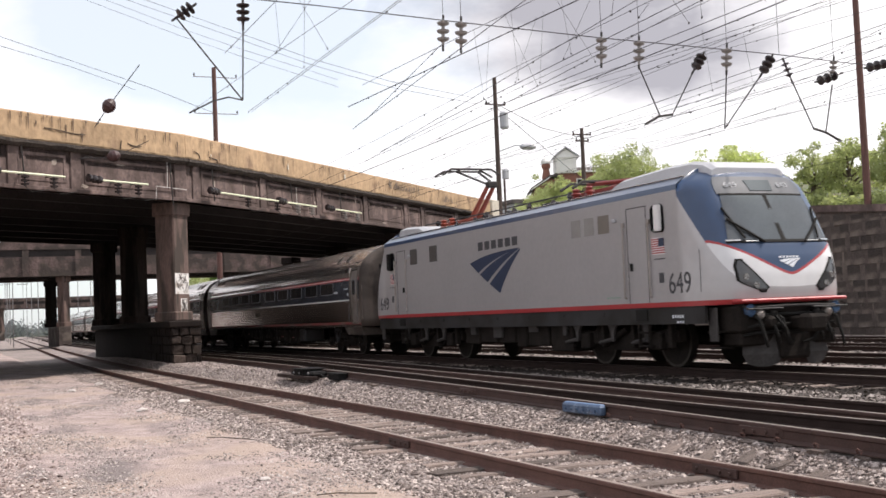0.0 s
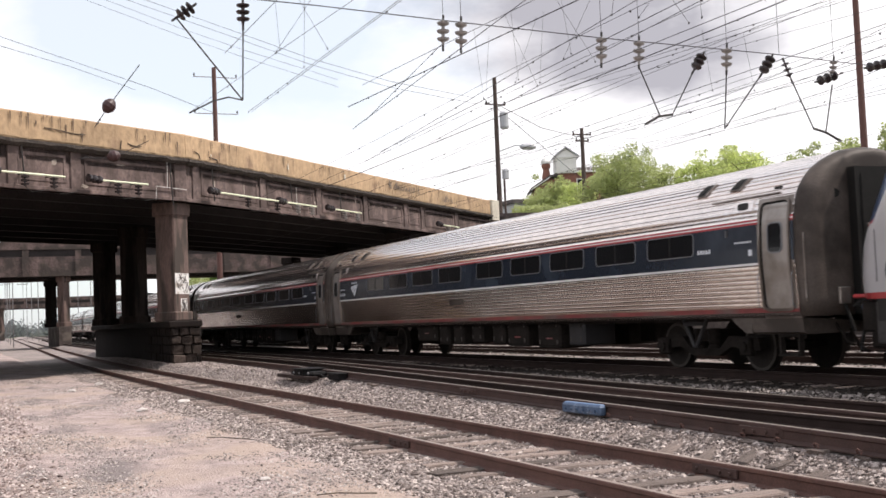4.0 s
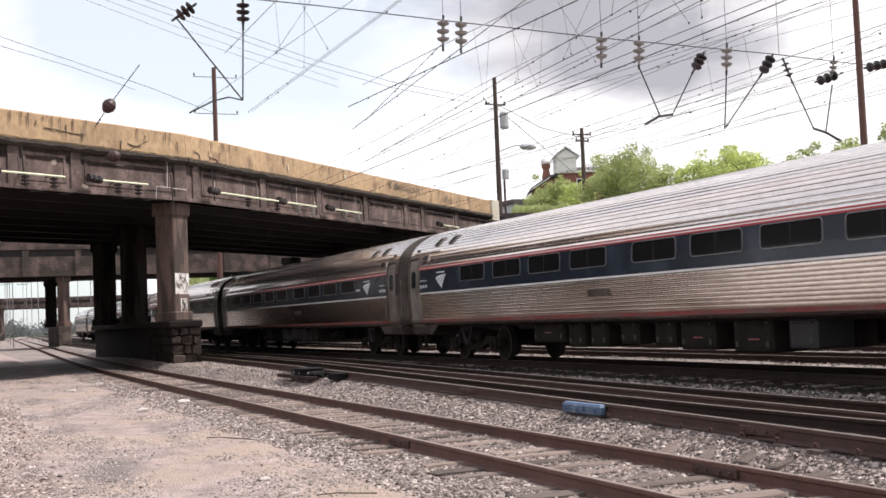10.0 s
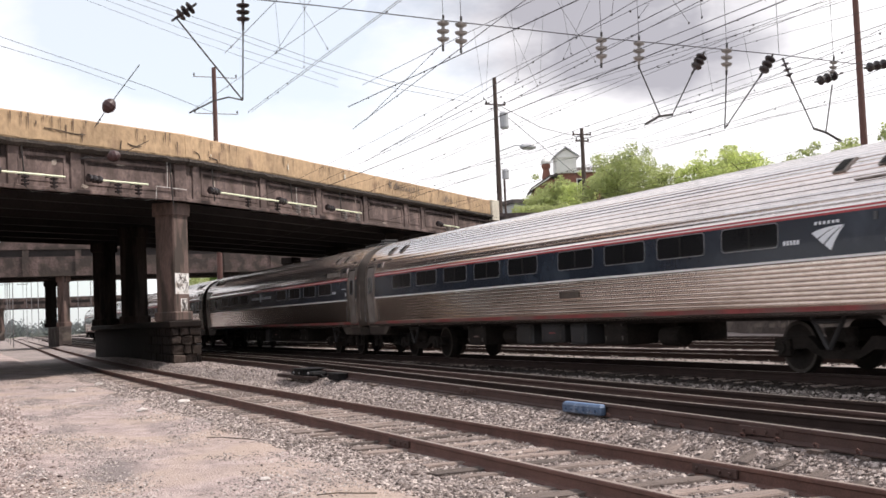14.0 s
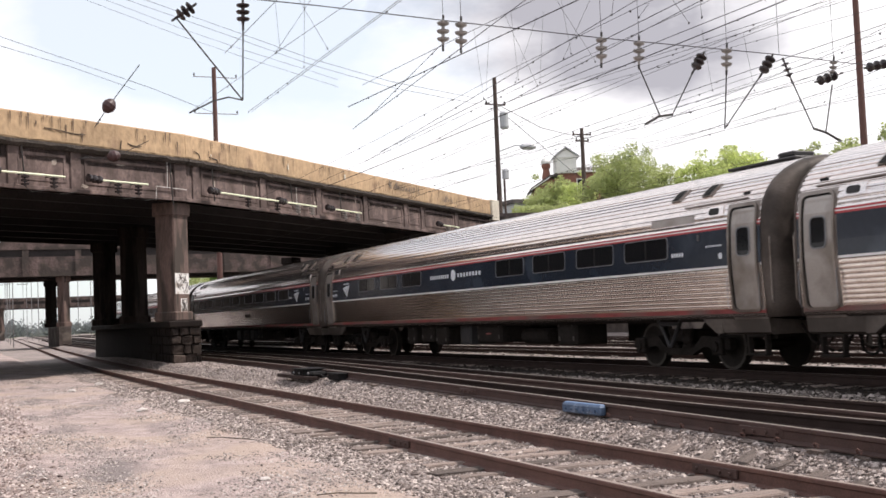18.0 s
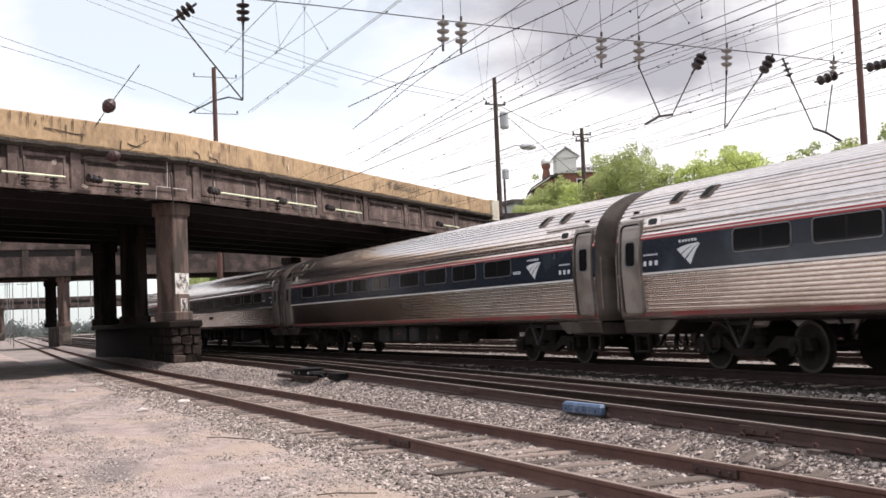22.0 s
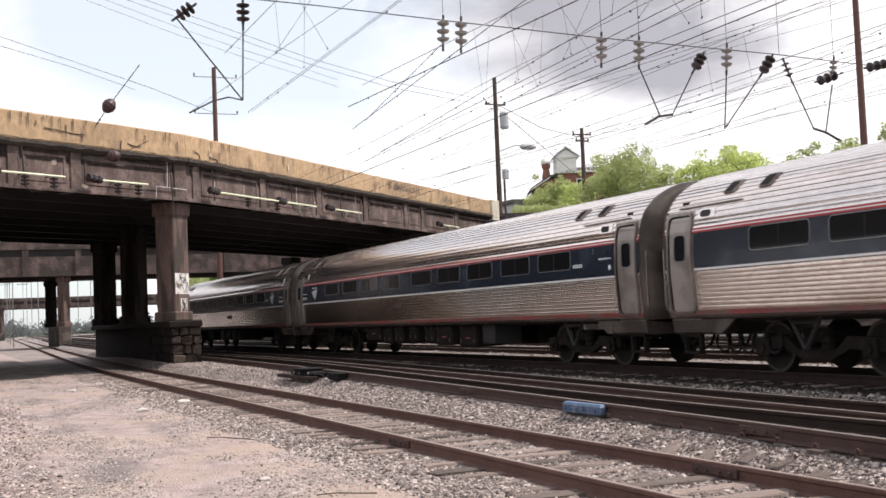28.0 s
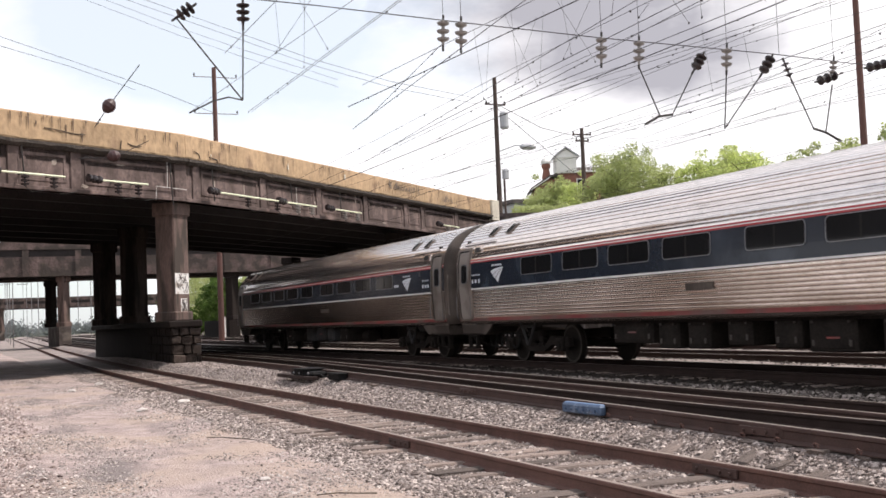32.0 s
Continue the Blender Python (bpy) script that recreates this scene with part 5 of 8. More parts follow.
            bm = bmesh.new()
            for x0 in (5.98, 6.92):
                rod(bm, (x0, s2 * (w + 0.05), 1.45), (x0, s2 * (w + 0.05), 2.95), 0.020, 6)
                for z in (1.45, 2.95):
                    rod(bm, (x0, s2 * w, z), (x0, s2 * (w + 0.05), z), 0.016, 6)
                box(bm, x0 - 0.05, x0 + 0.05, min(s2 * w, s2 * (w + 0.06)), max(s2 * w, s2 * (w + 0.06)), 2.92, 3.02, 0.01)
            put("grab_rail", bm, DOOR_GREY, split=True)
            bm = bmesh.new()
            for x0, x1, z0, z1 in ((6.08, 6.10, 1.34, 3.3), (6.80, 6.82, 1.34, 3.3), (6.08, 6.82, 3.28, 3.30), (8.55, 8.565, 1.5, 2.3)):
                box(bm, x0, x1, min(s2 * w, s2 * (w + 0.004)), max(s2 * w, s2 * (w + 0.004)), z0, z1)
            put("door_seam", bm, GREYSKIRT, split=True)
            bm = bmesh.new()
            box(bm, 6.20, 6.27, min(s2 * w, s2 * (w + 0.05)), max(s2 * w, s2 * (w + 0.05)), 2.0, 2.16, 0.01)
            put("door_handle", bm, RUBBER)
            bm = bmesh.new()
            box(bm, 5.60, 5.72, min(s2 * w, s2 * (w + 0.08)), max(s2 * w, s2 * (w + 0.08)), 3.05, 3.13, 0.02)
            put("camera_pod", bm, ROOFGREY)
            # steps under the door
            bm = bmesh.new()
            for z in (0.45, 0.72, 1.02):
                box(bm, 6.30, 6.66, min(s2 * 1.28, s2 * 1.47), max(s2 * 1.28, s2 * 1.47), z, z + 0.03)
            for x in (6.28, 6.66):
                box(bm, x, x + 0.03, min(s2 * 1.40, s2 * 1.46), max(s2 * 1.40, s2 * 1.46), 0.42, 1.22)
            put("step", bm, GRIME)
            bm = bmesh.new()
            box(bm, 6.28, 6.70, min(s2 * 1.45, s2 * 1.495), max(s2 * 1.45, s2 * 1.495), 0.98, 1.20)
            put("step_well", bm, RUBBER)
        # number, flag, marks on the near side of this cab
        near = -1 if sg > 0 else 1
        wy = hs + sg * 7.92
        mrk = bmesh.new()
        for i in range(7):
            z = 2.60 - i * 0.045
            box(mrk, hs + sg * 6.98 if sg > 0 else hs - 7.42, hs + 7.42 if sg > 0 else hs - 6.98, -1.497, -1.489, z - 0.024, z)
        flag = part("flag_decal", mrk, LIVERY_RED, cab, "small striped flag decal")
        mrk = bmesh.new()
        cx = hs + sg * 7.20
        box(mrk, cx - 0.22, cx + 0.22, -1.494, -1.489, 2.285, 2.62)
        part("decal_ground", mrk, LIVERY_WHITE, cab)
        mrk = bmesh.new()
        fx = cx + 0.12
        box(mrk, fx - 0.10, fx + 0.10, -1.4985, -1.489, 2.44, 2.61)
        part("decal_canton", mrk, DECAL_BLUE, cab)
        nx0 = hs + (7.50 if sg > 0 else -8.40)
        text_mesh("fleet_number", "649", 0.58, DECAL_DARK, cab, pose(nx0, -1.494, 1.50, 90, 0, 0) @ Matrix.Diagonal((0.88, 1, 1, 1)), "dark grey fleet number")
        mrk = bmesh.new()
        bx = hs + (7.20 if sg > 0 else -7.32)
        box(mrk, bx, bx + 0.16, -1.497, -1.489, 1.72, 1.92)
        bars(mrk, hs + (7.05 if sg > 0 else -7.45), hs + (7.45 if sg > 0 else -7.05), 2.18, 0.03, 5, loco_side, 0.004)
        part("marks", mrk, DECAL_DARK, cab)
        # buffer beam, pilot, coupler, hoses
        bm = bmesh.new()
        box(bm, 8.55, 9.40, -1.22, 1.22, 1.26, 1.325, 0.02)
        put("nose_sill", bm, LIVERY_RED)
        bm = bmesh.new()
        box(bm, 8.3, 9.25, -1.2, 1.2, 0.72, 1.22, 0.04)
        put("buffer_beam", bm, GRIME)
        bm = bmesh.new()
        for s2 in (-1, 1):
            a = [bm.verts.new((8.98 + 0.28 * (1 - u), s2 * u * 1.0, 0.66)) for u in (0.22, 0.45, 0.7, 0.95)]
            m_ = [bm.verts.new((9.04 + 0.32 * (1 - u), s2 * u * 1.0, 0.30)) for u in (0.24, 0.45, 0.72, 1.0)]
            b = [bm.verts.new((9.0 + 0.34 * (1 - u), s2 * u * 1.0, z)) for u, z in ((0.34, 0.12), (0.5, 0.07), (0.72, 0.07), (0.9, 0.13))]
            for i in range(3):
                bm.faces.new((a[i], a[i + 1], m_[i + 1], m_[i]))
                bm.faces.new((m_[i], m_[i + 1], b[i + 1], b[i]))
        bmesh.ops.solidify(bm, geom=bm.faces[:], thickness=0.04)
        put("pilot_plough", bm, PLOUGH, split=True)
        bm = bmesh.new()
        box(bm, 9.1, 9.95, -0.12, 0.12, 0.74, 0.98, 0.04)
        box(bm, 9.65, 9.98, -0.22, 0.22, 0.70, 1.02, 0.06)
        put("coupler", bm, GRIME)
        # two dark blocks added to fill in the darkness below the nose
        bm = bmesh.new()
        box(bm, 8.6, 9.16, -1.12, 1.12, 0.46, 0.74, 0.04)
        box(bm, 8.9, 9.36, -0.34, 0.34, 0.20, 0.70, 0.05)
        put("coupler_carrier", bm, GRIME)
        for y in (-0.78, -0.5, 0.5, 0.78):
            bm = bmesh.new()
            lathe(bm, (9.22, y, 1.06), (9.40, y, 1.03), [(0, 0.06), (0.4, 0.09), (0.8, 0.09), (1, 0.05)], 10)
            put("air_cock", bm, DOOR_GREY if abs(y) > 0.6 else RUBBER)
        bm = bmesh.new()
        rnd = random.Random(3)
        for y in (-0.9, -0.62, -0.38, 0.38, 0.6, 0.88):
            dz = rnd.uniform(-0.1, 0.1)
            chain(bm, [(9.25, y, 1.05), (9.45, y, 0.95), (9.52, y + 0.08, 0.62 + dz), (9.42, y + 0.18, 0.50 + dz)], 0.03, 6)
        put("hose", bm, RUBBER, split=True)
        bm = bmesh.new()
        for y0, y1 in ((-1.15, -0.35), (0.35, 1.15)):
            chain(bm, [(9.30, y0, 1.22), (9.45, y0, 1.14), (9.45, y1, 1.14), (9.30, y1, 1.22)], 0.018, 6)
        put("front_hand_rail", bm, GREYSKIRT, split=True)
        for z, x_, r_ in ((1.17, 9.40, 0.022), (1.02, 9.34, 0.03), (0.84, 9.36, 0.026), (0.70, 9.30, 0.03)):
            bm = bmesh.new()
            chain(bm, [(x_ - 0.2, -1.08, z - 0.06), (x_, -0.9, z), (x_, -0.3, z + 0.01), (x_, 0.3, z + 0.01), (x_, 0.9, z), (x_ - 0.2, 1.08, z - 0.06)], r_, 6)
            put("air_pipe", bm, GREYSKIRT if z > 1.1 else RUBBER)
        for s2 in (-1, 1):
            bm = bmesh.new()
            lathe(bm, (9.22, s2 * 0.62, 0.92), (9.50, s2 * 0.62, 0.88), [(0, 0.09), (0.3, 0.12), (0.7, 0.12), (1, 0.07)], 12)
            put("cable_socket", bm, GRIME)
            bm = bmesh.new()
            chain(bm, [(9.42, s2 * 0.5, 1.0), (9.55, s2 * 0.42, 0.8), (9.5, s2 * 0.3, 0.56), (9.4, s2 * 0.12, 0.5)], 0.028, 6)
            put("brake_hose", bm, RUBBER)
        bm = bmesh.new()
        for y in (-0.98, 0.98):
            lathe(bm, (9.2, y, 1.12), (9.36, y, 1.12), [(0, 0.10), (0.8, 0.12), (1, 0.09)], 12)
        put("marker_lamp", bm, BLUE_LAMP, "blue-glazed round lamp", split=True)
        bm = bmesh.new()
        for s2 in (-1, 1):
            box(bm, 8.52, 8.78, min(s2 * 1.30, s2 * 1.34), max(s2 * 1.30, s2 * 1.34), 0.55, 1.20, 0.02)
        put("step_plate", bm, PLOUGH, split=True)
        bm = bmesh.new()
        for s2 in (-1, 1):
            for z in (0.42, 0.72):
                box(bm, 8.45, 8.85, min(s2 * 1.02, s2 * 1.32), max(s2 * 1.02, s2 * 1.32), z, z + 0.03)
        put("corner_step", bm, GRIME, split=True)
    # skirt and underframe
    bm = bmesh.new()
    for s2 in (-1, 1):
        box(bm, half - 9.05, half + 8.6, min(s2 * 1.40, s2 * 1.47), max(s2 * 1.40, s2 * 1.47), 0.90, 1.238)
    part("skirt", bm, GREYSKIRT, c, split=True)
    bm = bmesh.new()
    box(bm, half - 8.95, half + 8.5, -1.2, 1.2, 0.95, 1.2)
    part("underframe", bm, GRIME, c)
    bm = bmesh.new()
    x = half - 2.6
    rnd = random.Random(5)
    while x < half + 2.4:
        w = rnd.uniform(0.5, 1.1)
        box(bm, x, x + w, -1.32, 1.32, rnd.uniform(0.28, 0.5), 0.95, 0.03)
        x += w + 0.1
    part("equipment_box", bm, GRIME, c, split=True)
    bm = bmesh.new()
    bars(bm, half + 7.55, half + 7.95, 1.02, 0.06, 5, lambda z: -1.47, 0.006)
    bars(bm, half + 7.7, half + 7.95, 0.92, 0.04, 3, lambda z: -1.47, 0.006)
    tagged(part("skirt_mark", bm, DECAL_WHITE, c), kind="stuff")
    for x0, w_, z0 in ((half - 0.7, 0.5, 0.62), (half - 2.1, 0.3, 0.70), (half + 1.3, 0.42, 0.76), (half + 3.0, 0.16, 0.68)):
        bm = bmesh.new()
        box(bm, x0, x0 + w_, -1.40, -1.33, z0, 0.92, 0.015)
        part("junction_cover", bm, PLOUGH, c)
    for bx in (4.75, 15.2):
        bm = bmesh.new()
        for dx in (-1.75, -0.25, 1.05):
            extrude(bm, [(bx + dx, 0.9), (bx + dx + 0.34, 0.9), (bx + dx + 0.24, 0.78), (bx + dx + 0.2, 0.55), (bx + dx + 0.12, 0.55), (bx + dx + 0.1, 0.78)], -1.40, -1.34, "y")
            rod(bm, (bx + dx + 0.16, -1.37, 0.60), (bx + dx - 0.5, -1.30, 0.52), 0.045, 8)
        part("damper_bracket", fix(bm), PLOUGH, c, split=True)
        bm = bmesh.new()
        for sd in (-1, 1):
            y = sd * 1.12
            extrude(bm, [(bx - 2.1, 0.55), (bx - 2.1, 0.78), (bx + 2.1, 0.78), (bx + 2.1, 0.55), (bx + 0.9, 0.50), (bx + 0.6, 0.36), (bx - 0.6, 0.36), (bx - 0.9, 0.50)], y - 0.08, y + 0.08, "y")
            for i in (-1.4, 1.4):
                box(bm, bx + i - 0.2, bx + i + 0.2, y + sd * 0.02, y + sd * 0.2, 0.38, 0.74, 0.03)
                lathe(bm, (bx + i - 0.42, y, 0.62), (bx + i - 0.42, y, 0.92), [(0, 0.11), (0.3, 0.09), (0.6, 0.12), (1, 0.1)], 8)
                lathe(bm, (bx + i + 0.42, y, 0.62), (bx + i + 0.42, y, 0.92), [(0, 0.11), (0.3, 0.09), (0.6, 0.12), (1, 0.1)], 8)
            rod(bm, (bx - 0.5, y + sd * 0.14, 0.5), (bx + 0.3, y + sd * 0.14, 0.82), 0.06, 8)
        box(bm, bx - 0.9, bx + 0.9, -1.0, 1.0, 0.45, 0.8)
        part("bogie", fix(bm), GRIME, c)
        for i in (-1.4, 1.4):
            w = share("wheelset", LOCO_WHEELS, c, pose(bx + i, 0, 0.558))
            spinning.append((w, bx + i, 0.558))
        bm = bmesh.new()
        for i in (-1.95, -0.6, 0.6, 1.95):
            box(bm, bx + i - 0.06, bx + i + 0.06, -1.34, -1.20, 0.42, 0.9, 0.02)
        part("sand_pipe", bm, GRIME, c, split=True)
    # body vents and side lines
    for x0, x1, z0, z1 in ((14.90, 15.35, 2.86, 3.25), (14.32, 14.72, 2.86, 3.25), (13.74, 14.14, 2.86, 3.25), (3.85, 4.40, 2.82, 3.28), (5.38, 5.93, 2.82, 3.28)):
        bm = bmesh.new()
        box(bm, x0, x1, -1.498, -1.485, z0, z1, 0.0)
        mesh_ = PALE_VENT if 13 < x0 < 14.5 else (DARK_VENT if x0 < 8 else VENT_MAT)
        v = part("vent", bm, mesh_, c)
        bm = bmesh.new()
        for i in range(9):
            z = z0 + 0.02 + (z1 - z0 - 0.04) * i / 9
            box(bm, x0 + 0.02, x1 - 0.02, -1.503, -1.497, z, z + 0.012)
        part("slat", bm, mesh_, v)
    bm = bmesh.new()
    arrow_logo(bm, 9.70, 2.34, 3.0, 1.0, loco_side, 0.006)
    part("logo", bm, DECAL_BLUE, c, "navy striped arrow mark")
    bm = bmesh.new()
    bars(bm, 8.75, 11.15, 2.92, 0.22, 6, loco_side, 0.006, 0.74)
    tagged(part("name_lettering", bm, DECAL_DARK, c, "dark lettering as plain bars"), kind="stuff")
    bm = bmesh.new()
    for i in range(9):
        box(bm, half - 7.3 + i * 1.75, half - 7.2 + i * 1.75, -1.47, -1.44, 1.08, 1.16)
    part("jack_pad", bm, RUBBER, c, split=True)
    bm = bmesh.new()
    bars(bm, 15.15, 15.7, 1.46, 0.03, 7, loco_side, 0.004)
    part("green_mark", bm, material("faded_green_paint", (0.22, 0.36, 0.29), 0.6, bump=0), c)
    # roof equipment
    bm = bmesh.new()
    rnd = random.Random(11)
    for i in range(26):
        x = 3.4 + i * 0.42
        if abs(x - 9.9) > 6.5:
            continue
        y = rnd.choice((-0.85, -0.6, 0.0, 0.7))
        h_ = rnd.uniform(0.12, 0.32)
        lathe(bm, (x, y, 3.75), (x, y, 3.75 + h_), [(0, 0.09), (0.2, 0.06), (0.3, 0.09), (0.5, 0.06), (0.6, 0.09), (0.8, 0.06), (1, 0.05)], 8)
    part("roof_insulator", bm, PORCELAIN_BROWN, c, split=True)
    bm = bmesh.new()
    chain(bm, [(3.6, -0.85, 4.05), (8.0, -0.85, 4.0), (13.2, -0.6, 4.05)], 0.02)
    chain(bm, [(4.0, 0.7, 4.0), (12.8, 0.7, 4.02)], 0.02)
    for x in (6.9, 7.9, 8.9, 10.0, 11.0):
        box(bm, x, x + 0.6, -0.75, 0.6, 3.75, 3.75 + 0.1 + 0.08 * math.sin(x * 3), 0.02)
    for x in np.arange(3.0, 15.0, 0.18):
        box(bm, x, x + 0.05, -1.25, -1.2, 3.72, 3.80)
    part("roof_equipment", bm, STEELWORK, c)
    # pantographs: one raised at the rear, one folded at the front
    for x0, raised in ((5.6, True), (13.4, False)):
        pg = part("pantograph", bmesh.new(), PANTO_RED, c, "raised orange-red pantograph" if raised else "folded red pantograph")
        bm = bmesh.new()
        knee = (x0 + 1.05, 4.95) if raised else (x0 + 1.25, 4.12)
        head = (x0 - 0.55, 5.52) if raised else (x0 - 0.75, 4.22)
        for y in (-0.10, 0.10):
            rod(bm, (x0 - 0.25, y, 4.02), (knee[0], y, knee[1]), 0.085 if raised else 0.10, 8, 0.055 if raised else 0.09)
        box(bm, x0 - 1.0, x0 + 0.9, -0.55, -0.42, 3.95, 4.03, 0.01)
        box(bm, x0 - 1.0, x0 + 0.9, 0.42, 0.55, 3.95, 4.03, 0.01)
        box(bm, x0 - 0.5, x0 - 0.3, -0.55, 0.55, 3.95, 4.05, 0.01)
        for xx in (x0 - 0.9, x0 + 0.8):
            for y in (-0.5, 0.5):
                lathe(bm, (xx, y, 3.73), (xx, y, 4.0), [(0, 0.12), (0.2, 0.08), (0.3, 0.14), (0.45, 0.08), (0.6, 0.14), (0.75, 0.08), (0.9, 0.12), (1, 0.07)], 10)
        for xx in (x0 - 0.3, x0 + 0.3):
            lathe(bm, (xx, -0.95, 3.75), (xx, -0.95, 4.06), [(0, 0.11), (0.2, 0.07), (0.3, 0.13), (0.45, 0.07), (0.6, 0.13), (0.75, 0.07), (0.9, 0.11), (1, 0.05)], 10)
        part("lower_arm", bm, PANTO_RED if raised else FOLD_RED, pg)
        bm = bmesh.new()
        for y0, y1 in ((-0.10, -0.35), (0.10, 0.35)):
            rod(bm, (knee[0], y0, knee[1]), (head[0], y1, head[1]), 0.034 if raised else 0.055, 6)
        box(bm, knee[0] - 0.09, knee[0] + 0.09, -0.16, 0.16, knee[1] - 0.09, knee[1] + 0.09, 0.03)
        part("upper_arm", bm, STEELWORK if raised else FOLD_RED, pg)
        bm = bmesh.new()
        for dx in (-0.28, 0.28):
            chain(bm, [(head[0] + dx, -0.95, head[1] - 0.12), (head[0] + dx, -0.65, head[1] + 0.05), (head[0] + dx, 0.65, head[1] + 0.05), (head[0] + dx, 0.95, head[1] - 0.12)], 0.034, 6)
        for y in (-0.36, 0.36):
            rod(bm, (head[0] - 0.28, y, head[1] + 0.03), (head[0] + 0.28, y, head[1] + 0.03), 0.02, 6)
        part("collector_head", bm, STEELWORK, pg)
    return c


# ---- road bridge over the tracks ----
FASCIA = [Vector((-32.0, -23.7)), Vector((-48.7, 2.1)), Vector((-54.0, 10.3)), Vector((-82.7, 39.8))]
BACK = Vector((-29.0, 0.0))


def seg_frame(i):
    a, b = FASCIA[i], FASCIA[i + 1]
    e = (b - a).normalized()
    n = Vector((e.y, -e.x))
    if n.x < 0:
        n = -n
    return a, e, n, (b - a).length


def along(i):
    """Local axes of a stretch of the bridge front: x along it, y outward."""
    a, e, n, _ = seg_frame(i)
    return Matrix(((e.x, n.x, 0, a.x), (e.y, n.y, 0, a.y), (0, 0, 1, 0), (0, 0, 0, 1)))


def spread(outline2, z0, z1):
    bm = bmesh.new()
    extrude(bm, [(v.x, v.y) for v in outline2], z0, z1, "z")
    return fix(bm)


bridge = thing("road_bridge", "old concrete road bridge with a stained yellow parapet", "bridge")
front = FASCIA
rear = [v + BACK for v in FASCIA]
part("deck", spread(front + rear[::-1], 8.25, 8.92), SHADE_BLACK, bridge)
DARK_EDGE = material("crumbling_dark_concrete", (0.055, 0.044, 0.037), 0.95, var=0.5, scale=2, fine=12, bump=0.8, bump_scale=7, dist=0.08)
CAP = material("pale_parapet_end", (0.55, 0.50, 0.42), 0.9, var=0.25, scale=2, bump=0.2)
for i in range(3):
    M = along(i)
    L = seg_frame(i)[3]
    e0 = 0.0
    bm = bmesh.new()
    box(bm, e0, L, -0.45, 0.0, 7.03, 8.9)
    bmesh.ops.transform(bm, matrix=M, verts=bm.verts)
    girder = part("fascia_girder", fix(bm), CONC, bridge, "soot-stained concrete fascia girder")
    bm = bmesh.new()
    box(bm, e0, L, -0.5, 0.10, 7.03, 7.20, 0.02)
    bmesh.ops.transform(bm, matrix=M, verts=bm.verts)
    part("bottom_flange", fix(bm), CONC, girder)
    # raised panel frames with recessed middles
    marks = {0: list(np.arange(0.3, L, 5.6)), 1: [0.25, 3.3, 9.1], 2: [0.6, 6.6, 12.6, 18.6, 24.6, 27.4, 33.6]}[i]
    for k, d in enumerate(marks):
        w = 0.55 if not (i == 1 and k == 2) else 0.75
        bm = bmesh.new()
        box(bm, d, d + w, 0.0, 0.075, 7.05, 8.88, 0.03)
        bmesh.ops.transform(bm, matrix=M, verts=bm.verts)
        part("pilaster", fix(bm), CONC, girder)
        nxt = marks[k + 1] if k + 1 < len(marks) else L
        p0, p1 = d + w + 0.2, nxt - 0.2
        if p1 - p0 > 1.0:
            bm = bmesh.new()
            for (x0, x1, z0, z1) in ((p0, p1, 8.45, 8.58), (p0, p1, 7.42, 7.55), (p0, p0 + 0.13, 7.55, 8.45), (p1 - 0.13, p1, 7.55, 8.45)):
                box(bm, x0, x1, 0.0, 0.032, z0, z1, 0.01)
            bmesh.ops.transform(bm, matrix=M, verts=bm.verts)
            part("panel_frame", fix(bm), CONC, girder)
    bm = bmesh.new()
    rings = []
    for j in range(int(L / 0.35) + 1):
        x = min(j * 0.35, L) if j < int(L / 0.35) else L
        w_ = 0.05 * noise.noise(Vector((x * 1.3, i * 9.0, 1))) + 0.035 * noise.noise(Vector((x * 4.1, i * 9.0, 4)))
        rings.append([bm.verts.new(q_) for q_ in ((x, -0.3, 8.72), (x, 0.18 + w_, 8.77 + w_), (x, 0.33 + w_, 8.89 + w_ * 1.3), (x, 0.33 + w_, 9.02), (x, -0.3, 9.02))])
    for a_, b_ in zip(rings[:-1], rings[1:]):
        for j in range(5):
            bm.faces.new((a_[j], b_[j], b_[(j + 1) % 5], a_[(j + 1) % 5]))
    bm.faces.new(rings[0])
    bm.faces.new(rings[-1])
    bmesh.ops.transform(bm, matrix=M, verts=bm.verts)
    part("cornice", fix(bm), DARK_EDGE, bridge, "crumbling dark ledge below the parapet")
    # parapet with a worn, uneven top, in cast lengths
    d = e0
    while d < L - 0.05:
        w = min(7.2, L - d)
        bm = bmesh.new()
        n = 36
        rows = []
        for j in range(n + 1):
            x = d + w * j / n
            g = M @ Vector((x, 0, 0))
            o = 0.035 * noise.noise(Vector((g.x * 1.4, g.y * 1.4, 0)))
            zt = 10.19 + 0.016 * noise.noise(Vector((g.x * 0.9, g.y * 0.9, 5)))
            rows.append([bm.verts.new(v) for v in ((x, 0.10, 9.02), (x, 0.15 + o + 0.05 * noise.noise(Vector((g.x * 4, g.y * 4, 9))), 9.12 + 0.05 * noise.noise(Vector((g.x * 3, g.y * 3, 2)))), (x, 0.12 + o, zt - 0.06), (x, 0.07, zt), (x, -0.24, zt), (x, -0.28, 9.02))])
        for a, b in zip(rows[:-1], rows[1:]):
            for j in range(6):
                bm.faces.new((a[j], b[j], b[(j + 1) % 6], a[(j + 1) % 6]))
        bm.faces.new(rows[0])
        bm.faces.new(rows[-1])
        bmesh.ops.transform(bm, matrix=M, verts=bm.verts)
        part("parapet", fix(bm), PARAPET, bridge, "stained yellow concrete parapet")
        d += w
M2, L2 = along(2), seg_frame(2)[3]
bm = bmesh.new()
box(bm, L2 - 0.1, L2 + 1.5, -0.4, 0.32, 8.6, 10.27, 0.05)
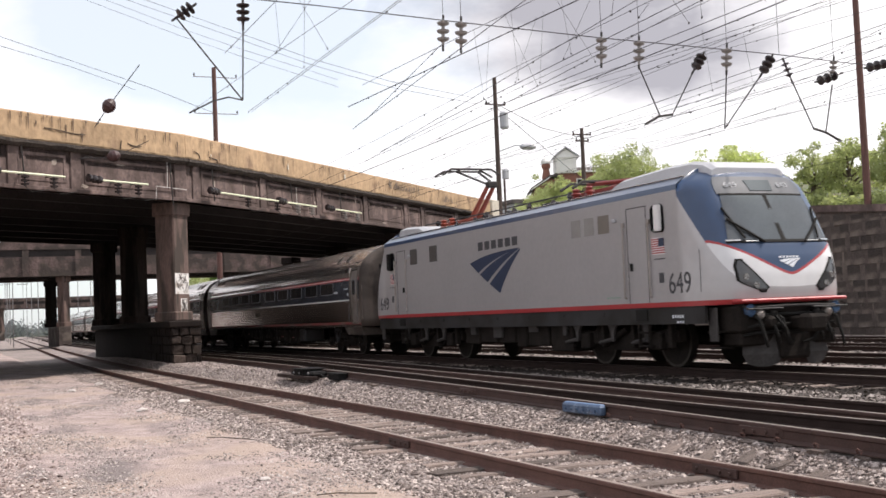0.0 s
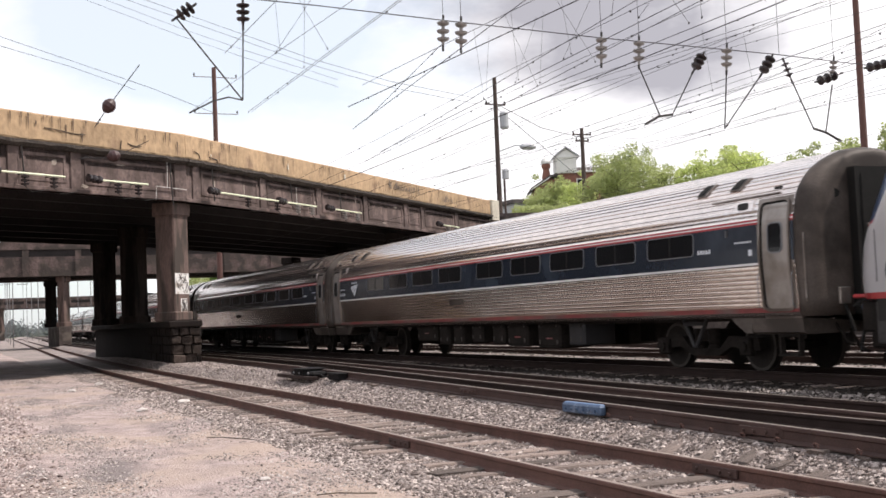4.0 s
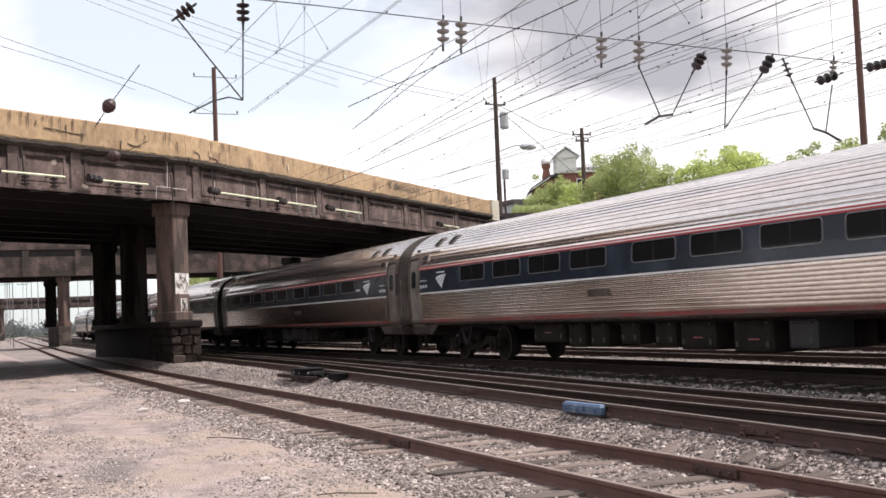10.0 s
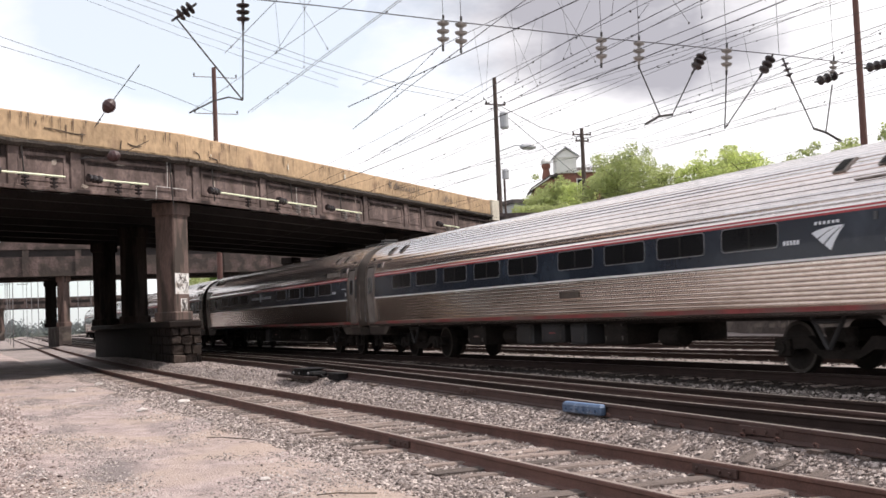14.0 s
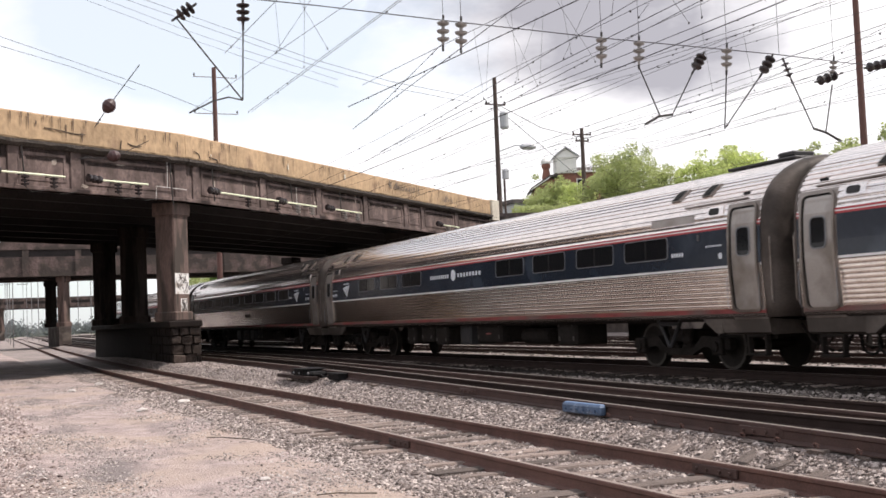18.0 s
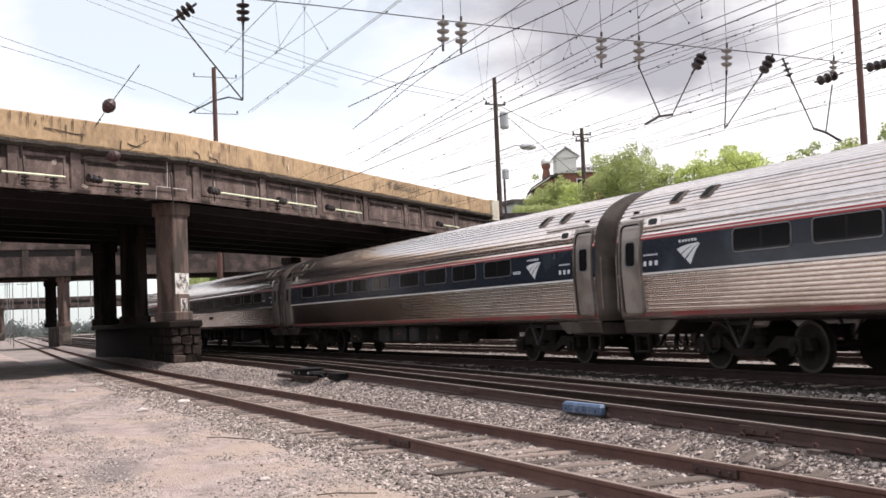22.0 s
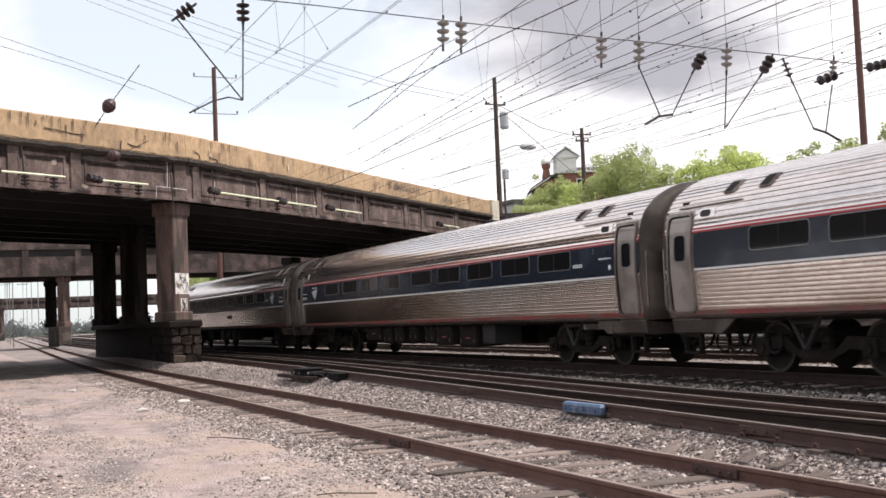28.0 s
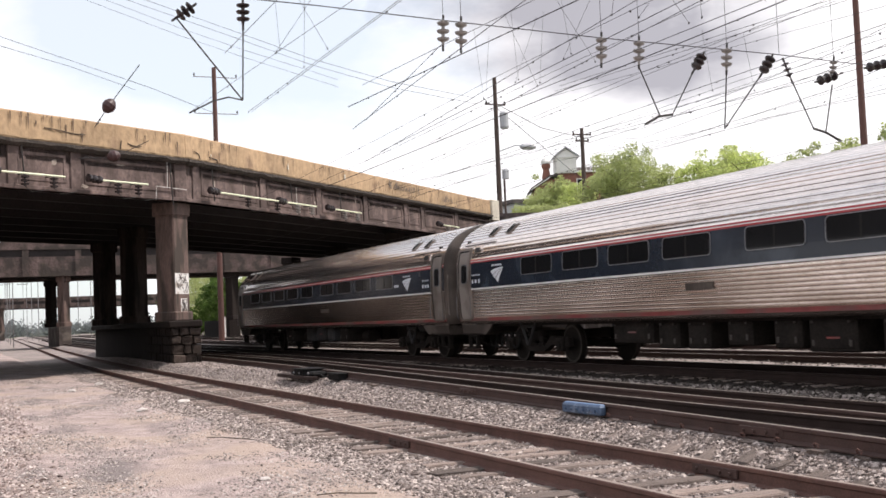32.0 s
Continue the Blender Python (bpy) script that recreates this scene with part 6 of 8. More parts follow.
bmesh.ops.transform(bm, matrix=M2, verts=bm.verts)
part("end_post", bm, CAP, bridge, "pale concrete end post")
# graffiti as plain strokes
for seg, xs_, z0, mat_ in ((2, (22.2, 27.0), 9.55, DECAL_DARK_ := material("faded_graffiti", (0.12, 0.10, 0.09), 0.9, bump=0)), (2, (31.0, 33.0), 9.35, DECAL_DARK_)):
    bm = bmesh.new()
    rnd = random.Random(int(xs_[0]))
    x = xs_[0]
    while x < xs_[1]:
        h_ = rnd.uniform(0.2, 0.5)
        x2 = x + rnd.uniform(-0.12, 0.2)
        v = [bm.verts.new((a, 0.192, z)) for a, z in ((x, z0), (x + 0.07, z0), (x2 + 0.07, z0 + h_), (x2, z0 + h_))]
        bm.faces.new(v)
        x += rnd.uniform(0.12, 0.3)
    bmesh.ops.transform(bm, matrix=along(seg), verts=bm.verts)
    tagged(part("graffiti", bm, mat_, bridge), kind="stuff")
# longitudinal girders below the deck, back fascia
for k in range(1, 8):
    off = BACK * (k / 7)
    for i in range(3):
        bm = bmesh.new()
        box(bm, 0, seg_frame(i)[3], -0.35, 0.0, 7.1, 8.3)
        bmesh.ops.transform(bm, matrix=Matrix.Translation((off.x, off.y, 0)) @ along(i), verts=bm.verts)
        part("girder", fix(bm), SHADE_BLACK, bridge)


def column(parent, cx, cy, z0, z1, skew, w=1.5, d=0.95, mat=COLUMN):
    R = Matrix.Translation((cx, cy, 0)) @ Matrix.Rotation(skew, 4, "Z")
    bm = bmesh.new()
    c = 0.06
    ol = [(-w / 2 + c, -d / 2), (w / 2 - c, -d / 2), (w / 2, -d / 2 + c), (w / 2, d / 2 - c), (w / 2 - c, d / 2), (-w / 2 + c, d / 2), (-w / 2, d / 2 - c), (-w / 2, -d / 2 + c)]
    extrude(bm, ol, z0, z1 - 0.62, "z")
    bmesh.ops.transform(bm, matrix=R, verts=bm.verts)
    col = part("column", fix(bm), mat, parent)
    bm = bmesh.new()
    box(bm, -w / 2 - 0.09, w / 2 + 0.09, -d / 2 - 0.09, d / 2 + 0.09, z1 - 0.62, z1, 0.05)
    bmesh.ops.transform(bm, matrix=R, verts=bm.verts)
    part("capital", fix(bm), mat, col)
    bm = bmesh.new()
    box(bm, -w / 2 - 0.1, w / 2 + 0.1, -d / 2 - 0.1, d / 2 + 0.1, z0, z0 + 0.45, 0.06)
    bmesh.ops.transform(bm, matrix=R, verts=bm.verts)
    part("column_base", fix(bm), mat, col)
    return col, R


SKEW = math.atan2(0.717, -0.697)
# two darker concretes with the shade beneath the bridge put into their colour
SHADE_CONC = material("shade_dark_concrete", (0.021, 0.0155, 0.0135), 0.95, spec=0.25, var=0.35, scale=1.0, fine=10, bump=0.4, stretch=(2, 2, 0.5))
SHADE_COLUMN = material("shaded_column_concrete", (0.050, 0.036, 0.031), 0.95, var=0.5, scale=1.0, fine=10, bump=0.4, dirt=(0.018, 0.014, 0.012), dirt_amount=0.55, dirt_scale=0.9, stretch=(2, 2, 0.4), spec=0.2)
PIER_STONE = material("dark_pier_stone", (0.070, 0.053, 0.045), 0.95, var=0.5, scale=2.5, fine=14, bump=0.7, dirt=(0.03, 0.023, 0.02), dirt_amount=0.55, dirt_scale=1.5, dist=0.06, rand=0.4, spec=0.15)
pier = thing("bridge_pier", "masonry pier wall in shade-dark colour, carrying concrete columns", "bridge pier")
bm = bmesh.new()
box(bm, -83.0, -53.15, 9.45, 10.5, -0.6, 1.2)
part("pier_wall", bm, SHADE_CONC, pier)
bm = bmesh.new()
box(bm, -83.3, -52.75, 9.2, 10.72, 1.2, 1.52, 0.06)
part("ledge", bm, SHADE_CONC, pier)
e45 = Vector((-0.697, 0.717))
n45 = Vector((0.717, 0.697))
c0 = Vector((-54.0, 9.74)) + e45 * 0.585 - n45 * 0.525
# the inner columns take a shaded copy of the front column's colour
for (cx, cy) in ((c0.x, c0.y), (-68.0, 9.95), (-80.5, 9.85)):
    col, R = column(pier, cx, cy, 1.5, 7.03, SKEW, 1.17, 1.05, mat=COLUMN if cx > -60 else SHADE_COLUMN)
    if cx > -60:
        for z0, z1, x0, x1, lab in ((2.75, 3.72, -0.55, 0.50, "painted white square with dark scrawl"), (1.62, 2.55, -0.16, 0.34, "patch of flaking white paint")):
            bm = bmesh.new()
            box(bm, x0, x1, -0.537, -0.515, z0, z1)
            bmesh.ops.transform(bm, matrix=R, verts=bm.verts)
            patch = part("paint_patch", bm, WHITE_PAINT, col, lab)
            bm = bmesh.new()
            rnd = random.Random(5)
            for _ in range(16 if x1 > 0.3 else 5):
                x, z = rnd.uniform(x0 + 0.2, x1 - 0.15), rnd.uniform(z0 + 0.15, z1 - 0.3)
                pts = [(x, -0.544, z)]
                for _ in range(3):
                    pts.append((min(max(pts[-1][0] + rnd.uniform(-0.2, 0.2), x0 + 0.08), x1 - 0.05), -0.544, min(max(pts[-1][2] + rnd.uniform(-0.18, 0.22), z0 + 0.08), z1 - 0.05)))
                chain(bm, pts, 0.016, 4)
            bmesh.ops.transform(bm, matrix=R, verts=bm.verts)
            tagged(part("scrawl", bm, DECAL_DARK_, patch), kind="stuff")
# rough blocks at the end of the pier
rnd = random.Random(2)
rows = ((-0.55, -0.02), (-0.02, 0.42), (0.42, 0.82), (0.82, 1.2))
for r_, (z0, z1) in enumerate(rows):
    y = 9.32
    while y < 10.55:
        w = rnd.uniform(0.32, 0.62)
        w = min(w, 10.68 - y)
        bm = bmesh.new()
        for v in box(bm, -53.15, -52.85 + rnd.uniform(-0.08, 0.08), y + 0.02, y + w - 0.02, z0 + 0.02, z1 - 0.02, 0.05):
            if v.is_valid:
                v.co += Vector((rnd.uniform(-0.07, 0.10), rnd.uniform(-0.035, 0.035), rnd.uniform(-0.035, 0.035)))
        part("stone_block", bm, PIER_STONE, pier)
        y += w
    # side stones are coloured darker than the end ones, for the shade there
    x = -53.2
    while x > -60:
        w = rnd.uniform(0.5, 1.0)
        bm = bmesh.new()
        box(bm, x - w + 0.02, x - 0.02, 9.36 + rnd.uniform(-0.03, 0.03), 9.47, z0 + 0.02, z1 - 0.02, 0.03)
        part("stone_block", bm, SHADE_CONC, pier)
        x -= w

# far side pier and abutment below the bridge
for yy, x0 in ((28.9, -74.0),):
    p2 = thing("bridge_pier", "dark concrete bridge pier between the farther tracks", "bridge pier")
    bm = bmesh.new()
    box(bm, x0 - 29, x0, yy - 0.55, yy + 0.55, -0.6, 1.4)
    part("pier_wall", bm, SHADE_CONC, p2)
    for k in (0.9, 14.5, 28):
        column(p2, x0 - k, yy, 1.4, 7.05, SKEW, mat=SHADE_CONC)

# two unseen walls added left of the view to keep light from the train
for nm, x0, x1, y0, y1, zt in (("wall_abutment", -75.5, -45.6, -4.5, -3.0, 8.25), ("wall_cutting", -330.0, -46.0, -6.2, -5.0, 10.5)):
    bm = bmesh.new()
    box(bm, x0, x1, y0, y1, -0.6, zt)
    tagged(mesh_object(nm, bm, SHADE_CONC), "unseen dark wall added to block light below the bridge", "wall", kind="structure")

# pale rods and insulators fixed along the bridge front
ROD_SPANS = ((-0.4, 2.66, 1), (4.55, 7.11, 1), (2.1, 8.1, 2), (8.4, 11.8, 2), (13.8, 17.4, 2), (30.0, 33.2, 2))
for a, b, seg in ROD_SPANS:
    rod_t = thing("catenary_anchor", "pale rod with dark insulators fixed along the bridge front", "wire support", "anchors on the bridge")
    M = along(seg)
    bm = bmesh.new()
    rod(bm, (a, 0.5, 7.60), (b, 0.5, 7.60), 0.045, 8)
    bmesh.ops.transform(bm, matrix=M, verts=bm.verts)
    part("rod", bm, WHITE_PIPE, rod_t)
    for d in (a + 0.5 * (b - a) - 0.4, b - 0.55):
        bm = bmesh.new()
        lathe(bm, (d, 0.5, 7.58), (d, 0.5, 7.08), [(0, 0.04), (0.1, 0.04), (0.14, 0.17), (0.3, 0.15), (0.34, 0.05), (0.42, 0.05), (0.46, 0.17), (0.6, 0.15), (0.64, 0.05), (0.72, 0.05), (0.76, 0.16), (0.9, 0.14), (0.94, 0.04), (1, 0.04)], 12)
        bmesh.ops.transform(bm, matrix=M, verts=bm.verts)
        part("insulator", fix(bm), PORCELAIN_BROWN if b < 11 or seg == 1 else PORCELAIN_PALE, rod_t)
        bm = bmesh.new()
        chain(bm, [(d, 0.5, 7.1), (d + 0.2, 0.62, 6.85), (d + 0.9, 0.8, 6.98)], 0.018)
        rod(bm, (d, 0.0, 7.6), (d, 0.5, 7.6), 0.03, 6)
        bmesh.ops.transform(bm, matrix=M, verts=bm.verts)
        part("bracket", bm, STEELWORK, rod_t, split=True)
    bm = bmesh.new()
    lathe(bm, (a - 0.75, 0.5, 7.66), (a, 0.5, 7.60), [(0, 0.05), (0.05, 0.18), (0.25, 0.16), (0.3, 0.07), (0.4, 0.18), (0.6, 0.16), (0.65, 0.07), (0.75, 0.18), (0.95, 0.15), (1, 0.05)], 12)
    bmesh.ops.transform(bm, matrix=M, verts=bm.verts)
    part("insulator", fix(bm), PORCELAIN_BROWN, rod_t)
# spalled patches, cracks and streaks on the old concrete
SPALL = material("freshly_spalled_concrete", (0.30, 0.25, 0.215), 0.95, var=0.35, scale=4, fine=20, bump=0.5)
STREAK = material("dark_streak_stain", (0.12, 0.082, 0.058), 0.95, var=0.4, scale=3, fine=15, bump=0.2)
rnd = random.Random(12)


def blotch(bm, x, z, w, h, y):
    """An irregular flat patch, a few millimetres thick."""
    ring = []
    for k in range(11):
        a_ = 6.283 * k / 11
        r_ = rnd.uniform(0.6, 1.1)
        ring.append((x + w * r_ * math.cos(a_), z + h * r_ * math.sin(a_)))
    fr = [bm.verts.new((a_, y, b_)) for a_, b_ in ring]
    bk = [bm.verts.new((a_, y - 0.02, b_)) for a_, b_ in ring]
    bm.faces.new(fr)
    for k in range(11):
        bm.faces.new((fr[k], bk[k], bk[(k + 1) % 11], fr[(k + 1) % 11]))


for seg, x, z, w, h in ((1, 2.51, 8.26, 0.16, 0.15), (1, 4.06, 7.36, 0.2, 0.12), (1, 8.9, 8.3, 0.12, 0.2), (2, 2.5, 8.06, 0.07, 0.22), (2, 5.15, 8.0, 0.06, 0.3), (2, 12.7, 7.9, 0.4, 0.1),
                        (2, 17.6, 8.5, 0.1, 0.28), (2, 23.4, 8.4, 0.25, 0.1), (1, 0.4, 7.9, 0.07, 0.25), (2, 21.6, 7.28, 0.3, 0.07), (1, 6.0, 8.45, 0.3, 0.06)):
    bm = bmesh.new()
    blotch(bm, x, z, w, h, 0.012)
    bmesh.ops.transform(bm, matrix=along(seg), verts=bm.verts)
    part("spall", fix(bm), SPALL, bridge, "pale patch of spalled concrete")
for seg, x, z, w, h in ((2, 9.35, 9.6, 0.06, 0.22), (2, 2.0, 9.4, 0.05, 0.05), (2, 16.0, 9.7, 0.1, 0.2)):
    bm = bmesh.new()
    blotch(bm, x, z, w, h, 0.19)
    bmesh.ops.transform(bm, matrix=along(seg), verts=bm.verts)
    part("spall", fix(bm), CAP, bridge, "pale patch of spalled concrete")
for seg, pts_ in ((1, ((1.95, 9.62), (2.4, 9.60), (3.0, 9.56), (3.4, 9.52), (4.0, 9.53))), (1, ((6.3, 9.4), (6.6, 9.32), (7.1, 9.34))), (2, ((0.6, 9.45), (1.0, 9.36), (1.1, 9.15))), (2, ((1.9, 9.3), (2.5, 9.25), (2.6, 9.1))), (1, ((5.9, 9.1), (5.95, 9.5)))):
    bm = bmesh.new()
    chain(bm, [(x, 0.17, z) for x, z in pts_], 0.021, 5)
    bmesh.ops.transform(bm, matrix=along(seg), verts=bm.verts)
    part("crack", bm, DARK_EDGE, bridge)
for seg in (0, 1, 2):
    bm = bmesh.new()
    x = 0.3
    while x < seg_frame(seg)[3] - 0.3:
        if noise.noise(Vector((x * 0.25, seg * 5.0, 3))) > -0.1:
            top_ = 10.14 if rnd.random() < 0.7 else rnd.uniform(9.5, 9.9)
            h_ = rnd.uniform(0.15, 0.75)
            w_ = rnd.uniform(0.02, 0.06)
            v = [bm.verts.new((q_, 0.186, z)) for q_, z in ((x, top_), (x + w_ * 1.6, top_), (x + w_ * 1.2, top_ - h_ * 0.6), (x + w_ * 0.7, top_ - h_), (x + w_ * 0.2, top_ - h_ * 0.5))]
            bm.faces.new(v)
        x += rnd.uniform(0.15, 0.7)
    bmesh.ops.transform(bm, matrix=along(seg), verts=bm.verts)
    tagged(part("streak_stain", bm, STREAK, bridge), kind="stuff")
for seg, pts_ in ((1, ((7.9, 0.13, 7.0), (7.95, 0.13, 7.62), (8.9, 0.13, 7.60), (9.75, 0.13, 7.58))), (1, ((8.6, 0.13, 7.62), (8.62, 0.13, 8.75))), (2, ((10.3, 0.1, 8.6), (10.3, 0.1, 7.1)))):
    bm = bmesh.new()
    chain(bm, pts_, 0.013, 6)
    bmesh.ops.transform(bm, matrix=along(seg), verts=bm.verts)
    part("conduit", bm, WHITE_PAINT, bridge, "thin pale conduit")
# conduits and drips on the face
for seg, x, z0, z1 in ((1, 8.7, 6.8, 8.9), (1, 0.8, 7.4, 8.9), (2, 2.0, 7.2, 8.9), (2, 9.5, 7.3, 8.8), (2, 15.2, 7.2, 8.9)):
    bm = bmesh.new()
    chain(bm, [(x, 0.2, z1), (x + 0.05, 0.22, (z0 + z1) / 2), (x + 0.12, 0.25, z0)], 0.028, 6)
    bmesh.ops.transform(bm, matrix=along(seg), verts=bm.verts)
    part("conduit", bm, STEELWORK, bridge)


# scale bridge 0.86 about the camera eye, keeping its view; parapet a metre high
EYE_SCALE = Matrix.Translation((0, 0, 0.177)) @ Matrix.Scale(0.86, 4)


def scale_to_eye(ob):
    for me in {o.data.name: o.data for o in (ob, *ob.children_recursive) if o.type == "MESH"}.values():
        me.transform(EYE_SCALE)


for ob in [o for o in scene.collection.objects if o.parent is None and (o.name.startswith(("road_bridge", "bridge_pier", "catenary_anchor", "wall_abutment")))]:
    scale_to_eye(ob)
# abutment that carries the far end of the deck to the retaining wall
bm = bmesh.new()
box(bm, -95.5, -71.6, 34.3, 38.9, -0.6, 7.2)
part("abutment", bm, SHADE_CONC, bridge)

# ---- farther bridges ----
def plain_bridge(label, x, depth, z0, z1, zp, y0, y1, piers):
    b = thing("road_bridge", label, "bridge")
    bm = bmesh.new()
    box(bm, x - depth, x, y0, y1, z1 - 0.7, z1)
    part("deck", bm, SHADE_BLACK, b)
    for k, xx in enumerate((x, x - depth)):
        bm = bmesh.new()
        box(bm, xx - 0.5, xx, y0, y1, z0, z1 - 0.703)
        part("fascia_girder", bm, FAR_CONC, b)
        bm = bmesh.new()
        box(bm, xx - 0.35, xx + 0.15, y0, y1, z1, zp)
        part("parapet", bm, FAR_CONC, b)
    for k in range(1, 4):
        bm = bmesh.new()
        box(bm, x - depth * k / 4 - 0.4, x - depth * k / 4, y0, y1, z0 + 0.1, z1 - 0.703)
        part("girder", bm, SHADE_BLACK, b)
    y = y0 + 2
    while y < y1:
        bm = bmesh.new()
        box(bm, x - 0.02, x + 0.12, y, y + 0.6, z0, z1 - 0.02)
        part("pilaster", bm, FAR_CONC, b)
        y += 5.0
    for yy in piers:
        p_ = thing("bridge_pier", "dark concrete pier of a bridge down the line", "bridge pier")
        bm = bmesh.new()
        box(bm, x - depth, x - 0.2, yy - 0.6, yy + 0.6, -0.4, 1.7, 0.05)
        part("pier_wall", bm, MASONRY if yy < 20 else SHADE_CONC, p_)
        # rear and far-side columns take the shade-dark colour
        for k in (1.0, depth - 1.0):
            if k < 2 or yy < 20:
                column(p_, x - k, yy - (0.35 if k > 2 else 0.0), 1.7, z0 + 0.02, SKEW, 0.95 if yy < 20 else 1.3, 0.85, mat=SHADE_CONC if k > 2 or yy > 20 else COLUMN)
    return b


plain_bridge("weathered concrete bridge farther down the line", -121.0, 13, 6.75, 9.4, 10.2, -60, 44, (10.9, 28.0))
plain_bridge("pale concrete bridge in the far distance", -290.0, 15, 7.0, 8.6, 9.4, -150, 120, (-3.0, 12.0, 42.0))

# ---- retaining wall ----
wall = tagged(new("wall_retaining"), "dark rough stone retaining wall with a flat coping", "wall", kind="structure")
pts = [Vector((40.0, wall_y(40.0))), Vector((-33.0, wall_y(-33.0))), Vector((-84.0, 40.0)), Vector((-112.0, 40.0))]
tops = [4.3, 4.45, 9.0, 9.0]
for (a, b), (ta, tb) in zip(zip(pts[:-1], pts[1:]), zip(tops[:-1], tops[1:])):
    n = Vector((0.0, 1.0))
    bm = bmesh.new()
    q = [(a.x, a.y, -0.6), (b.x, b.y, -0.6), (b.x, b.y, tb), (a.x, a.y, ta)]
    fr = [bm.verts.new(v) for v in q]
    bk = [bm.verts.new((v[0], v[1] + 1.3, v[2])) for v in q]
    bm.faces.new(fr)
    bm.faces.new(bk[::-1])
    for i in range(4):
        bm.faces.new((fr[i], bk[i], bk[(i + 1) % 4], fr[(i + 1) % 4]))
    part("wall_length", fix(bm), MASONRY, wall)
    bm = bmesh.new()
    q = [(a.x, a.y - 0.12, ta), (b.x, b.y - 0.12, tb), (b.x, b.y - 0.12, tb + 0.28), (a.x, a.y - 0.12, ta + 0.28)]
    fr = [bm.verts.new(v) for v in q]
    bk = [bm.verts.new((v[0], v[1] + 1.1, v[2])) for v in q]
    bm.faces.new(fr)
    bm.faces.new(bk[::-1])
    for i in range(4):
        bm.faces.new((fr[i], bk[i], bk[(i + 1) % 4], fr[(i + 1) % 4]))
    part("coping", fix(bm), CONC, wall)
# rough stones of the stretch in view
rnd = random.Random(9)
stone_meshes = []
for k in range(5):
    bm = bmesh.new()
    for v in box(bm, -0.5, 0.5, -0.022, 0.06, -0.5, 0.5, 0.014):
        v.co += Vector((rnd.uniform(-0.03, 0.03), rnd.uniform(-0.008, 0.008), rnd.uniform(-0.03, 0.03)))
    me = bpy.data.meshes.new("stone_block")
    bm.to_mesh(me)
    bm.free()
    me.materials.append(MASONRY)
    stone_meshes.append(me)
z = -0.4
while z < 4.4:
    h_ = rnd.uniform(0.42, 0.60)
    x = -28.0
    while x > -42:
        w = rnd.uniform(0.6, 1.35)
        hh = min(h_, 4.42 + max(0, (-33 - x)) * 0.088 - z)
        if hh > 0.1:
            share("stone_block", rnd.choice(stone_meshes), wall, Matrix.Translation((x - w / 2, wall_y(x - w / 2) - 0.0, z + hh / 2)) @ Matrix.Diagonal((w * 0.985, 1, hh * 0.97, 1)))
        x -= w
    z += h_

GALVANISED = material("dull_galvanised_steel", (0.22, 0.21, 0.21), 0.6, 0.5, var=0.2, scale=3, bump=0.05)


# ---- poles on and behind the wall ----
def pole(label, x, y, z0, z1, r, mat, arms=(), lean=0.0, arm_size=0.06):
    p_ = thing("utility_pole", label, "pole", "poles along the line")
    bm = bmesh.new()
    rod(bm, (x, y, z0), (x + lean, y, z1), r, 12, r * 0.72)
    part("shaft", bm, mat, p_)
    for z, a, b in arms:
        bm = bmesh.new()
        box(bm, x - arm_size, x + arm_size, y + a, y + b, z - arm_size, z + arm_size, 0.01)
        part("cross_arm", bm, mat, p_)
        for yy in (a + 0.08, b - 0.08):
            bm = bmesh.new()
            lathe(bm, (x, y + yy, z + 0.05), (x, y + yy, z + 0.3), [(0, 0.03), (0.3, 0.08), (0.6, 0.05), (0.8, 0.08), (1, 0.03)], 8)
            part("insulator", bm, PORCELAIN_BROWN, p_)
    return p_


pole("rust-red steel catenary pole standing on the retaining wall", -35.7, 34.0, ground_z(-35.7, 34.0) - 0.3, 16.5, 0.15, RED_POLE)
lamp_pole = pole("dark wooden utility pole with a street lamp and transformer", -84.0, 41.4, ground_z(-84, 41.4) - 0.3, 20.4, 0.22, POLE_MAT, ((18.2, -0.9, 0.9),))
bm = bmesh.new()
chain(bm, [(-84.0, 41.4, 14.3), (-83.2, 42.6, 14.75), (-82.9, 43.2, 14.7)], 0.05, 6)
part("lamp_arm", bm, ROOFGREY, lamp_pole)
bm = bmesh.new()
lathe(bm, (-82.95, 42.9, 14.62), (-82.6, 44.2, 14.60), [(0, 0.08), (0.2, 0.26), (0.7, 0.28), (1, 0.1)], 12)
part("lamp_head", bm, ROOFGREY, lamp_pole)
bm = bmesh.new()
lathe(bm, (-83.75, 42.0, 16.2), (-83.75, 42.0, 17.6), [(0, 0.3), (0.1, 0.36), (0.9, 0.36), (1, 0.2)], 14)
lathe(bm, (-83.9, 42.0, 12.1), (-83.9, 42.0, 12.9), [(0, 0.3), (0.1, 0.3), (0.9, 0.3), (1, 0.2)], 10)
part("transformer", bm, ROOFGREY, lamp_pole, split=True)
pole("slim dark pole beside the end of the bridge", -90.2, 45.0, ground_z(-90.2, 45.0) - 0.3, 13.8, 0.13, POLE_MAT)
pole("dark wooden utility pole with a short cross-arm among trees", -93.6, 55.0, ground_z(-93.6, 55.0) - 0.3, 18.2, 0.24, POLE_MAT, ((17.6, -1.0, 1.0), (17.0, -0.7, 0.7)))
pole("rust-red catenary pole behind the bridge parapet", -93.0, 20.4, -0.3, 22.2, 0.24, RED_POLE, ((18.4, -1.7, 1.9), (21.4, -1.7, 1.9)), arm_size=0.025)
